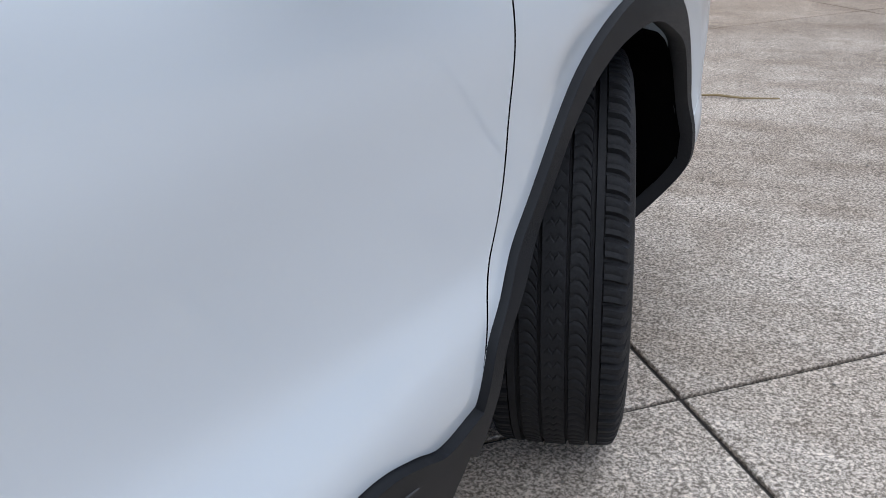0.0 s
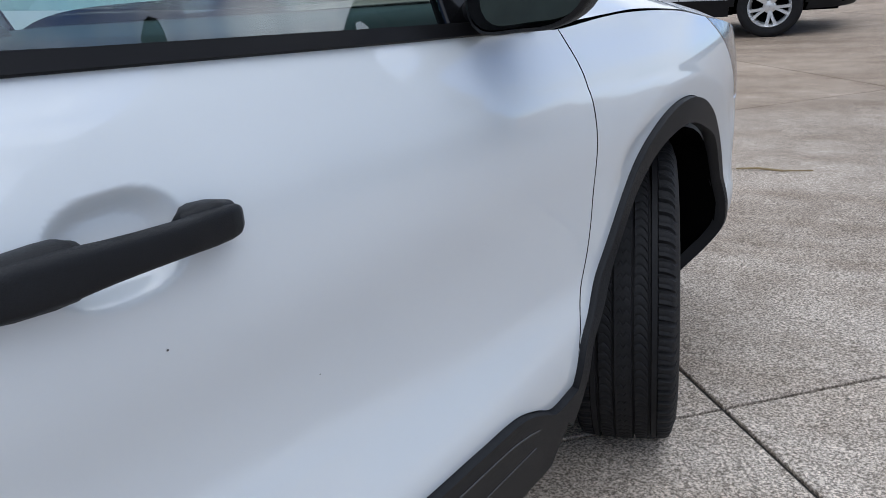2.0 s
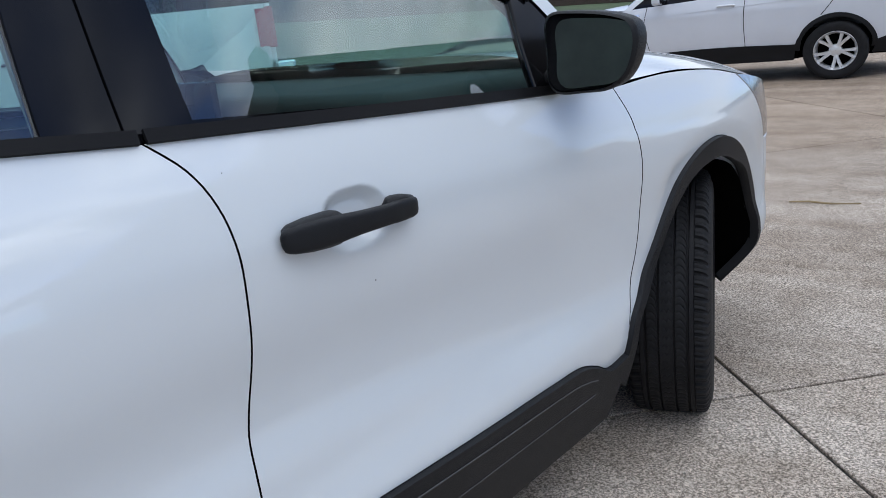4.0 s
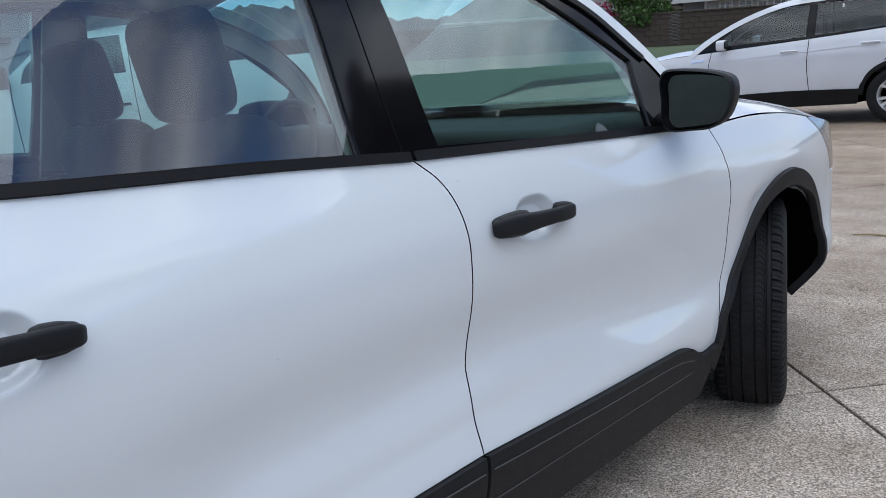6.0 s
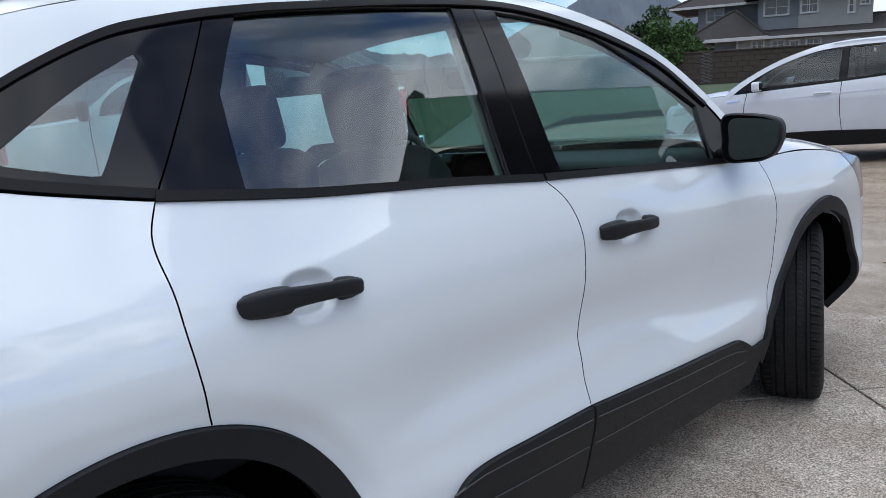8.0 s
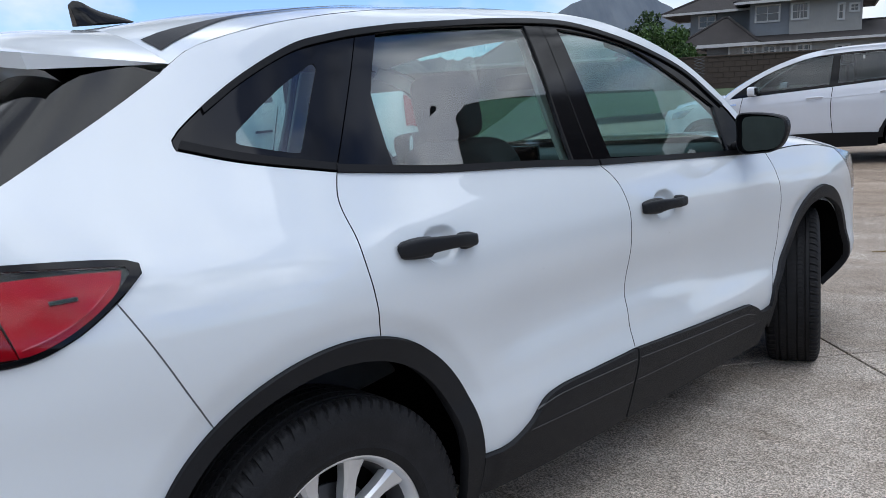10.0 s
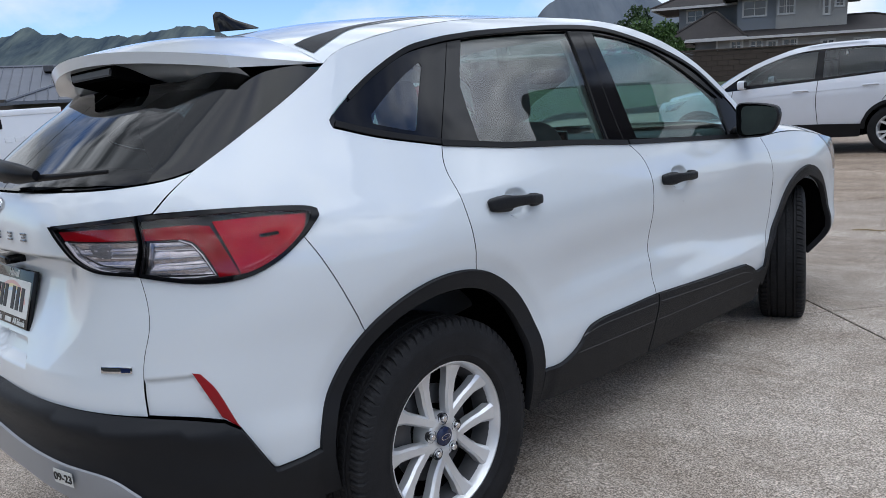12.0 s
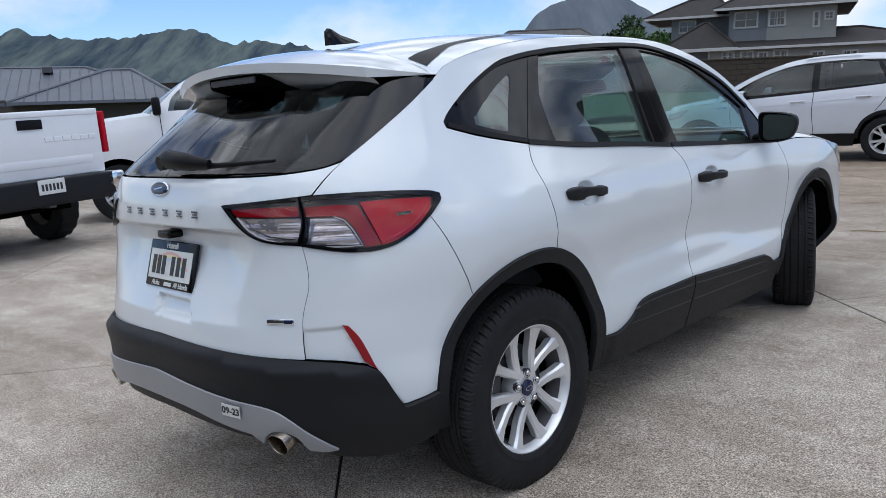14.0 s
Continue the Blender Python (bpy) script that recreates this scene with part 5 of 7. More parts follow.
def make_wheel(name, m, s, parent):
    """A ten-spoke alloy wheel with its tyre. s: the side that its face looks to."""
    rim = revolve([(0.094, RIM_R), (0.0985, RIM_R - 0.002), (0.099, RIM_R - 0.007), (0.093, RIM_R - 0.012), (0.080, RIM_R - 0.018), (0.066, RIM_R - 0.022)], 72, "wheel", ALLOY, parent, "silver ten-spoke alloy wheel")
    rim.matrix_basis = m @ Matrix.Diagonal((s, 1, 1, 1)) if s < 0 else m
    tyre = revolve([(x, r) for x, r, k in TYRE], 560, "tyre", RUBBER, rim, "black tyre with grooved tread", wobble=tread_cut)
    for v in tyre.data.vertices:
        # the foot of the tyre lies flat on the ground
        if v.co.z < -0.352:
            v.co.x *= 1 + (-0.352 - v.co.z) * 2.5
            v.co.z = -0.352
    # the barrel's alloy is darkened: shade inside the wheel is put into its colour
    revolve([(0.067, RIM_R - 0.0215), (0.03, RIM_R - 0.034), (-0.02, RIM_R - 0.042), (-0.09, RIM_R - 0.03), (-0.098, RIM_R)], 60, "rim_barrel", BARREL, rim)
    hub = revolve([(0.0, 0.070), (0.058, 0.070), (0.070, 0.066), (0.075, 0.056), (0.074, 0.040), (0.070, 0.034), (0.070, 0.002)], 40, "hub", ALLOY, rim)
    meshes = {}
    for k in range(5):
        for sgn in (-1, 1):
            base = 72 * k + 90
            if sgn not in meshes:
                bm = bmesh.new()
                ring = []
                for f in (0.0, 0.22, 0.45, 0.7, 0.86, 0.95, 1.0):
                    r = 0.060 + (RIM_R - 0.017 - 0.060) * f
                    ang = radians(90) + sgn * math.asin((0.036 + 0.027 * f) / r)
                    half = 0.0165 + 0.0035 * f + 0.013 * max(f - 0.7, 0.0) / 0.3 * f
                    c, t = Vector((0, math.cos(ang), math.sin(ang))), Vector((0, -math.sin(ang), math.cos(ang)))
                    x = 0.074 + 0.010 * f - 0.010 * math.sin(math.pi * f)
                    sec = [(half * 1.0, x - 0.034), (half * 0.98, x - 0.008), (half * 0.62, x), (-half * 0.62, x), (-half * 0.98, x - 0.008), (-half * 1.0, x - 0.034)]
                    ring.append([bm.verts.new(c * r + t * a + Vector((b, 0, 0))) for a, b in sec])
                for r1, r2 in zip(ring, ring[1:]):
                    for i in range(5):
                        bm.faces.new((r1[i], r1[i + 1], r2[i + 1], r2[i]))
                    bm.faces.new((r1[5], r1[0], r2[0], r2[5]))
                ob = part("spoke", bm, ALLOY, rim, "", True)
                ob.data.set_sharp_from_angle(angle=radians(28))
                meshes[sgn] = ob.data
            else:
                ob = new("spoke", meshes[sgn])
                ob.parent = rim
            ob.matrix_basis = pose(0, 0, 0, 72 * k, 0, 0)
        a = radians(72 * k + 90)
        nut = revolve([(0.060, 0.0125), (0.078, 0.0115), (0.084, 0.008), (0.085, 0.0005)], 12, "wheel_nut", STEEL, rim)
        nut.matrix_basis = pose(0, 0.056 * math.cos(a), 0.056 * math.sin(a))
        well = revolve([(0.0765, 0.019), (0.062, 0.016)], 16, "nut_well", IRON, rim)
        well.matrix_basis = nut.matrix_basis.copy()
    cap = revolve([(0.070, 0.030), (0.078, 0.029), (0.081, 0.025), (0.082, 0.001)], 32, "centre_cap", BLUE, rim, "dark blue centre cap")
    bm = bmesh.new()
    rim_v = [bm.verts.new((0.0825, 0.020 * math.cos(t) * k, 0.0085 * math.sin(t) * k)) for k in (1.0, 0.84) for t in [2 * math.pi * i / 28 for i in range(28)]]
    for i in range(28):
        bm.faces.new((rim_v[i], rim_v[(i + 1) % 28], rim_v[28 + (i + 1) % 28], rim_v[28 + i]))
    part("cap_oval", bm, STEEL, cap)
    revolve([(0.0, 0.150), (0.016, 0.150), (0.018, 0.146), (0.018, 0.09)], 40, "brake_disc", IRON, rim)
    # black disc added behind the spokes, standing in for the dark inside the wheel
    revolve([(0.012, RIM_R - 0.038), (0.010, 0.15), (0.008, 0.01)], 36, "backing_disc", DARK, rim)
    bm = bmesh.new()
    box(bm, (0.07, 0.09, 0.13), (-0.005, -0.135, 0.05), bevel=0.012)
    part("brake_caliper", bm, IRON, rim, "", True)
    return rim


HUB = 0.352
make_wheel("wheel", pose(0.785, 0.004, HUB), 1, car)
make_wheel("wheel", pose(-0.785, 0.004, HUB, 40, 0, 0), -1, car)
make_wheel("wheel", pose(0.772, 2.782, HUB + 0.035, 0, 0, 21), 1, car)
make_wheel("wheel", pose(-0.772, 2.752, HUB + 0.035, 0, 0, 24), -1, car)

# arch liners and underbody
for s in both:
    for cy in (R_ARCH[0], F_ARCH[0]):
        verts, faces = [], []
        for i in range(25):
            a = radians((-8 if cy < 1 else -13) + (200 if cy < 1 else 207) * i / 24)
            lip = float(SKIN.at(cy + 0.44 * math.cos(a), 0.372 + 0.44 * math.sin(a))[0])
            for x, r in ((0.46, 0.452), (min(0.80, lip - 0.05), 0.452), (lip - 0.012, 0.430)):
                verts.append((s * x, cy + r * math.cos(a), 0.372 + r * math.sin(a)))
        for i in range(24):
            for k in range(2):
                faces.append((3 * i + k, 3 * i + k + 1, 3 * i + k + 4, 3 * i + k + 3))
        inner = len(verts)
        verts.append((s * 0.46, cy, 0.30))
        for i in range(24):
            faces.append((3 * i, 3 * i + 3, inner))
        mesh_object("arch_liner", verts, faces, DARK, car, "black wheel arch liner")
bm = bmesh.new()
box(bm, (0.92, 3.9, 0.26), (0, 1.45, 0.36))
box(bm, (1.52, 1.60, 0.18), (0, 1.37, 0.40), bevel=0.03)
box(bm, (1.26, 0.36, 0.16), (0, -0.56, 0.40), bevel=0.03)
box(bm, (1.10, 0.4, 0.24), (0, 3.25, 0.52), bevel=0.03)
# lower black boxes added to block light and deepen the shade under the car
box(bm, (1.30, 0.30, 0.16), (0, -0.55, 0.385), bevel=0.05, segs=4)
box(bm, (1.48, 0.24, 0.16), (0, -0.36, 0.345), bevel=0.05, segs=4)
box(bm, (1.05, 0.70, 0.12), (0, 0.05, 0.27), bevel=0.05, segs=4)
box(bm, (1.30, 1.50, 0.12), (0, 1.37, 0.27), bevel=0.04, segs=3)
part("underbody", bm, DARK, car)
# mud flaps and the air guard before the front wheel
for s in both:
    bm = bmesh.new()
    box(bm, (0.16, 0.012, 0.10), (s * 0.70, 2.262, 0.27), bevel=0.004)
    part("mud_flap", bm, DARK, car)

# cabin
bm = bmesh.new()
box(bm, (0.90, 2.9, 0.05), (0, 0.95, 0.50))
box(bm, (1.50, 1.55, 0.05), (0, 1.36, 0.512))
part("cabin_floor", bm, INNER, car)
bm = bmesh.new()
box(bm, (1.42, 0.60, 0.40), (0, 2.04, 0.91), bevel=0.07, segs=4)
box(bm, (0.42, 0.25, 0.12), (-0.37, 1.80, 1.08), bevel=0.05, segs=4)
part("dashboard", bm, INNER, car, "", True)
bm = bmesh.new()
box(bm, (0.26, 0.02, 0.15), (0, 1.72, 1.08), bevel=0.006)
part("centre_screen", bm, GLOSSBLACK, car, "", True)
bm = bmesh.new()
box(bm, (0.24, 0.75, 0.32), (0, 1.35, 0.64), bevel=0.04, segs=3)
part("centre_console", bm, INNER, car, "", True)


def rounded(bm, size, at, rot, puff=0.35, seg=10):
    """Adds a padded cushion: a box with strongly rounded sides."""
    m = Matrix.Translation(at) @ Euler([radians(a) for a in rot]).to_matrix().to_4x4()
    n0 = len(bm.verts)
    bmesh.ops.create_cube(bm, size=1.0)
    bm.verts.ensure_lookup_table()
    edges = list({e for v in bm.verts[n0:] for e in v.link_edges})
    bmesh.ops.subdivide_edges(bm, edges=edges, cuts=seg, use_grid_fill=True)
    bm.verts.ensure_lookup_table()
    vs = list(bm.verts)[n0:]
    for v in vs:
        c = v.co * 2
        n = (abs(c.x) ** 5 + abs(c.y) ** 5 + abs(c.z) ** 5) ** (1 / 5)
        c = c / max(n, 1e-6) * max(abs(c.x), abs(c.y), abs(c.z))
        v.co = m @ Vector((c.x * size[0] / 2, c.y * size[1] / 2, c.z * size[2] / 2))


def seat(x, y, parent, wide=0.50, top=1.23):
    bm = bmesh.new()
    rounded(bm, (wide, 0.52, 0.17), (x, y + 0.14, 0.70), (6, 0, 0))
    cushion = part("seat", bm, SEATCLOTH, parent, "dark grey cloth seat", True)
    bm = bmesh.new()
    rounded(bm, (wide * 0.98, 0.17, 0.62), (x, y - 0.14, top - 0.30), (14, 0, 0))
    part("backrest", bm, SEATCLOTH, cushion, "", True)
    bm = bmesh.new()
    rounded(bm, (0.245, 0.11, 0.225), (x, y - 0.235, top + 0.115), (10, 0, 0))
    part("headrest", bm, SEATCLOTH, cushion, "", True)
    for dx in (-0.07, 0.07):
        tube("headrest_post", [(x + dx, y - 0.215, top - 0.06), (x + dx, y - 0.232, top + 0.06)], 0.006, STEEL, cushion, "", 8)
    return cushion


seat(0.36, 1.19, car)
seat(-0.37, 1.28, car)
for x in (-0.45, 0.0, 0.45):
    seat(x, 0.14, car, 0.45, 1.16)
ringv, ringf = [], []
for i in range(48):
    a = 2 * math.pi * i / 48
    for k in range(10):
        b = 2 * math.pi * k / 10
        r = 0.185 + 0.015 * math.cos(b)
        ringv.append((r * math.cos(a), r * math.sin(a), 0.015 * math.sin(b)))
for i in range(48):
    for k in range(10):
        ringf.append((i * 10 + k, ((i + 1) % 48) * 10 + k, ((i + 1) % 48) * 10 + (k + 1) % 10, i * 10 + (k + 1) % 10))
wheel_m = pose(-0.37, 1.66, 1.06, 66, 0, 0)
steer = mesh_object("steering_wheel", ringv, ringf, INNER, car, "dark steering wheel")
steer.matrix_basis = wheel_m
bm = bmesh.new()
rounded(bm, (0.15, 0.12, 0.05), (0, 0, -0.005), (0, 0, 0), seg=6)
box(bm, (0.35, 0.035, 0.018), (0, 0.0, -0.005), bevel=0.006)
box(bm, (0.05, 0.16, 0.018), (0, -0.10, -0.005), bevel=0.006)
part("steering_hub", bm, INNER, steer, "", True)
bm = bmesh.new()
rounded(bm, (0.23, 0.025, 0.07), (0, 1.76, 1.43), (10, 0, 0), seg=6)
part("rear_view_mirror", bm, INNER, car, "", True)
bm = bmesh.new()
box(bm, (1.30, 0.03, 0.36), (0, -0.12, 0.98), bevel=0.01)
part("load_space_back", bm, INNER, car)

# ---- ground ----
def concrete(name):
    mat = bpy.data.materials.new(name)
    mat.use_nodes = True
    tree = mat.node_tree
    bsdf = tree.nodes["Principled BSDF"]
    bsdf.inputs["Roughness"].default_value = 0.85
    bsdf.inputs["Specular IOR Level"].default_value = 0.25
    geo = tree.nodes.new("ShaderNodeNewGeometry")
    big = link_new(tree, "ShaderNodeTexNoise", Scale=0.55, Detail=7.0, Roughness=0.62)
    mid = link_new(tree, "ShaderNodeTexNoise", Scale=5.0, Detail=6.0, Roughness=0.65)
    grit = link_new(tree, "ShaderNodeTexNoise", Scale=150.0, Detail=4.0, Roughness=0.75)
    stones = link_new(tree, "ShaderNodeTexVoronoi", Scale=150.0)
    for n in (big, mid, grit, stones):
        tree.links.new(geo.outputs["Position"], n.inputs["Vector"])
    base = tree.nodes.new("ShaderNodeValToRGB")
    base.color_ramp.elements[0].position, base.color_ramp.elements[1].position = 0.32, 0.68
    base.color_ramp.elements[0].color, base.color_ramp.elements[1].color = (0.44, 0.386, 0.332, 1), (0.66, 0.60, 0.535, 1)
    tree.links.new(big.outputs["Fac"], base.inputs[0])
    tone = tree.nodes.new("ShaderNodeValToRGB")
    tone.color_ramp.elements[0].position, tone.color_ramp.elements[1].position = 0.32, 0.70
    tone.color_ramp.elements[0].color, tone.color_ramp.elements[1].color = (0.80, 0.77, 0.74, 1), (1.10, 1.10, 1.10, 1)
    tree.links.new(mid.outputs["Fac"], tone.inputs[0])
    speck = tree.nodes.new("ShaderNodeValToRGB")
    speck.color_ramp.elements[0].position, speck.color_ramp.elements[1].position = 0.43, 0.565
    speck.color_ramp.elements[0].color, speck.color_ramp.elements[1].color = (0.34, 0.325, 0.31, 1), (1.26, 1.26, 1.26, 1)
    tree.links.new(grit.outputs["Fac"], speck.inputs[0])
    pebble = tree.nodes.new("ShaderNodeValToRGB")
    pebble.color_ramp.elements[0].color, pebble.color_ramp.elements[1].color = (0.52, 0.50, 0.48, 1), (1.32, 1.31, 1.30, 1)
    tree.links.new(stones.outputs["Color"], pebble.inputs[0])
    # brown dirt gathered on the far side of the lot, and old tyre smears
    split = tree.nodes.new("ShaderNodeSeparateXYZ")
    tree.links.new(geo.outputs["Position"], split.inputs[0])
    patch = link_new(tree, "ShaderNodeTexNoise", Scale=0.35, Detail=5.0, Roughness=0.6)
    smear = link_new(tree, "ShaderNodeTexNoise", Scale=1.0, Detail=6.0, Roughness=0.7)
    turn = tree.nodes.new("ShaderNodeMapping")
    turn.inputs["Rotation"].default_value, turn.inputs["Scale"].default_value = (0, 0, radians(35)), (0.25, 2.2, 1.0)
    tree.links.new(geo.outputs["Position"], turn.inputs["Vector"])
    tree.links.new(turn.outputs[0], smear.inputs["Vector"])
    tree.links.new(geo.outputs["Position"], patch.inputs["Vector"])
    reach = link_new(tree, "ShaderNodeMath")
    reach.operation = "MULTIPLY_ADD"
    reach.inputs[1].default_value, reach.inputs[2].default_value = 5.0, -2.5
    tree.links.new(patch.outputs["Fac"], reach.inputs[0])
    far = link_new(tree, "ShaderNodeMath")
    far.operation = "ADD"
    tree.links.new(split.outputs["Y"], far.inputs[0])
    tree.links.new(reach.outputs[0], far.inputs[1])
    dirt = tree.nodes.new("ShaderNodeMapRange")
    dirt.inputs[1].default_value, dirt.inputs[2].default_value = 3.6, 8.0
    tree.links.new(far.outputs[0], dirt.inputs[0])
    brown = tree.nodes.new("ShaderNodeValToRGB")
    brown.color_ramp.elements[0].color, brown.color_ramp.elements[1].color = (1, 1, 1, 1), (0.76, 0.69, 0.62, 1)
    tree.links.new(dirt.outputs[0], brown.inputs[0])
    streak = tree.nodes.new("ShaderNodeValToRGB")
    streak.color_ramp.elements[0].position, streak.color_ramp.elements[1].position = 0.36, 0.56
    streak.color_ramp.elements[0].color, streak.color_ramp.elements[1].color = (0.74, 0.70, 0.66, 1), (1.04, 1.04, 1.04, 1)
    tree.links.new(smear.outputs["Fac"], streak.inputs[0])
    last = base.outputs[0]
    for n, f in ((brown, 1.0), (streak, 0.8), (tone, 1.0), (speck, 0.95), (pebble, 0.8)):
        mix = tree.nodes.new("ShaderNodeMix")
        mix.data_type, mix.blend_type = "RGBA", "MULTIPLY"
        mix.inputs[0].default_value = f
        tree.links.new(last, mix.inputs[6])
        tree.links.new(n.outputs[0], mix.inputs[7])
        last = mix.outputs[2]
    rnd = tree.nodes.new("ShaderNodeObjectInfo")
    vary = tree.nodes.new("ShaderNodeMapRange")
    vary.inputs[3].default_value, vary.inputs[4].default_value = 0.90, 1.06
    tree.links.new(rnd.outputs["Random"], vary.inputs[0])
    mix = tree.nodes.new("ShaderNodeVectorMath")
    mix.operation = "SCALE"
    tree.links.new(last, mix.inputs[0])
    tree.links.new(vary.outputs[0], mix.inputs["Scale"])
    tree.links.new(mix.outputs[0], bsdf.inputs["Base Color"])
    relief = link_new(tree, "ShaderNodeBump", Strength=0.5, Distance=0.004)
    tree.links.new(grit.outputs["Fac"], relief.inputs["Height"])
    tree.links.new(relief.outputs[0], bsdf.inputs["Normal"])
    return mat


CONCRETE = concrete("weathered_concrete")
JOINT = material("dark_joint_filler", (0.035, 0.03, 0.027), rough=0.95, spread=0.4, scale=5.0)
def lot_height(x, y):
    """The height of the lot's plane, level again far off."""
    plane = (LOT @ Vector((x, y, 0))).z
    near = 1 - smooth(24.0, 60.0, math.hypot(x, y - 3))
    return plane * near + 0.35 * (1 - near) - 0.014


verts, faces = [], []
edges_x = [-2500, -1200, -500, -200, -100] + [-60 + 4 * i for i in range(31)] + [100, 200, 500, 1200, 2500]
for y in edges_x:
    for x in edges_x:
        verts.append((x, y, lot_height(x, y)))
n = len(edges_x)
faces = [(j * n + i, j * n + i + 1, (j + 1) * n + i + 1, (j + 1) * n + i) for j in range(n - 1) for i in range(n - 1)]
ground = mesh_object("ground", verts, faces, concrete("ground_concrete"))
tagged(ground, "weathered grey concrete ground out to the horizon", "ground", kind="structure")
pave = thing("pavement", LOT, label="weathered grey concrete parking slabs with dark joints", category="pavement", kind="structure")
A_LINES = [-17.0, -13.6, -10.2, -6.9, -3.63, -0.14, 2.79, 6.1, 9.4, 12.7, 16.0, 19.3]
B_LINES = [-20.8, -17.6, -14.3, -11.1, -7.9, -4.6, -1.28, 2.0, 5.3, 8.6, 11.9]
A_N, B_N = Vector((0.678, 0.735, 0)).normalized(), Vector((0.722, -0.692, 0)).normalized()
def crossing(a, b):
    det = A_N.x * B_N.y - A_N.y * B_N.x
    return ((a * B_N.y - b * A_N.y) / det, (b * A_N.x - a * B_N.x) / det)


bed = [(*crossing(a, b), -0.010) for a, b in ((A_LINES[0], B_LINES[0]), (A_LINES[0], B_LINES[-1]), (A_LINES[-1], B_LINES[-1]), (A_LINES[-1], B_LINES[0]))]
mesh_object("joint_bed", bed, [(0, 1, 2, 3)], JOINT, pave)
for a0, a1 in zip(A_LINES, A_LINES[1:]):
    for b0, b1 in zip(B_LINES, B_LINES[1:]):
        g = 0.006
        corners = [crossing(a, b) for a, b in ((a0 + g, b0 + g), (a0 + g, b1 - g), (a1 - g, b1 - g), (a1 - g, b0 + g))]
        c = Vector((sum(p[0] for p in corners) / 4, sum(p[1] for p in corners) / 4))
        verts = []
        for k, z in ((1.0, -0.02), (1.0, -0.003), (0.9985, 0.0)):
            verts += [(c.x + (p[0] - c.x) * k, c.y + (p[1] - c.y) * k, z) for p in corners]
        faces = [(r * 4 + i, r * 4 + (i + 1) % 4, (r + 1) * 4 + (i + 1) % 4, (r + 1) * 4 + i) for r in range(2) for i in range(4)] + [(8, 9, 10, 11)]
        bm = bmesh.new()
        vs = [bm.verts.new(v) for v in verts]
        for f in faces:
            bm.faces.new([vs[i] for i in f])
        slab = part("slab", bm, CONCRETE, pave)

# ---- parked vehicles round about ----
def simple_wheel(parent, m, s, r=0.345, rim_r=0.235, wide=0.11, spokes=5, mat=None, knobs=0):
    k = rim_r / 0.235
    rim = revolve([(wide * 0.86, rim_r), (wide * 0.9, rim_r - 0.008), (wide * 0.6, rim_r - 0.03), (-wide * 0.3, rim_r - 0.04), (-wide * 0.9, rim_r)], 40, "wheel", mat or ALLOY, parent, "five-spoke alloy wheel")
    rim.matrix_basis = m @ Matrix.Diagonal((s, 1, 1, 1))
    prof = [(-wide * 0.9, rim_r - 0.002), (-wide * 1.04, (r + rim_r) / 2), (-wide * 0.98, r - 0.02), (-wide * 0.8, r), (wide * 0.8, r), (wide * 0.98, r - 0.02), (wide * 1.04, (r + rim_r) / 2), (wide * 0.9, rim_r - 0.002)]
    wob = (lambda i, q: (0, -0.016 if knobs and i in (2, 3, 4, 5) and q % 4 > 1 else 0)) if knobs else None
    revolve(prof, knobs or 48, "tyre", RUBBER, rim, "black tyre", wobble=wob)
    revolve([(0.02, 0.075 * k), (wide * 0.55, 0.070 * k), (wide * 0.62, 0.04 * k), (wide * 0.62, 0.002)], 24, "hub", mat or ALLOY, rim)
    # black disc added to darken the gaps between the spokes
    revolve([(-0.03, rim_r - 0.03), (-0.03, 0.01)], 24, "backing_disc", DARK, rim)
    shared = None
    for i in range(spokes):
        if shared is None:
            bm = bmesh.new()
            for sgn in (-1, 1):
                ring = []
                for f in (0.0, 0.5, 1.0):
                    rr = 0.05 * k + (rim_r - 0.015 - 0.05 * k) * f
                    ang = radians(90 + sgn * (6 + 7 * f))
                    half = (0.016 + 0.006 * f) * k
                    c, t = Vector((0, math.cos(ang), math.sin(ang))), Vector((0, -math.sin(ang), math.cos(ang)))
                    x = wide * 0.62 + 0.012 * f
                    ring.append([bm.verts.new(c * rr + t * a + Vector((b, 0, 0))) for a, b in ((half, x - 0.03), (half * 0.8, x), (-half * 0.8, x), (-half, x - 0.03))])
                for r1, r2 in zip(ring, ring[1:]):
                    for q in range(4):
                        bm.faces.new((r1[q], r1[(q + 1) % 4], r2[(q + 1) % 4], r2[q]))
            ob = part("spoke", bm, mat or ALLOY, rim)
            shared = ob.data
        else:
            ob = new("spoke", shared)
            ob.parent = rim
        ob.matrix_basis = pose(0, 0, 0, 360 / spokes * i, 0, 0)
    return rim


def cabin_lofts(sk, root, roof_z, u_a, u_b, u_c, crown, paint, rear_u=None):
    def pt(u, s):
        e = sk.at(u, float(roof_z(u)))
        return (s * e[0], e[1], e[2] + crown * (1 - abs(s) ** 2.4))
    loft("roof", 24, 15, lambda a, b: pt(u_a + (u_b - u_a) * a, b), paint, root)
    g = loft("windscreen", 12, 13, lambda a, b: (lambda p: (p[0], p[1] + 0.22 * a * (1 - b * b), p[2] - 0.02 * a))(pt(u_b + (u_c - u_b) * a, b)), GLASS_FAR, root)
    g.visible_shadow = False


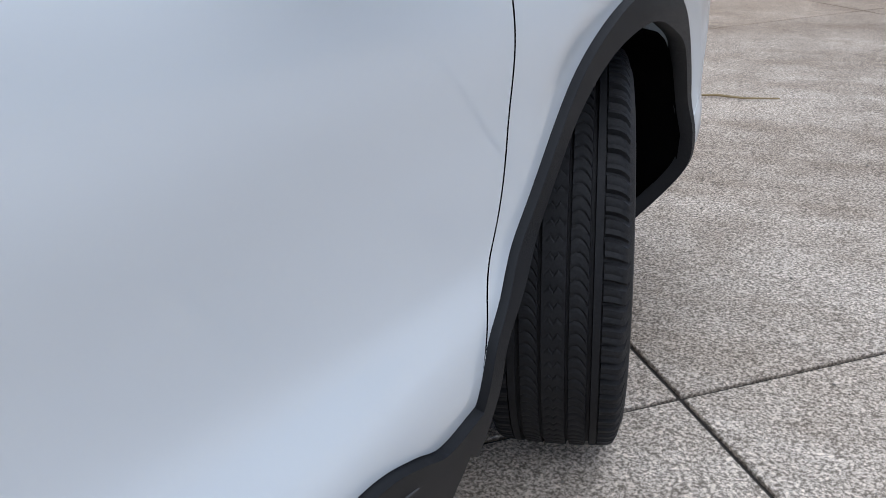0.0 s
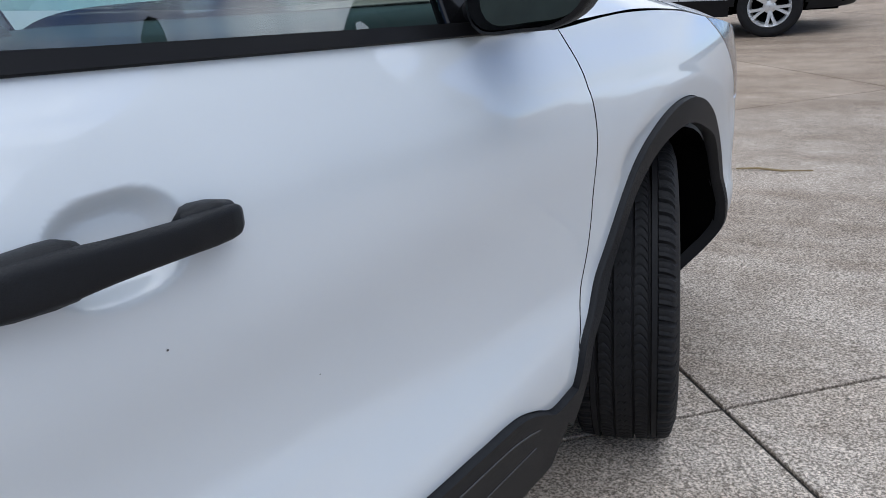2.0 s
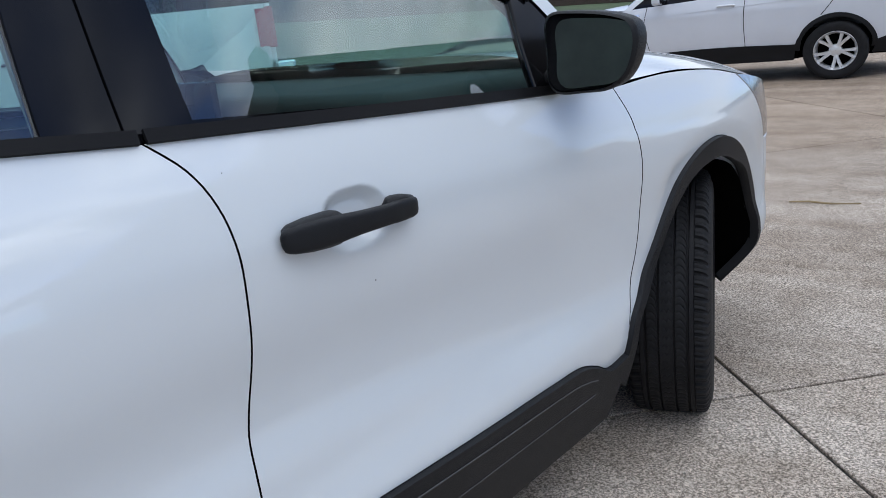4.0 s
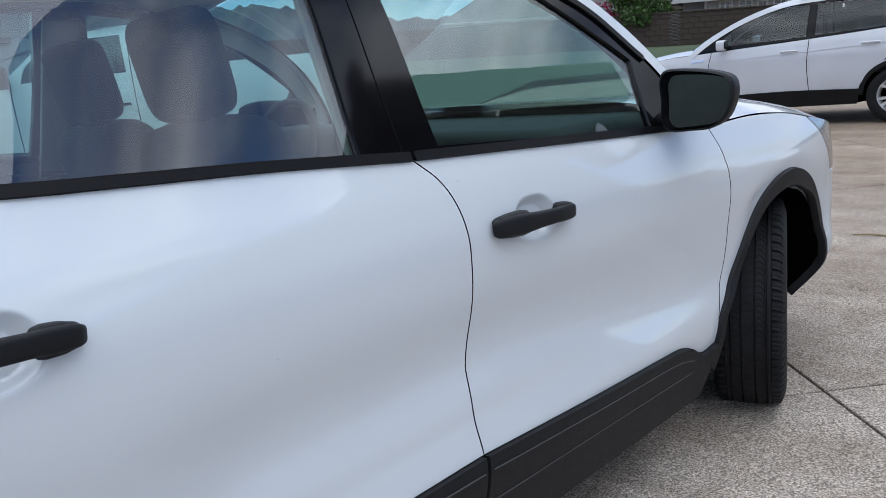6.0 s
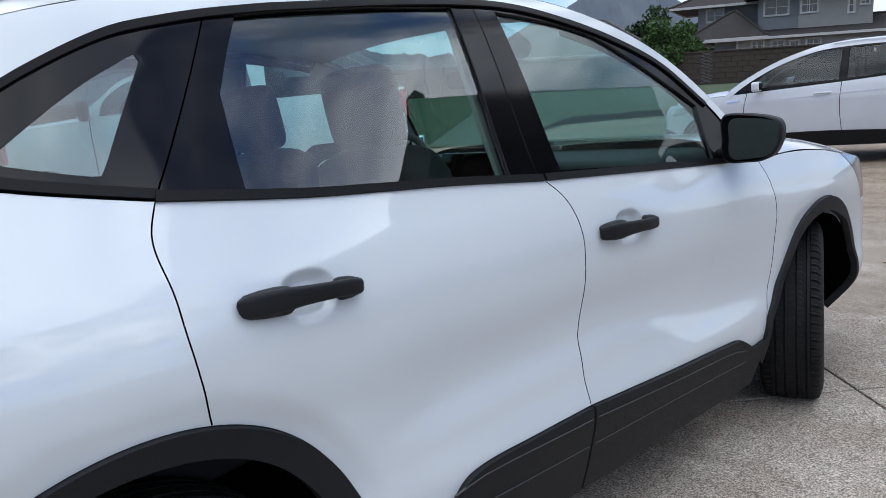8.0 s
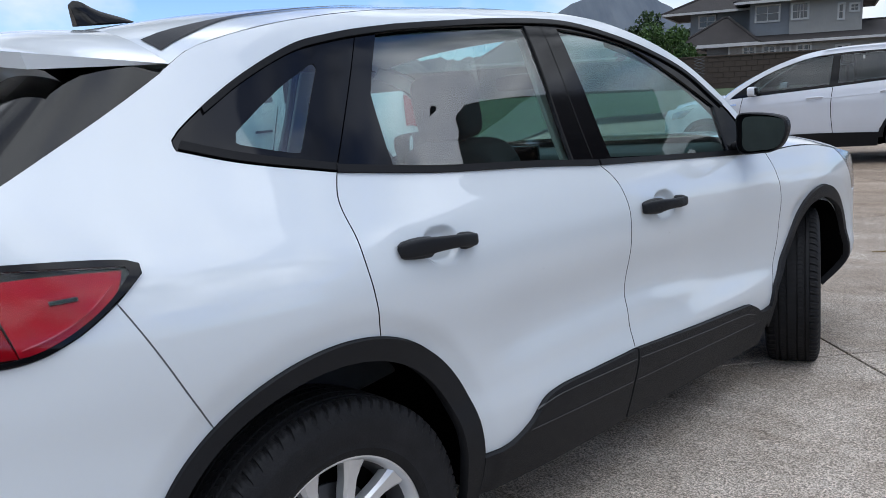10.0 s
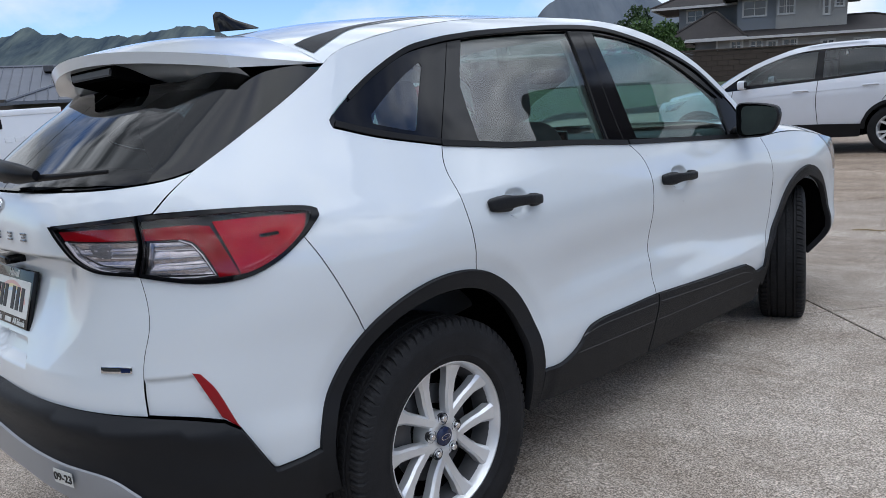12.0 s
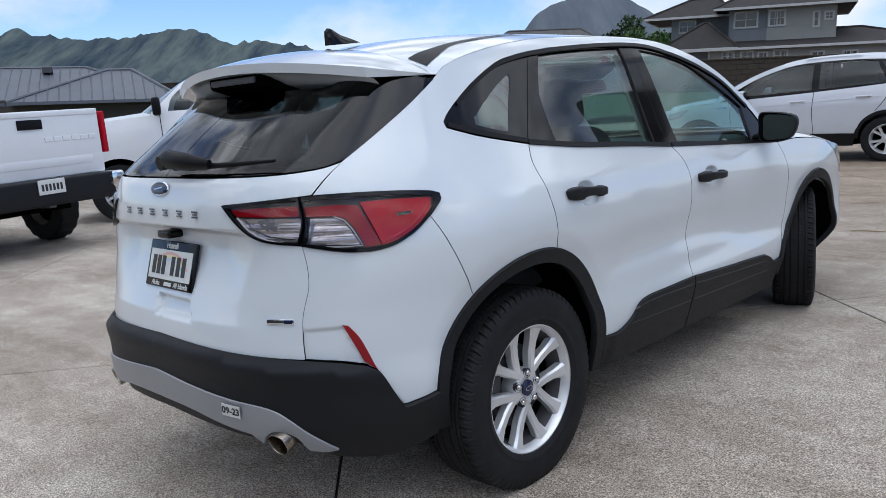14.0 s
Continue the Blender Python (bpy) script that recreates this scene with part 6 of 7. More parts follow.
def parked_suv(m):
    root = thing("suv", m, label="white mid-size SUV with black lower cladding, parked on concrete", category="car")
    sk = Skin(curve([0.15, 0.35, 0.5, 0.7, 0.9, 1.05, 1.2, 1.45, 1.58, 1.64], [0.84, 0.88, 0.91, 0.92, 0.92, 0.89, 0.83, 0.72, 0.65, 0.58]),
              curve([0.2, 0.5, 0.7, 1.0, 1.2, 1.5, 1.64], [-0.80, -0.95, -0.95, -0.90, -0.86, -0.66, -0.48]),
              curve([0.2, 0.5, 0.8, 1.0, 1.1], [3.40, 3.55, 3.54, 3.42, 3.2]), 0.4, 2.5, 4.0, 2.6)
    ur, uf = sk.ur, sk.uf
    roof_z = curve([-0.75, -0.5, -0.2, 0.3, 0.9, 1.3, 1.7, 2.0, 2.25, 2.42], [1.50, 1.56, 1.60, 1.635, 1.645, 1.615, 1.50, 1.36, 1.20, 1.06])
    belt = [(2.42, 1.05), (1.9, 1.075), (1.0, 1.12), (0.2, 1.17), (-0.4, 1.215), (-0.80, 1.235)]
    edge = [(u, float(roof_z(u))) for u in (-0.72, -0.4, 0.0, 0.4, 0.9, 1.3, 1.7, 2.0, 2.25, 2.42)]
    arch_r, arch_f = arch(0.0, 0.36, 0.43, 168, 12, 20), arch(2.69, 0.36, 0.43, 168, 14, 20)
    wins = [outline([(1.02, 1.155), (1.0, 1.56)], [(1.0, 1.56), (1.3, 1.56), (1.66, 1.46), (1.98, 1.28), (2.12, 1.12)], [(2.12, 1.12), (1.02, 1.155)]),
            outline([(0.92, 1.165), (0.91, 1.565)], [(0.91, 1.565), (0.30, 1.555), (0.08, 1.53)], [(0.08, 1.53), (-0.02, 1.20)], [(-0.02, 1.20), (0.92, 1.165)]),
            outline([(-0.10, 1.215), (0.0, 1.52)], [(0.0, 1.52), (-0.25, 1.49), (-0.50, 1.35), (-0.56, 1.25)], [(-0.56, 1.25), (-0.10, 1.215)])]
    for s in (1, -1):
        one = (s,)
        panel(sk, "body_side", outline([(ur, 0.62), (-0.75, 0.56), (-0.421, 0.449)], arch_r, [(0.421, 0.449), (1.3, 0.42), (2.269, 0.449)], arch_f, [(3.107, 0.464), (3.3, 0.56), (uf, 0.60)], [(uf, 0.60), (uf, 0.93)], [(uf, 0.93), (3.2, 0.97), (2.8, 1.03), (2.42, 1.05)], belt, [(-0.80, 1.235), (ur, 1.22)], [(ur, 1.22), (ur, 0.62)]), PAINT_FAR, root, step=0.06, sides=one, label="white painted body side")
        panel(sk, "window_frame", outline(belt[::-1], [(2.42, 1.05), edge[-1]], edge[::-1], [edge[0], belt[-1]]), GLOSSBLACK, root, holes=wins, step=0.06, sides=one, label="gloss black window surround")
        strip(sk, "roof_edge", [(u, z - 0.028) for u, z in edge], 0.065, 0.006, PAINT_FAR, root, one)
        for w in wins:
            g = panel(sk, "side_window", w, GLASS_FAR, root, off=-0.006, step=0.1, sides=one, label="dark tinted side window")
            g.visible_shadow = False
        panel(sk, "pillar_cover", outline([(0.93, 1.155), (0.92, 1.57)], [(0.92, 1.57), (0.99, 1.57)], [(0.99, 1.57), (1.01, 1.15)], [(1.01, 1.15), (0.93, 1.155)]), GLOSSBLACK, root, off=0.002, depth=0.004, sides=one)
        panel(sk, "window_border", outline([(-0.10, 1.205), (-0.03, 1.20)], [(-0.03, 1.20), (0.07, 1.54)], [(0.07, 1.54), (0.0, 1.53)], [(0.0, 1.53), (-0.10, 1.205)]), GLOSSBLACK, root, off=0.002, depth=0.004, sides=one)
        panel(sk, "sill_cladding", outline([(0.421, 0.452), (1.3, 0.475), (2.269, 0.452)], [(2.269, 0.452), (2.25, 0.26)], [(2.25, 0.26), (0.44, 0.26)], [(0.44, 0.26), (0.421, 0.452)]), CLAD, root, off=0.008, sides=one, label="black sill cladding")
        for cy in (0.0, 2.69):
            panel(sk, "arch_cladding", arch(cy, 0.36, 0.435, 2, 178, 30) + arch(cy, 0.36, 0.385, 178, 2, 30), CLAD, root, off=0.010, depth=0.03, sides=one)
        panel(sk, "rear_bumper", outline([(ur, 0.60), (-0.75, 0.54), (-0.43, 0.45)], [(-0.43, 0.45), (-0.42, 0.30)], [(-0.42, 0.30), (-0.8, 0.30), (ur, 0.32)], [(ur, 0.32), (ur, 0.60)]), CLAD, root, off=0.010, sides=one, label="black lower bumper")
        panel(sk, "bumper_reflector", outline([(-0.78, 0.52), (-0.66, 0.50)], [(-0.66, 0.50), (-0.66, 0.45)], [(-0.66, 0.45), (-0.78, 0.46)], [(-0.78, 0.46), (-0.78, 0.52)]), RED_DEEP, root, off=0.014, depth=0.006, sides=one)
        panel(sk, "front_bumper", outline([(3.11, 0.45), (3.3, 0.55), (uf, 0.58)], [(uf, 0.58), (uf, 0.25)], [(uf, 0.25), (3.12, 0.28)], [(3.12, 0.28), (3.11, 0.45)]), CLAD, root, off=0.006, sides=one)
        panel(sk, "tail_lamp", outline([(-0.52, 1.10), (-0.90, 1.17)], [(-0.90, 1.17), (-1.0, 1.0)], [(-1.0, 1.0), (-0.75, 0.98)], [(-0.75, 0.98), (-0.52, 1.10)]), RED, root, off=0.004, sides=one)
        panel(sk, "head_lamp", outline([(2.9, 0.97), (3.3, 0.90)], [(3.3, 0.90), (3.3, 0.80)], [(3.3, 0.80), (3.05, 0.82)], [(3.05, 0.82), (2.9, 0.97)]), CLEARLENS, root, off=0.004, sides=one)
        for line in ([(0.98, 1.12), (1.0, 0.8), (0.98, 0.47)], [(2.16, 1.06), (2.20, 0.8), (2.14, 0.50)], [(-0.03, 1.18), (0.0, 1.0), (0.16, 0.78)]):
            strip(sk, "door_gap", line, 0.008, 0.0015, DARK, root, one)
        strip(sk, "body_crease", [(2.2, 0.93), (1.2, 0.965), (0.2, 1.0), (-0.5, 1.03)], 0.012, 0.004, PAINT_FAR, root, one)
        strip(sk, "vent_badge", [(2.25, 0.97), (2.42, 0.955)], 0.03, 0.006, STEEL, root, one)
        for u, z in ((1.20, 0.985), (0.30, 1.01)):
            p = [sk.lift(np.array([u + d]), np.array([z]), o)[0][0] for d, o in ((-0.10, 0.01), (-0.07, 0.03), (0.07, 0.03), (0.10, 0.01))]
            tube("door_handle", [(q[0] * s, q[1], q[2]) for q in p], 0.014, PAINT_FAR, root, "white door handle", 8)
        bm = bmesh.new()
        rounded(bm, (0.20, 0.11, 0.14), (s * 1.0, 2.0, 1.15), (0, 0, 0), seg=5)
        part("door_mirror", bm, PAINT_FAR, root, "white door mirror", True)
        bm = bmesh.new()
        rounded(bm, (0.16, 0.02, 0.11), (s * 1.0, 1.945, 1.15), (0, 0, 0), seg=4)
        part("mirror_face", bm, GLOSSBLACK, root, "", True)
        simple_wheel(root, pose(s * 0.80, 0.0, 0.345, 30, 0, 0), s)
        simple_wheel(root, pose(s * 0.80, 2.69, 0.345, 10, 0, 0), s)
    cabin_lofts(sk, root, roof_z, -0.72, 1.45, 2.40, 0.04, PAINT_FAR)
    loft("hood", 14, 15, lambda a, b: (lambda e, u: (b * e[0], e[1] + 0.12 * a * (1 - b * b), e[2] + 0.06 * (1 - abs(b) ** 4)))(sk.at(2.42 + 0.85 * a, 1.055 - 0.10 * a * a), 0), PAINT_FAR, root)
    panel(sk, "rear_window", outline([(ur, 1.24), (-0.80, 1.25)], [(-0.80, 1.25), (-0.76, 1.47)], [(-0.76, 1.47), (ur, 1.50)], [(ur, 1.50), (ur, 1.24)]), GLASS_FAR, root, off=-0.004, sides=(1, -1))
    bm = bmesh.new()
    box(bm, (1.0, 4.0, 0.30), (0, 1.3, 0.40))
    box(bm, (1.6, 1.9, 0.26), (0, 1.35, 0.40))
    box(bm, (1.45, 0.30, 0.30), (0, -0.60, 0.50))
    for cy in (0.0, 2.69):
        box(bm, (1.36, 0.98, 0.55), (0, cy, 0.66))
    part("underbody", bm, DARK, root)
    bm = bmesh.new()
    box(bm, (1.5, 2.6, 0.30), (0, 0.9, 0.78))
    for x in (-0.38, 0.38):
        for y, z in ((1.0, 1.15), (0.1, 1.10)):
            box(bm, (0.48, 0.14, 0.5), (x, y, z), bevel=0.04)
            box(bm, (0.26, 0.10, 0.18), (x, y - 0.04, z + 0.36), bevel=0.03)
    part("seat_rows", bm, SEATCLOTH, root)
    bm = bmesh.new()
    box(bm, (0.14, 0.008, 0.05), (-0.70, 0.62, 1.50), bevel=0.003)
    part("window_tag", bm, PLATEWHITE, root)
    return root


def pickup(m, label, cab=(2.2, 4.2), tail=-1.15, axle=3.6, dz=0.0, tyre=0.40, wide=1.0, knobs=0, tall=0.0):
    """A full-size pickup: rear axle at 0, nose towards y."""
    root = thing("pickup_truck", m, label=label, category="pickup truck")
    h = 0.10 + dz
    nose = axle + 0.95
    sk = Skin(curve([0.2, 0.45, 0.7, 1.0, 1.25, 1.45, 1.9, 2.1], [wide - 0.10, wide - 0.04, wide, wide, wide - 0.01, wide - 0.05, wide - 0.22, wide - 0.34]),
              lambda z: np.asarray(z) * 0 + tail, curve([0.3, 0.7, 1.0, 1.3], [nose - 0.05, nose, nose - 0.02, nose - 0.12]), 0.2, axle - 0.6, 14.0, 4.0)
    ur, uf = sk.ur, sk.uf
    c0, c1 = cab
    top, belt = 1.34 + dz + tall, 1.28 + dz + tall
    ra, rz = tyre + 0.07, tyre + 0.02
    a_r, a_f = arch(0, rz, ra, 172, 8, 18), arch(axle, rz, ra, 172, 8, 18)
    low = 0.52 + dz
    roof_h = 1.90 + dz + tall
    roof_z = curve([c0 - 0.08, c0 + 0.05, c0 + 0.7, c0 + 1.2, c1 - 0.15, c1 + 0.2, c1 + 0.45], [roof_h - 0.06, roof_h, roof_h + 0.02, roof_h + 0.01, roof_h - 0.12, roof_h - 0.38, belt + 0.02])
    for s in (1, -1):
        one = (s,)
        panel(sk, "bed_side", outline([(ur, 0.70 + dz), (tail + 0.2 - 0.0, 0.62 + dz), (a_r[0][0], a_r[0][1])], a_r, [a_r[-1], (c0 - 0.05, low)], [(c0 - 0.05, low), (c0 - 0.05, top)], [(c0 - 0.05, top), (ur, top)], [(ur, top), (ur, 0.70 + dz)]), PAINT_TRUCK, root, step=0.08, depth=0.06, sides=one, label="white bed side")
        panel(sk, "cab_side", outline([(c0, low), (a_f[0][0] - 0.04, low - 0.02), a_f[0]], a_f, [a_f[-1], (uf - 0.5, 0.62 + dz), (uf, 0.62 + dz)], [(uf, 0.62 + dz), (uf, 1.14 + dz + tall)], [(uf, 1.14 + dz + tall), (nose - 0.2, 1.20 + dz + tall), (c1 + 0.45, belt)], [(c1 + 0.45, belt), (c0, belt + 0.02)], [(c0, belt + 0.02), (c0, low)]), PAINT_TRUCK, root, step=0.08, sides=one, label="white cab side")
        mid = (c0 + c1) / 2 - 0.15
        wins = [outline([(mid + 0.12, belt + 0.05), (mid + 0.14, roof_h - 0.09)], [(mid + 0.14, roof_h - 0.09), (c1 - 0.25, roof_h - 0.15), (c1 + 0.12, belt + 0.24), (c1 + 0.20, belt + 0.04)], [(c1 + 0.20, belt + 0.04), (mid + 0.12, belt + 0.05)]),
                outline([(c0 + 0.16, belt + 0.06), (c0 + 0.22, roof_h - 0.10)], [(c0 + 0.22, roof_h - 0.10), (mid + 0.02, roof_h - 0.09)], [(mid + 0.02, roof_h - 0.09), (mid, belt + 0.05)], [(mid, belt + 0.05), (c0 + 0.16, belt + 0.06)])]
        edge = [(u, float(roof_z(u))) for u in (c0 - 0.02, c0 + 0.3, c0 + 0.9, c1 - 0.15, c1 + 0.2, c1 + 0.45)]
        panel(sk, "cab_frame", outline([(c0, belt + 0.02), (c1 + 0.45, belt)], [(c1 + 0.45, belt), edge[-1]], edge[::-1], [edge[0], (c0, belt + 0.02)]), PAINT_TRUCK, root, holes=wins, step=0.08, sides=one)
        for w in wins:
            g = panel(sk, "side_window", w, GLASS_FAR, root, off=-0.008, step=0.12, sides=one, label="dark side window")
            g.visible_shadow = False
        for line in ([(mid + 0.06, roof_h - 0.06), (mid + 0.06, belt), (mid + 0.04, low + 0.02)], [(c1 + 0.32, belt), (c1 + 0.30, low + 0.02)], [(c0 + 0.10, belt), (c0 + 0.30, low + 0.1)]):
            strip(sk, "door_gap", line, 0.010, 0.002, DARK, root, one)
        for u in (mid + 0.24, c0 + 0.34):
            p = [sk.lift(np.array([u + d]), np.array([1.10 + dz]), o)[0][0] for d, o in ((-0.11, 0.005), (-0.08, 0.03), (0.08, 0.03), (0.11, 0.005))]
            tube("door_handle", [(q[0] * s, q[1], q[2]) for q in p], 0.018, TRIM, root, "black door handle", 8)
        strip(sk, "door_lettering_bar", [(c1 - 0.25, 0.80 + dz), (c1 + 0.22, 0.80 + dz)], 0.05, 0.003, CHAR, root, one)
        bm = bmesh.new()
        rounded(bm, (0.22, 0.12, 0.27), (s * (wide + 0.13), c1 + 0.34, belt + 0.12), (0, 0, 0), seg=5)
        box(bm, (0.14, 0.05, 0.05), (s * (wide - 0.02), c1 + 0.33, belt + 0.03), bevel=0.01)
        part("door_mirror", bm, TRIM, root, "black door mirror", True)
        bm = bmesh.new()
        box(bm, (0.06, 0.10, 0.50), (s * (wide - 0.045), tail - 0.005, top - 0.29), bevel=0.02, segs=3)
        box(bm, (0.02, 0.16, 0.46), (s * (wide + 0.004), tail + 0.09, top - 0.29), bevel=0.008)
        part("tail_lamp", bm, RED, root, "tall red tail lamp", True)
        panel(sk, "head_lamp", outline([(nose - 0.45, 1.10 + dz), (uf - 0.7, 1.10 + dz)], [(uf - 0.7, 1.10 + dz), (uf - 0.7, 0.88 + dz)], [(uf - 0.7, 0.88 + dz), (nose - 0.3, 0.90 + dz)], [(nose - 0.3, 0.90 + dz), (nose - 0.45, 1.10 + dz)]), CLEARLENS, root, off=0.004, sides=one)
        for cy in (0.0, axle):
            simple_wheel(root, pose(s * (wide - 0.16), cy, tyre, 20, 0, 0), s, r=tyre, rim_r=0.25, wide=0.14, spokes=6, mat=ALLOY, knobs=knobs)
    cabin_lofts(sk, root, roof_z, c0 - 0.02, c1 - 0.15, c1 + 0.43, 0.03, PAINT_TRUCK)
    loft("hood", 12, 13, lambda a, b: (lambda e: (b * e[0], e[1], e[2] + 0.07 * (1 - abs(b) ** 4)))(sk.at(c1 + 0.44 + (nose - 0.25 - c1 - 0.44) * a, belt - 0.005 - 0.09 * a)), PAINT_TRUCK, root)
    # tailgate across the back
    bm = bmesh.new()
    box(bm, (2 * wide - 0.20, 0.07, 0.60 + 0.8 * tall), (0, tail + 0.0, top - 0.30 - 0.4 * tall), bevel=0.015, segs=3)
    box(bm, (2 * wide - 0.24, 0.03, 0.06), (0, tail - 0.030, top - 0.04), bevel=0.012)
    box(bm, (2 * wide - 0.50, 0.02, 0.10), (0, tail - 0.030, top - 0.47 - 0.6 * tall), bevel=0.010)
    gate = part("tailgate", bm, PAINT_TRUCK, root, "white tailgate with pressed panel", True)
    bm = bmesh.new()
    box(bm, (0.30, 0.03, 0.11), (0, tail - 0.040, top - 0.15), bevel=0.012)
    part("tailgate_handle", bm, TRIM, gate, "black tailgate handle", True)
    for k in range(6):
        bm = bmesh.new()
        box(bm, (0.085, 0.012, 0.055), (0.20 + 0.115 * k, tail - 0.036, top - 0.33), bevel=0.006)
        part("pressed_letter_bar", bm, PAINT_TRUCK, gate)
    bm = bmesh.new()
    box(bm, (2 * wide - 0.30, 0.22, 0.30), (0, tail - 0.14, 0.63 + dz), bevel=0.03, segs=3)
    bumper = part("rear_bumper", bm, CLAD, root, "black step bumper", True)
    for s in (1, -1):
        bm = bmesh.new()
        box(bm, (0.26, 0.26, 0.20), (s * (wide - 0.13), tail - 0.12, 0.68 + dz), bevel=0.035, segs=3)
        part("bumper_end", bm, STEEL, bumper, "chrome bumper end", True)
    bm = bmesh.new()
    box(bm, (0.33, 0.012, 0.165), (0, tail - 0.262, 0.70 + dz), bevel=0.003)
    pl = part("licence_plate", bm, PLATEWHITE, bumper, "white licence plate with dark bars")
    for k in range(6):
        bm = bmesh.new()
        box(bm, (0.026, 0.004, 0.075), (-0.115 + 0.046 * k, tail - 0.270, 0.695 + dz))
        part("plate_bar", bm, CHAR, pl)
    bm = bmesh.new()
    box(bm, (0.09, 0.25, 0.09), (0, tail - 0.10, 0.50 + dz), bevel=0.01)
    box(bm, (0.30, 0.04, 0.06), (0, tail - 0.05, 0.52 + dz), bevel=0.01)
    part("tow_hitch", bm, IRON, bumper, "", True)
    bm = bmesh.new()
    box(bm, (2 * wide - 0.16, c0 - tail - 0.12, 0.05), (0, (c0 + tail) / 2, 0.80 + dz))
    part("bed_floor", bm, DARK, root)
    bm = bmesh.new()
    box(bm, (2 * wide - 0.16, 0.05, 0.62), (0, c0 - 0.03, 1.02 + dz))
    box(bm, (1.1, nose - tail - 0.5, 0.25), (0, (nose + tail) / 2, 0.50 + dz))
    for cy in (0.0, axle):
        box(bm, (2 * wide - 0.64, 1.15, 0.80), (0, cy, 0.80 + dz))
    part("underbody", bm, DARK, root)
    bm = bmesh.new()
    box(bm, (2 * wide - 0.3, c1 - c0 + 0.2, 0.30), (0, (c0 + c1) / 2 + 0.1, 0.85 + dz))
    for x in (-0.45, 0.45):
        box(bm, (0.55, 0.16, 0.62), (x, (c0 + c1) / 2 + 0.15, 1.22 + dz), bevel=0.05)
        box(bm, (0.28, 0.12, 0.20), (x, (c0 + c1) / 2 + 0.08, 1.62 + dz), bevel=0.04)
    part("cab_bench", bm, SEATCLOTH, root)
    gl = loft("rear_cab_window", 3, 3, lambda a, b: (b * (wide - 0.30 - 0.06 * a), c0 - 0.005 + 0.03 * a, belt + 0.06 + (roof_h - belt - 0.14) * a), GLASS_FAR, root)
    gl.visible_shadow = False
    bm = bmesh.new()
    box(bm, (0.9, 0.08, 0.36), (0, nose - 0.05, 0.90 + dz), bevel=0.03)
    part("grille", bm, TRIM, root, "", True)
    return root


parked_suv(LOT @ pose(-0.95, 11.55, 0, 0, 0, 100) @ Matrix.Diagonal((1, 1, 0.95, 1)))
pickup(LOT @ pose(-8.18, 0.88, 0, 0, 0, 104), "white lifted pickup truck with black step bumper", dz=0.09, tall=0.21, tyre=0.46, knobs=72)
pickup(LOT @ pose(-7.95, 6.69, 0, 0, 0, 150), "white crew cab pickup truck seen side on", cab=(0.75, 2.75), axle=3.75, tail=-1.15, dz=0.08, tall=0.16, tyre=0.42)

# ---- lawn, wall, houses, trees, hills ----
EYE_END = Vector((2.505, -2.136, 0.0))


def bearing(r, h):
    """A frame r metres off at the heading h (degrees left of ahead): x right, y away, z up."""
    a = radians(h)
    return Matrix.Translation(EYE_END + Vector((-math.sin(a), math.cos(a), 0)) * r) @ Matrix.Rotation(a, 4, "Z")


def leafy(name, c1, c2, rough=0.6):
    mat = bpy.data.materials.new(name)
    mat.use_nodes = True
    tree = mat.node_tree
    bsdf = tree.nodes["Principled BSDF"]
    bsdf.inputs["Roughness"].default_value = rough
    bsdf.inputs["Specular IOR Level"].default_value = 0.25
    geo = tree.nodes.new("ShaderNodeNewGeometry")
    ramp = tree.nodes.new("ShaderNodeValToRGB")
    ramp.color_ramp.elements[0].color, ramp.color_ramp.elements[1].color = (*c1, 1), (*c2, 1)
    tree.links.new(geo.outputs["Random Per Island"], ramp.inputs[0])
    tree.links.new(ramp.outputs[0], bsdf.inputs["Base Color"])
    return mat


LEAF = leafy("green_leaves", (0.025, 0.055, 0.015), (0.085, 0.15, 0.04))
LEAF_DARK = leafy("dark_leaves", (0.018, 0.038, 0.014), (0.05, 0.085, 0.03))
FLOWER = leafy("magenta_flowers", (0.16, 0.01, 0.04), (0.32, 0.02, 0.09))
BARK = material("bark", (0.10, 0.075, 0.055), rough=0.9, spread=0.4, scale=6.0, bump=0.5, bump_scale=30)
GRASS = material("lawn", (0.055, 0.092, 0.030), rough=0.9, spread=0.45, scale=0.5, fine=0.6, fine_scale=9.0, bump=0.4, bump_scale=12)
SIDING = material("grey_siding", (0.31, 0.305, 0.29), rough=0.8, spread=0.10, scale=1.5, bump=0.1, bump_scale=40)
SIDING_BLUE = material("blue_grey_siding", (0.19, 0.205, 0.225), rough=0.8, spread=0.10, scale=1.5)
WOODWHITE = material("white_trim", (0.46, 0.46, 0.45), rough=0.6, spread=0.08, scale=4.0)
SHINGLE = material("brown_shingles", (0.036, 0.030, 0.028), rough=0.9, spread=0.35, scale=1.3, fine=0.5, fine_scale=14.0, bump=0.3, bump_scale=20)
SHINGLE_GREY = material("grey_shingles", (0.13, 0.125, 0.12), rough=0.9, spread=0.3, scale=1.5, fine=0.5, fine_scale=14.0)
METALROOF = material("grey_metal_roof", (0.125, 0.135, 0.158), rough=0.45, metal=0.2, spread=0.15, scale=0.8)
BROWNWALL = material("dark_brown_wall", (0.075, 0.06, 0.05), rough=0.85, spread=0.2, scale=1.2)
PANE_DARK = material("dark_pane", (0.03, 0.04, 0.05), rough=0.05, specular=0.6)


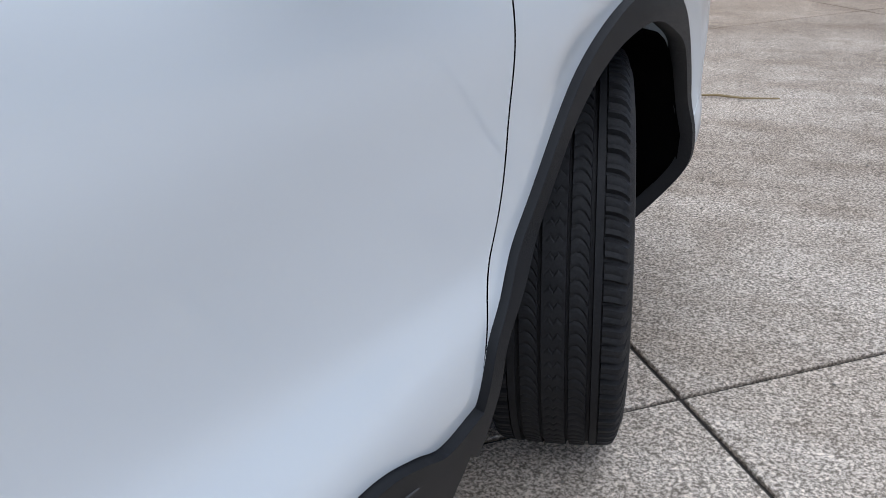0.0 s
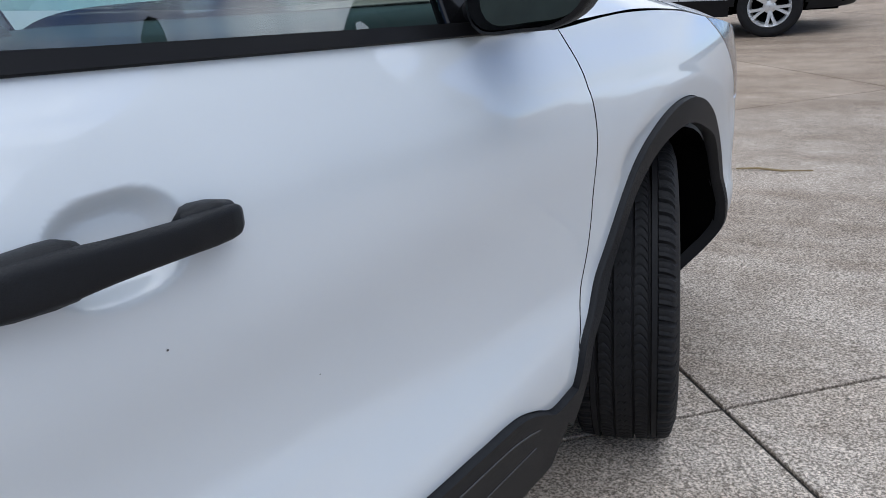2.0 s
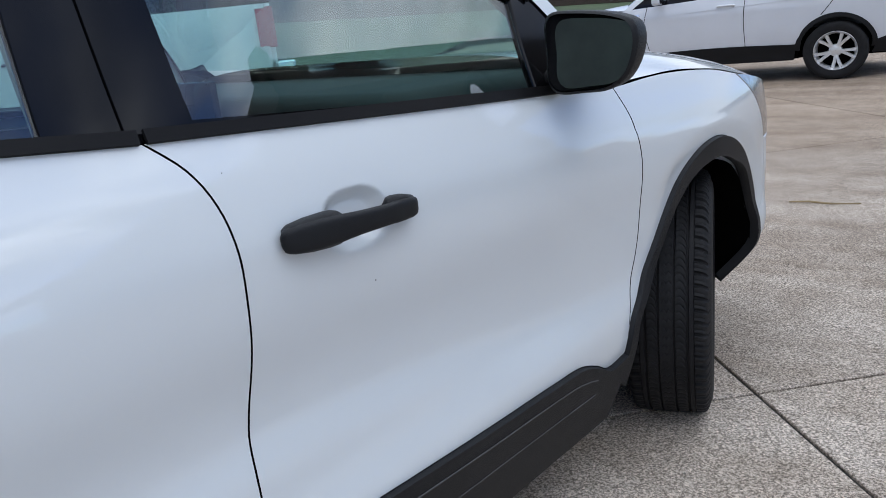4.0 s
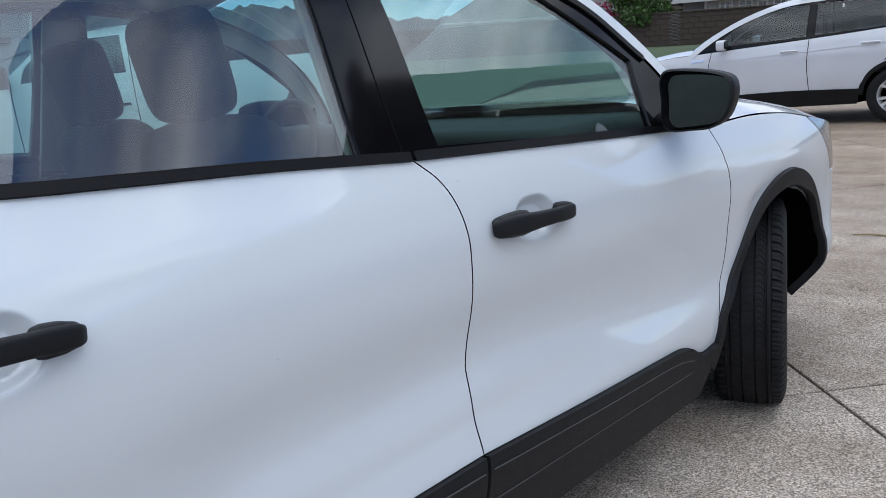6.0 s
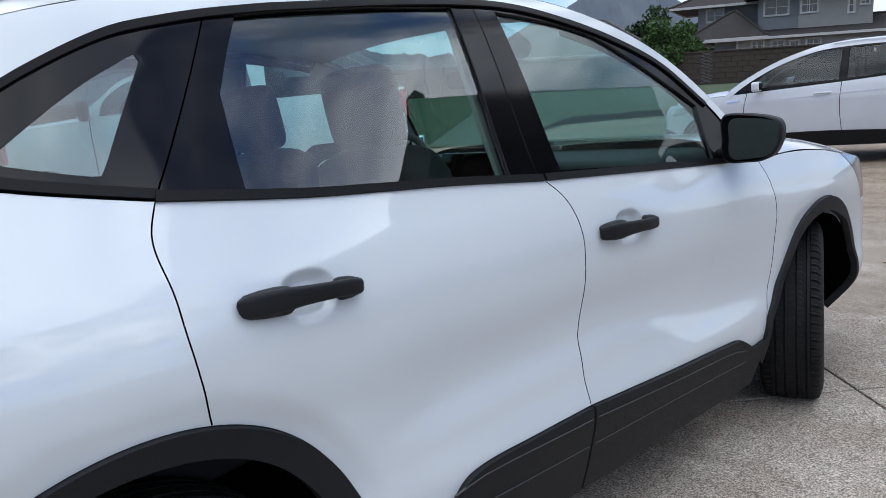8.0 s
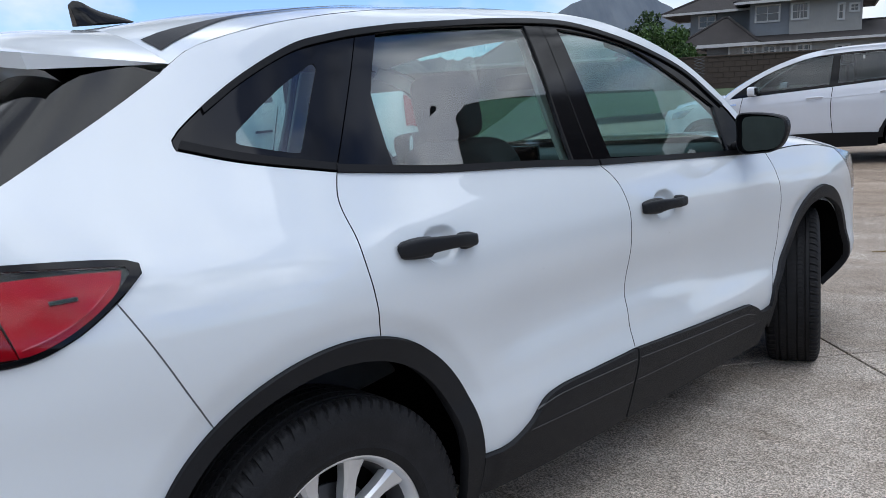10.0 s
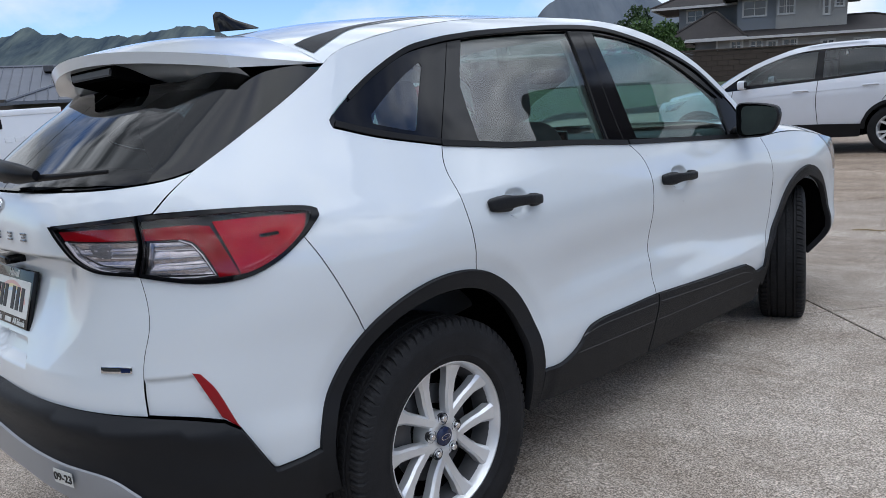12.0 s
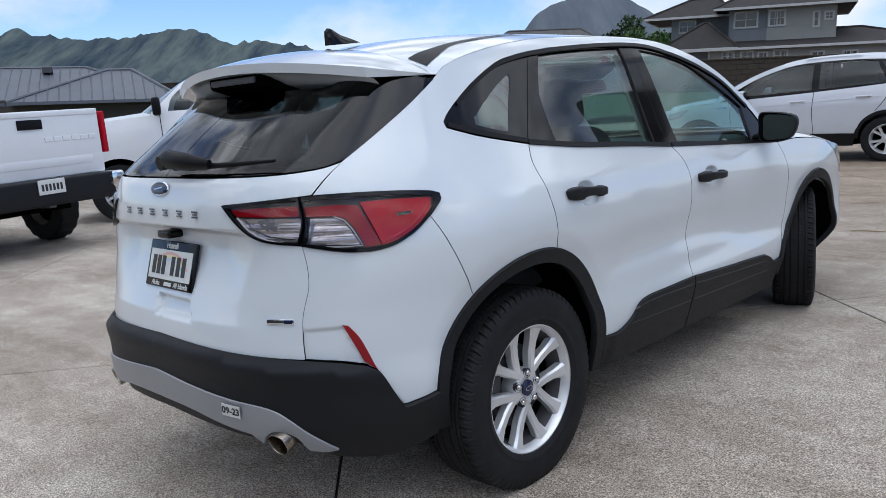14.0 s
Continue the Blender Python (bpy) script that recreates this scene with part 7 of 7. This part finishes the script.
def crown_mesh(name, mat, parent, centres, count, size, seed):
    """A crown of many small leaves gathered round the ends of the limbs."""
    rng = random.Random(seed)
    verts, faces = [], []
    for _ in range(count):
        c, r = rng.choice(centres)
        d = Vector((rng.gauss(0, 1), rng.gauss(0, 1), rng.gauss(0, 0.8))).normalized() * r * rng.random() ** 0.4
        p = Vector(c) + d
        a = Vector((rng.gauss(0, 1), rng.gauss(0, 1), rng.gauss(0, 1))).normalized()
        b = a.cross(Vector((rng.gauss(0, 1), rng.gauss(0, 1), rng.gauss(0, 1)))).normalized()
        l, w = size * rng.uniform(0.7, 1.4), size * rng.uniform(0.35, 0.6)
        k = len(verts)
        verts += [p - a * l, p + b * w, p + a * l + Vector((0, 0, -0.3 * l)), p - b * w]
        faces.append((k, k + 1, k + 2, k + 3))
    return mesh_object(name, verts, faces, mat, parent, smooth_faces=False)


def tree(m, height, spread, leaf, seed, count=2600, size=0.16, label="green leafy tree", category="tree"):
    root = thing("tree", m, label=label, category=category)
    rng = random.Random(seed)
    tops = []
    trunk = tube("trunk", [(0, 0, -0.2), (0.03, 0.02, height * 0.2), (0.0, 0.05, height * 0.42)], [0.06 * height / 2.2, 0.045 * height / 2.2, 0.03 * height / 2.2], BARK, root, "", 9)
    for i in range(11):
        a = 2.4 * i
        z = height * rng.uniform(0.42, 0.92)
        r = spread * math.sqrt(max(0.05, 1 - ((z / height - 0.6) / 0.45) ** 2)) * rng.uniform(0.45, 0.8)
        end = Vector((r * math.cos(a), r * math.sin(a), z))
        tube("limb", [(0, 0.03, height * 0.32), end * 0.5 + Vector((0, 0, height * 0.12)), end], [0.022 * height / 2, 0.014 * height / 2, 0.006], BARK, trunk, "", 6)
        tops.append((end, spread * rng.uniform(0.28, 0.48)))
    crown_mesh("crown", leaf, root, tops, count, size, seed)
    return root


# lawn rising to the wall
bank = bearing(50, 25)
verts, faces = [], []
cols, rows = 60, 20
for j in range(rows + 1):
    for i in range(cols + 1):
        f = j / rows
        x = -78 + (72 + 55 * smooth(0.3, 0.5, f)) * i / cols
        p = bank @ Vector((x, -27.0 + 27.1 * f, 0))
        z0 = lot_height(p.x, p.y) + 0.02
        z = z0 + (1.30 - z0) * smooth(0.0, 1.0, f) + 0.03 * noise.noise(Vector((x * 0.4, f * 6, 0)))
        verts.append((p.x, p.y, z))
for j in range(rows):
    for i in range(cols):
        k = j * (cols + 1) + i
        faces.append((k, k + 1, k + cols + 2, k + cols + 1))
lawn = mesh_object("lawn", verts, faces, GRASS)
tagged(lawn, "mown green grass bank before the wall", "lawn", kind="stuff")

# block wall
def block_material():
    mat = material("brown_block", (0.070, 0.050, 0.038), rough=0.9, spread=0.3, scale=1.2, fine=0.4, fine_scale=18.0, bump=0.2, bump_scale=25)
    return mat


BLOCK = block_material()
wall = thing("block_wall", bank, label="long brown concrete block garden wall behind the lawn", category="wall", kind="structure")
bm = bmesh.new()
box(bm, (130, 0.14, 2.1), (-10, 0.12, 2.0))
part("mortar", bm, material("mortar", (0.06, 0.047, 0.038), rough=0.95, spread=0.2, scale=2.0), wall)
shared = None
near, rest_v, rest_f = 0, [], []
bm = bmesh.new()
box(bm, (0.585, 0.05, 0.285), bevel=0.012, segs=1)
block_mesh = part("block", bm, BLOCK, wall)
block_mesh.matrix_basis = pose(-8.0, 0.04, 1.15)
shared = block_mesh.data
cube = [(-1, -1, -1), (1, -1, -1), (1, -1, 1), (-1, -1, 1), (-1, 1, -1), (1, 1, -1), (1, 1, 1), (-1, 1, 1)]
for row in range(7):
    for col in range(-125, 92):
        x, z = 0.6 * col + (0.3 if row % 2 else 0.0), 1.15 + 0.3 * row
        if -9 < x < 12 and row > 0:
            ob = new("block", shared)
            ob.parent = wall
            ob.matrix_basis = pose(x, 0.04 + 0.006 * math.sin(col * 7.1 + row * 3.3), z)
        else:
            k = len(rest_v)
            rest_v += [(x + c[0] * 0.29, 0.04 + c[1] * 0.025, z + c[2] * 0.14) for c in cube]
            rest_f += [tuple(k + i for i in f) for f in ((0, 1, 2, 3), (3, 2, 6, 7), (0, 3, 7, 4), (1, 5, 6, 2))]
tagged(mesh_object("far_blocks", rest_v, rest_f, BLOCK, wall, smooth_faces=False), kind="stuff")
bm = bmesh.new()
box(bm, (130, 0.30, 0.08), (-10, 0.10, 3.12), bevel=0.02)
part("coping", bm, BLOCK, wall)

# iron trellis before the wall
trellis = thing("trellis", bearing(48.5, 27.2) @ pose(0, 0, 0.8), label="narrow dark iron lattice panel on a post", category="trellis")
for x in (-0.28, 0.28):
    tube("post", [(x, 0, 0.55), (x, 0, 2.25)], 0.03, IRON, trellis, "", 6)
tube("post", [(0, 0, -0.3), (0, 0, 2.25)], 0.035, IRON, trellis, "", 6)
for k in range(9):
    z = 0.6 + 0.18 * k
    for sgn in (-1, 1):
        tube("lattice_bar", [(-0.28, 0.01 * sgn, z if sgn > 0 else z + 0.18), (0.28, 0.01 * sgn, z + 0.18 if sgn > 0 else z)], 0.022, IRON, trellis, "", 5)


def hip_roof(name, parent, x0, x1, y0, y1, ze, zr, rx0, rx1, mat, ry=None, fascia=WOODWHITE, thick=0.16):
    """A hip roof over a rectangle, its ridge from rx0 to rx1, with a fascia board round the eaves."""
    ry = (y0 + y1) / 2 if ry is None else ry
    e = [(x0, y0, ze), (x1, y0, ze), (x1, y1, ze), (x0, y1, ze)]
    v = e + [(rx0, ry, zr), (rx1, ry, zr)] + [(p[0], p[1], ze - 0.05) for p in e]
    f = [(0, 1, 5, 4), (1, 2, 5), (2, 3, 4, 5), (3, 0, 4), (6, 9, 8, 7)]
    roof = mesh_object(name, v, f, mat, parent, smooth_faces=False)
    bm = bmesh.new()
    for (a, b) in ((e[0], e[1]), (e[1], e[2]), (e[2], e[3]), (e[3], e[0])):
        mid = (Vector(a) + Vector(b)) / 2
        d = Vector(b) - Vector(a)
        box(bm, (d.length + 0.06, 0.06, thick), (mid.x, mid.y, ze - thick / 2 + 0.02), Matrix.Rotation(math.atan2(d.y, d.x), 3, "Z"))
    part("fascia", bm, fascia, roof)
    for (a, b) in ((e[0], v[4]), (e[1], v[5]), (v[4], v[5])):
        tube("ridge_cap", [Vector(a) + Vector((0, 0, 0.02)), Vector(b) + Vector((0, 0, 0.02))], 0.09, mat, roof, "", 6)
    return roof


def house_window(parent, x0, x1, z0, z1, y, bars=1, wood=WOODWHITE):
    """A framed window: one frame ring, glazing bars and a dark pane."""
    w, h = x1 - x0, z1 - z0
    cx, cz = (x0 + x1) / 2, (z0 + z1) / 2
    verts = [(cx + sx * (w / 2 + e), yy, cz + sz * (h / 2 + e)) for yy in (y - 0.05, y + 0.05) for e in (0.07, -0.05) for sx, sz in ((-1, -1), (1, -1), (1, 1), (-1, 1))]
    faces = []
    for i in range(4):
        j = (i + 1) % 4
        faces += [(i, j, 4 + j, 4 + i), (8 + i, 12 + i, 12 + j, 8 + j), (i, 8 + i, 8 + j, j), (4 + i, 4 + j, 12 + j, 12 + i)]
    win = mesh_object("window", verts, faces, wood, parent, "white framed window", smooth_faces=False)
    for size, at in [((0.06, 0.06, h), (x0 + w * (k + 1) / (bars + 1), y, cz)) for k in range(bars)] + [((w, 0.04, 0.04), (cx, y, cz))]:
        bm = bmesh.new()
        box(bm, size, at)
        part("glazing_bar", bm, wood, win)
    bm = bmesh.new()
    box(bm, (w, 0.02, h), (cx, y + 0.03, cz))
    part("pane", bm, PANE_DARK, win)
    return win


house = thing("house", bearing(58, 20), label="two-storey grey house with brown hip roofs and white windows", category="house")


def siding(x0, x1, y0, y1, z0, z1, mat=SIDING, gap=0.33):
    bm = bmesh.new()
    box(bm, (x1 - x0, y1 - y0, z1 - z0), ((x0 + x1) / 2, (y0 + y1) / 2, (z0 + z1) / 2))
    side = part("wall", bm, mat, house)
    bm = bmesh.new()
    box(bm, (0.05, 0.04, z1 - z0))
    batten, k = None, x0 + gap / 2
    while k < x1:
        if batten is None:
            batten = part("batten", bm, mat, side)
            at = batten
        else:
            at = new("batten", batten.data)
            at.parent = side
        at.matrix_basis = pose(k, y0 - 0.02, (z0 + z1) / 2)
        k += gap
    return side


siding(-5.5, 7.5, 0.0, 9.0, 0.6, 4.0)
siding(-7.0, -5.5, 0.6, 9.0, 0.6, 4.0, SIDING_BLUE)
siding(-1.95, 2.30, 1.4, 9.5, 4.0, 6.75)
siding(-4.4, -1.95, 1.6, 9.5, 4.0, 6.80, SIDING_BLUE, 5.0)
siding(-8.6, -4.4, 4.2, 9.8, 4.0, 6.70, SIDING_BLUE, 5.0)
hip_roof("lower_roof", house, -7.6, 8.2, -0.7, 10.0, 4.08, 5.35, -2.0, 4.0, SHINGLE)
hip_roof("wing_roof", house, -8.9, -3.6, -0.66, 7.0, 4.14, 6.0, -6.1, -5.8, SHINGLE, 2.2)
hip_roof("upper_roof", house, -5.3, 3.4, 0.5, 10.4, 6.78, 8.6, -2.6, 0.8, SHINGLE)
hip_roof("rear_roof", house, -10.4, -4.2, 3.0, 10.2, 6.62, 8.1, -7.5, -5.5, SHINGLE)
for x0, x1, z0, z1, y, b in ((-4.02, -2.57, 5.52, 6.53, 1.56, 1), (-1.80, -0.84, 5.52, 6.50, 1.36, 1), (0.93, 1.25, 5.31, 6.25, 1.36, 0), (1.60, 2.08, 5.75, 6.2, 1.36, 0), (-4.61, -3.90, 3.30, 3.88, -0.04, 1), (-3.42, -2.68, 3.24, 3.84, -0.04, 1), (-1.38, -0.58, 3.18, 3.82, -0.04, 1), (0.87, 1.60, 3.05, 3.63, -0.04, 1), (2.75, 3.55, 3.0, 3.6, -0.04, 1), (-8.0, -6.9, 5.6, 6.4, 4.15, 1)):
    house_window(house, x0, x1, z0, z1, y, b)
house_window(house, -2.33, -1.80, 1.9, 3.75, -0.04, 0)
bm = bmesh.new()
box(bm, (1.3, 0.06, 2.3), (-6.25, 0.56, 2.9), bevel=0.02)
part("garage_door", bm, SIDING_BLUE, house, "pale blue-grey garage door")
bm = bmesh.new()
box(bm, (0.12, 0.12, 2.9), (-5.5, -0.02, 2.6))
part("corner_board", bm, WOODWHITE, house)

# second house further left, its grey roof over the wall
house_b = thing("house", bearing(66, 36.5), label="single-storey house with grey shingle hip roof behind wall", category="house")
bm = bmesh.new()
box(bm, (13, 8, 3.4), (0, 5, 2.3))
part("wall", bm, SIDING, house_b)
hip_roof("roof", house_b, -7.2, 7.2, 0, 10, 4.0, 6.9, -3.0, 3.2, SHINGLE_GREY)

# low building beside the lot: its deep eave is mirrored in the side windows and the door paint
EAVE_X, EAVE_Z, EAVE_END = 3.35, 4.02, 7.9
shop = thing("showroom", pose(0, 0, 0), label="small grey showroom with a deep dark eave and wide pane", category="building")
EAVE_NEAR = 4.3
SHOP_LONG, SHOP_MID = EAVE_END - EAVE_NEAR, (EAVE_END + EAVE_NEAR) / 2
bm = bmesh.new()
box(bm, (7.0, SHOP_LONG - 1.0, 4.9), (EAVE_X + 4.6, SHOP_MID, 1.75))
shop_wall = part("wall", bm, SIDING_BLUE, shop)
bm = bmesh.new()
box(bm, (8.6, SHOP_LONG, 0.10), (EAVE_X + 4.3, SHOP_MID, EAVE_Z))
part("soffit", bm, BROWNWALL, shop, "dark brown boarded soffit")
hip_roof("roof", shop, EAVE_X - 0.05, EAVE_X + 8.7, EAVE_NEAR - 0.05, EAVE_END + 0.05, EAVE_Z + 0.22, EAVE_Z + 0.75, EAVE_X + 1.8, EAVE_X + 6.8, SHINGLE, fascia=BROWNWALL, thick=0.26)
bm = bmesh.new()
box(bm, (0.06, SHOP_LONG - 1.5, 2.3), (EAVE_X + 1.09, SHOP_MID, 1.65), bevel=0.01)
shop_window = part("window", bm, TRIM, shop_wall, "wide dark framed window")
for k in range(2):
    bm = bmesh.new()
    box(bm, (0.03, SHOP_LONG / 2 - 0.85, 2.1), (EAVE_X + 1.06, SHOP_MID + (k - 0.5) * (SHOP_LONG / 2 - 0.78), 1.65))
    part("pane", bm, PANE_DARK, shop_window)
for y in (EAVE_NEAR + 0.3, EAVE_END - 0.3):
    tube("eave_post", [(EAVE_X + 0.30, y, -0.6), (EAVE_X + 0.30, y, EAVE_Z - 0.05)], 0.06, BROWNWALL, shop, "", 10)

# plain unseen wall added behind the walk so that the door mirrors show dark
mirror_wall = thing("mirror_backdrop", pose(2.0, -10.5, 0), label="unseen dark green board wall added for the door mirrors", category="wall", kind="structure")
bm = bmesh.new()
box(bm, (30.0, 0.16, 3.4), (0, 0, 1.0), bevel=0.02)
GREENWALL = material("dark_green_boards", (0.022, 0.036, 0.030), rough=0.8, spread=0.5, scale=1.4)
part("boards", bm, GREENWALL, mirror_wall)
bm = bmesh.new()
box(bm, (30.0, 0.26, 0.08), (0, 0, 2.74), bevel=0.02)
part("capping", bm, GREENWALL, mirror_wall)

# hall with a ribbed metal roof beyond the trucks
hall = thing("hall", bearing(45, 66), label="low hall with grey standing seam metal hip roof", category="building")
bm = bmesh.new()
box(bm, (30, 14, 3.4), (-11.2, 9.6, 0.3))
box(bm, (7.6, 8, 3.4), (-0.7, 4.6, 0.25))
part("wall", bm, BROWNWALL, hall)


def seam_roof(x0, x1, y0, y1, ze, zr, rx0, rx1, ry):
    roof = hip_roof("metal_roof", hall, x0, x1, y0, y1, ze, zr, rx0, rx1, METALROOF, ry, fascia=METALROOF, thick=0.16)
    x = x0 + 0.3
    while x < x1 - 0.2:
        if x < rx0:
            f = (x - x0) / (rx0 - x0)
        elif x > rx1:
            f = (x1 - x) / (x1 - rx1)
        else:
            f = 1.0
        a, b = Vector((x, y0, ze + 0.02)), Vector((x, y0 + (ry - y0) * f, ze + (zr - ze) * f + 0.02))
        if (b - a).length > 0.3:
            tube("roof_seam", [a, b], 0.035, METALROOF, roof, "", 4)
        x += 0.52


seam_roof(-26.5, 4.3, 2.6, 17.0, 1.82, 3.90, -18.0, -1.45, 8.5)
seam_roof(-5.0, 3.35, -0.3, 8.6, 1.84, 3.52, -0.2, 1.05, 3.6)
bm = bmesh.new()
box(bm, (0.55, 0.5, 0.35), (-3.45, 7.3, 3.72), bevel=0.03)
part("roof_vent", bm, IRON, hall)
tube("vent_pipe", [(-1.75, 2.2, 2.6), (-1.75, 2.2, 3.15)], 0.07, WOODWHITE, hall, "", 8)

# trees and shrubs
tree(bearing(51.5, 29.3) @ pose(0, 0, 1.1), 4.3, 1.75, LEAF, 3, 3600, 0.14, "rounded green garden tree behind the wall")
tree(bearing(52, 31.8) @ pose(0, 0, 1.0), 3.0, 1.0, FLOWER, 5, 900, 0.10, "magenta flowering shrub beside garden tree", "shrub")
tree(bearing(76, 30.6) @ pose(0, 0, 0.8), 6.9, 3.0, LEAF_DARK, 8, 3000, 0.24, "dark green tree behind the house")
tree(bearing(80, 27.8) @ pose(0, 0, 0.8), 6.0, 2.4, LEAF_DARK, 9, 2400, 0.24, "dark green tree behind the house")
tree(bearing(58, 57.2) @ pose(0, 0, 0.2), 4.6, 1.4, LEAF_DARK, 11, 1200, 0.16, "dark green tree beyond the hall")
tree(bearing(62, 13.5) @ pose(0, 0, 1.4), 2.6, 1.6, LEAF, 12, 1000, 0.14, "green shrub beside the house", "shrub")

# hills
def hill_material(name, c1, c2, scale):
    mat = material(name, c1, rough=1.0, specular=0.0, spread=0.0)
    tree_ = mat.node_tree
    bsdf = tree_.nodes["Principled BSDF"]
    geo = tree_.nodes.new("ShaderNodeTexCoord")
    n = link_new(tree_, "ShaderNodeTexNoise", Scale=scale, Detail=8.0, Roughness=0.65)
    ramp = tree_.nodes.new("ShaderNodeValToRGB")
    ramp.color_ramp.elements[0].position, ramp.color_ramp.elements[1].position = 0.35, 0.68
    ramp.color_ramp.elements[0].color, ramp.color_ramp.elements[1].color = (*c1, 1), (*c2, 1)
    # upright colour streaks stand in for lit and shaded gullies
    squeeze = tree_.nodes.new("ShaderNodeMapping")
    squeeze.inputs["Scale"].default_value = (1.6, 0.22, 0.35)
    tree_.links.new(geo.outputs["Object"], squeeze.inputs["Vector"])
    tree_.links.new(squeeze.outputs[0], n.inputs["Vector"])
    tree_.links.new(n.outputs["Fac"], ramp.inputs[0])
    tree_.links.new(ramp.outputs[0], bsdf.inputs["Base Color"])
    return mat


def ridge(name, m, profile, x0, x1, deep, folds, rough, mat, label, cols=260, rows=36):
    """A mountain ridge: its skyline over x, its flank folded by gullies running down towards the viewer."""
    verts, faces = [], []
    for j in range(rows + 1):
        f = j / rows
        for i in range(cols + 1):
            x = x0 + (x1 - x0) * i / cols
            top = float(profile(x))
            g = 1 - abs(noise.fractal(Vector((x * folds, f * 0.7, 3.1)), 0.9, 2.0, 4))
            z = top * (f ** 1.25) + rough * (g - 0.75) * 4 * f * (1.07 - f) + rough * 0.30 * noise.noise(Vector((x * folds * 4, f * 3, 0))) * f * (1.12 - f)
            y = -deep * (1 - f) + rough * 4.5 * (g - 0.7) * math.sin(math.pi * f)
            verts.append((x, y, z - 4))
    for j in range(rows):
        for i in range(cols):
            k = j * (cols + 1) + i
            faces.append((k, k + 1, k + cols + 2, k + cols + 1))
    ob = mesh_object(name, verts, faces, mat)
    ob.matrix_world = m
    return tagged(ob, label, "mountain", kind="structure")


# blue distance haze is mixed into both hill colours
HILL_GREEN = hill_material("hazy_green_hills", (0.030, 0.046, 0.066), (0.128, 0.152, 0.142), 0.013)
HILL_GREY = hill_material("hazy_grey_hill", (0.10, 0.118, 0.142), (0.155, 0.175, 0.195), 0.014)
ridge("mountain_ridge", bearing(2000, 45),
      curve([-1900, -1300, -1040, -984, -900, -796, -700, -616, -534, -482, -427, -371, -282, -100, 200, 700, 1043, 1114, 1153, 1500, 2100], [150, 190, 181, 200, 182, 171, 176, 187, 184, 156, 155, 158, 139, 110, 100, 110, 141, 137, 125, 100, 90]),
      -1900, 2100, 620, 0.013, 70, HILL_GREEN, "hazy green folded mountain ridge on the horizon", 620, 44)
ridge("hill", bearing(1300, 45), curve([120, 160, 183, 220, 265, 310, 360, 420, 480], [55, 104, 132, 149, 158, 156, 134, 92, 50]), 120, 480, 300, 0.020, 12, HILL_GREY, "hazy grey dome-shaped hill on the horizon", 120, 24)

# twig lying on the slabs
twig = tube("twig", [LOT @ Vector(p) for p in ((0.40, 5.12, 0.008), (0.50, 5.14, 0.012), (0.62, 5.13, 0.010), (0.76, 5.15, 0.016))], [0.004, 0.006, 0.005, 0.003], material("dry_twig", (0.30, 0.22, 0.11), rough=0.9, spread=0.3, scale=30), None, "", 6)
tagged(twig, "thin dry straw-coloured twig lying on concrete", "twig")

# fallen leaves, grit and an old oil stain on the slabs
LEAF_DRY = material("dry_leaf", (0.24, 0.09, 0.04), rough=0.8, spread=0.3, scale=60.0)


def fallen_leaf(x, y, turn, size):
    verts, faces = [], []
    for i in range(9):
        f = i / 8
        w = size * 0.34 * math.sin(math.pi * f) ** 0.8
        z = 0.004 + 0.006 * math.sin(math.pi * f)
        verts += [(-w, size * (f - 0.5), z + 0.004), (0, size * (f - 0.5), z), (w, size * (f - 0.5), z + 0.005)]
    for i in range(8):
        for k in range(2):
            faces.append((3 * i + k, 3 * i + k + 1, 3 * i + k + 4, 3 * i + k + 3))
    ob = mesh_object("fallen_leaf", verts, faces, LEAF_DRY)
    ob.matrix_world = LOT @ pose(x, y, 0, 0, 0, turn)
    return tagged(ob, "small curled reddish dry leaf on concrete", "leaf", group="fallen leaves")


for x, y, turn, size in ((1.55, 3.10, 30, 0.045), (2.25, 1.75, 110, 0.03), (2.9, 3.6, 75, 0.035), (3.4, 2.2, 10, 0.03), (2.0, 4.4, 140, 0.04), (-3.4, -0.9, 60, 0.04)):
    fallen_leaf(x, y, turn, size)

rng = random.Random(21)
grit_v, grit_f = [], []
for _ in range(2600):
    x, y = rng.uniform(0.3, 5.0), rng.uniform(-3.2, 7.0)
    r = 0.0016 + 0.0035 * rng.random() ** 3
    k = len(grit_v)
    for a in range(5):
        t = 2 * math.pi * a / 5 + rng.random()
        grit_v.append(LOT @ Vector((x + r * math.cos(t), y + r * math.sin(t), 0.0)))
    grit_v.append(LOT @ Vector((x, y, r * 0.9)))
    grit_f += [(k + a, k + (a + 1) % 5, k + 5) for a in range(5)]
grit = mesh_object("grit", grit_v, grit_f, leafy("grit_stones", (0.05, 0.045, 0.04), (0.42, 0.38, 0.33), 0.9), smooth_faces=False)
tagged(grit, "fine loose grit scattered over the concrete", "grit", kind="stuff")
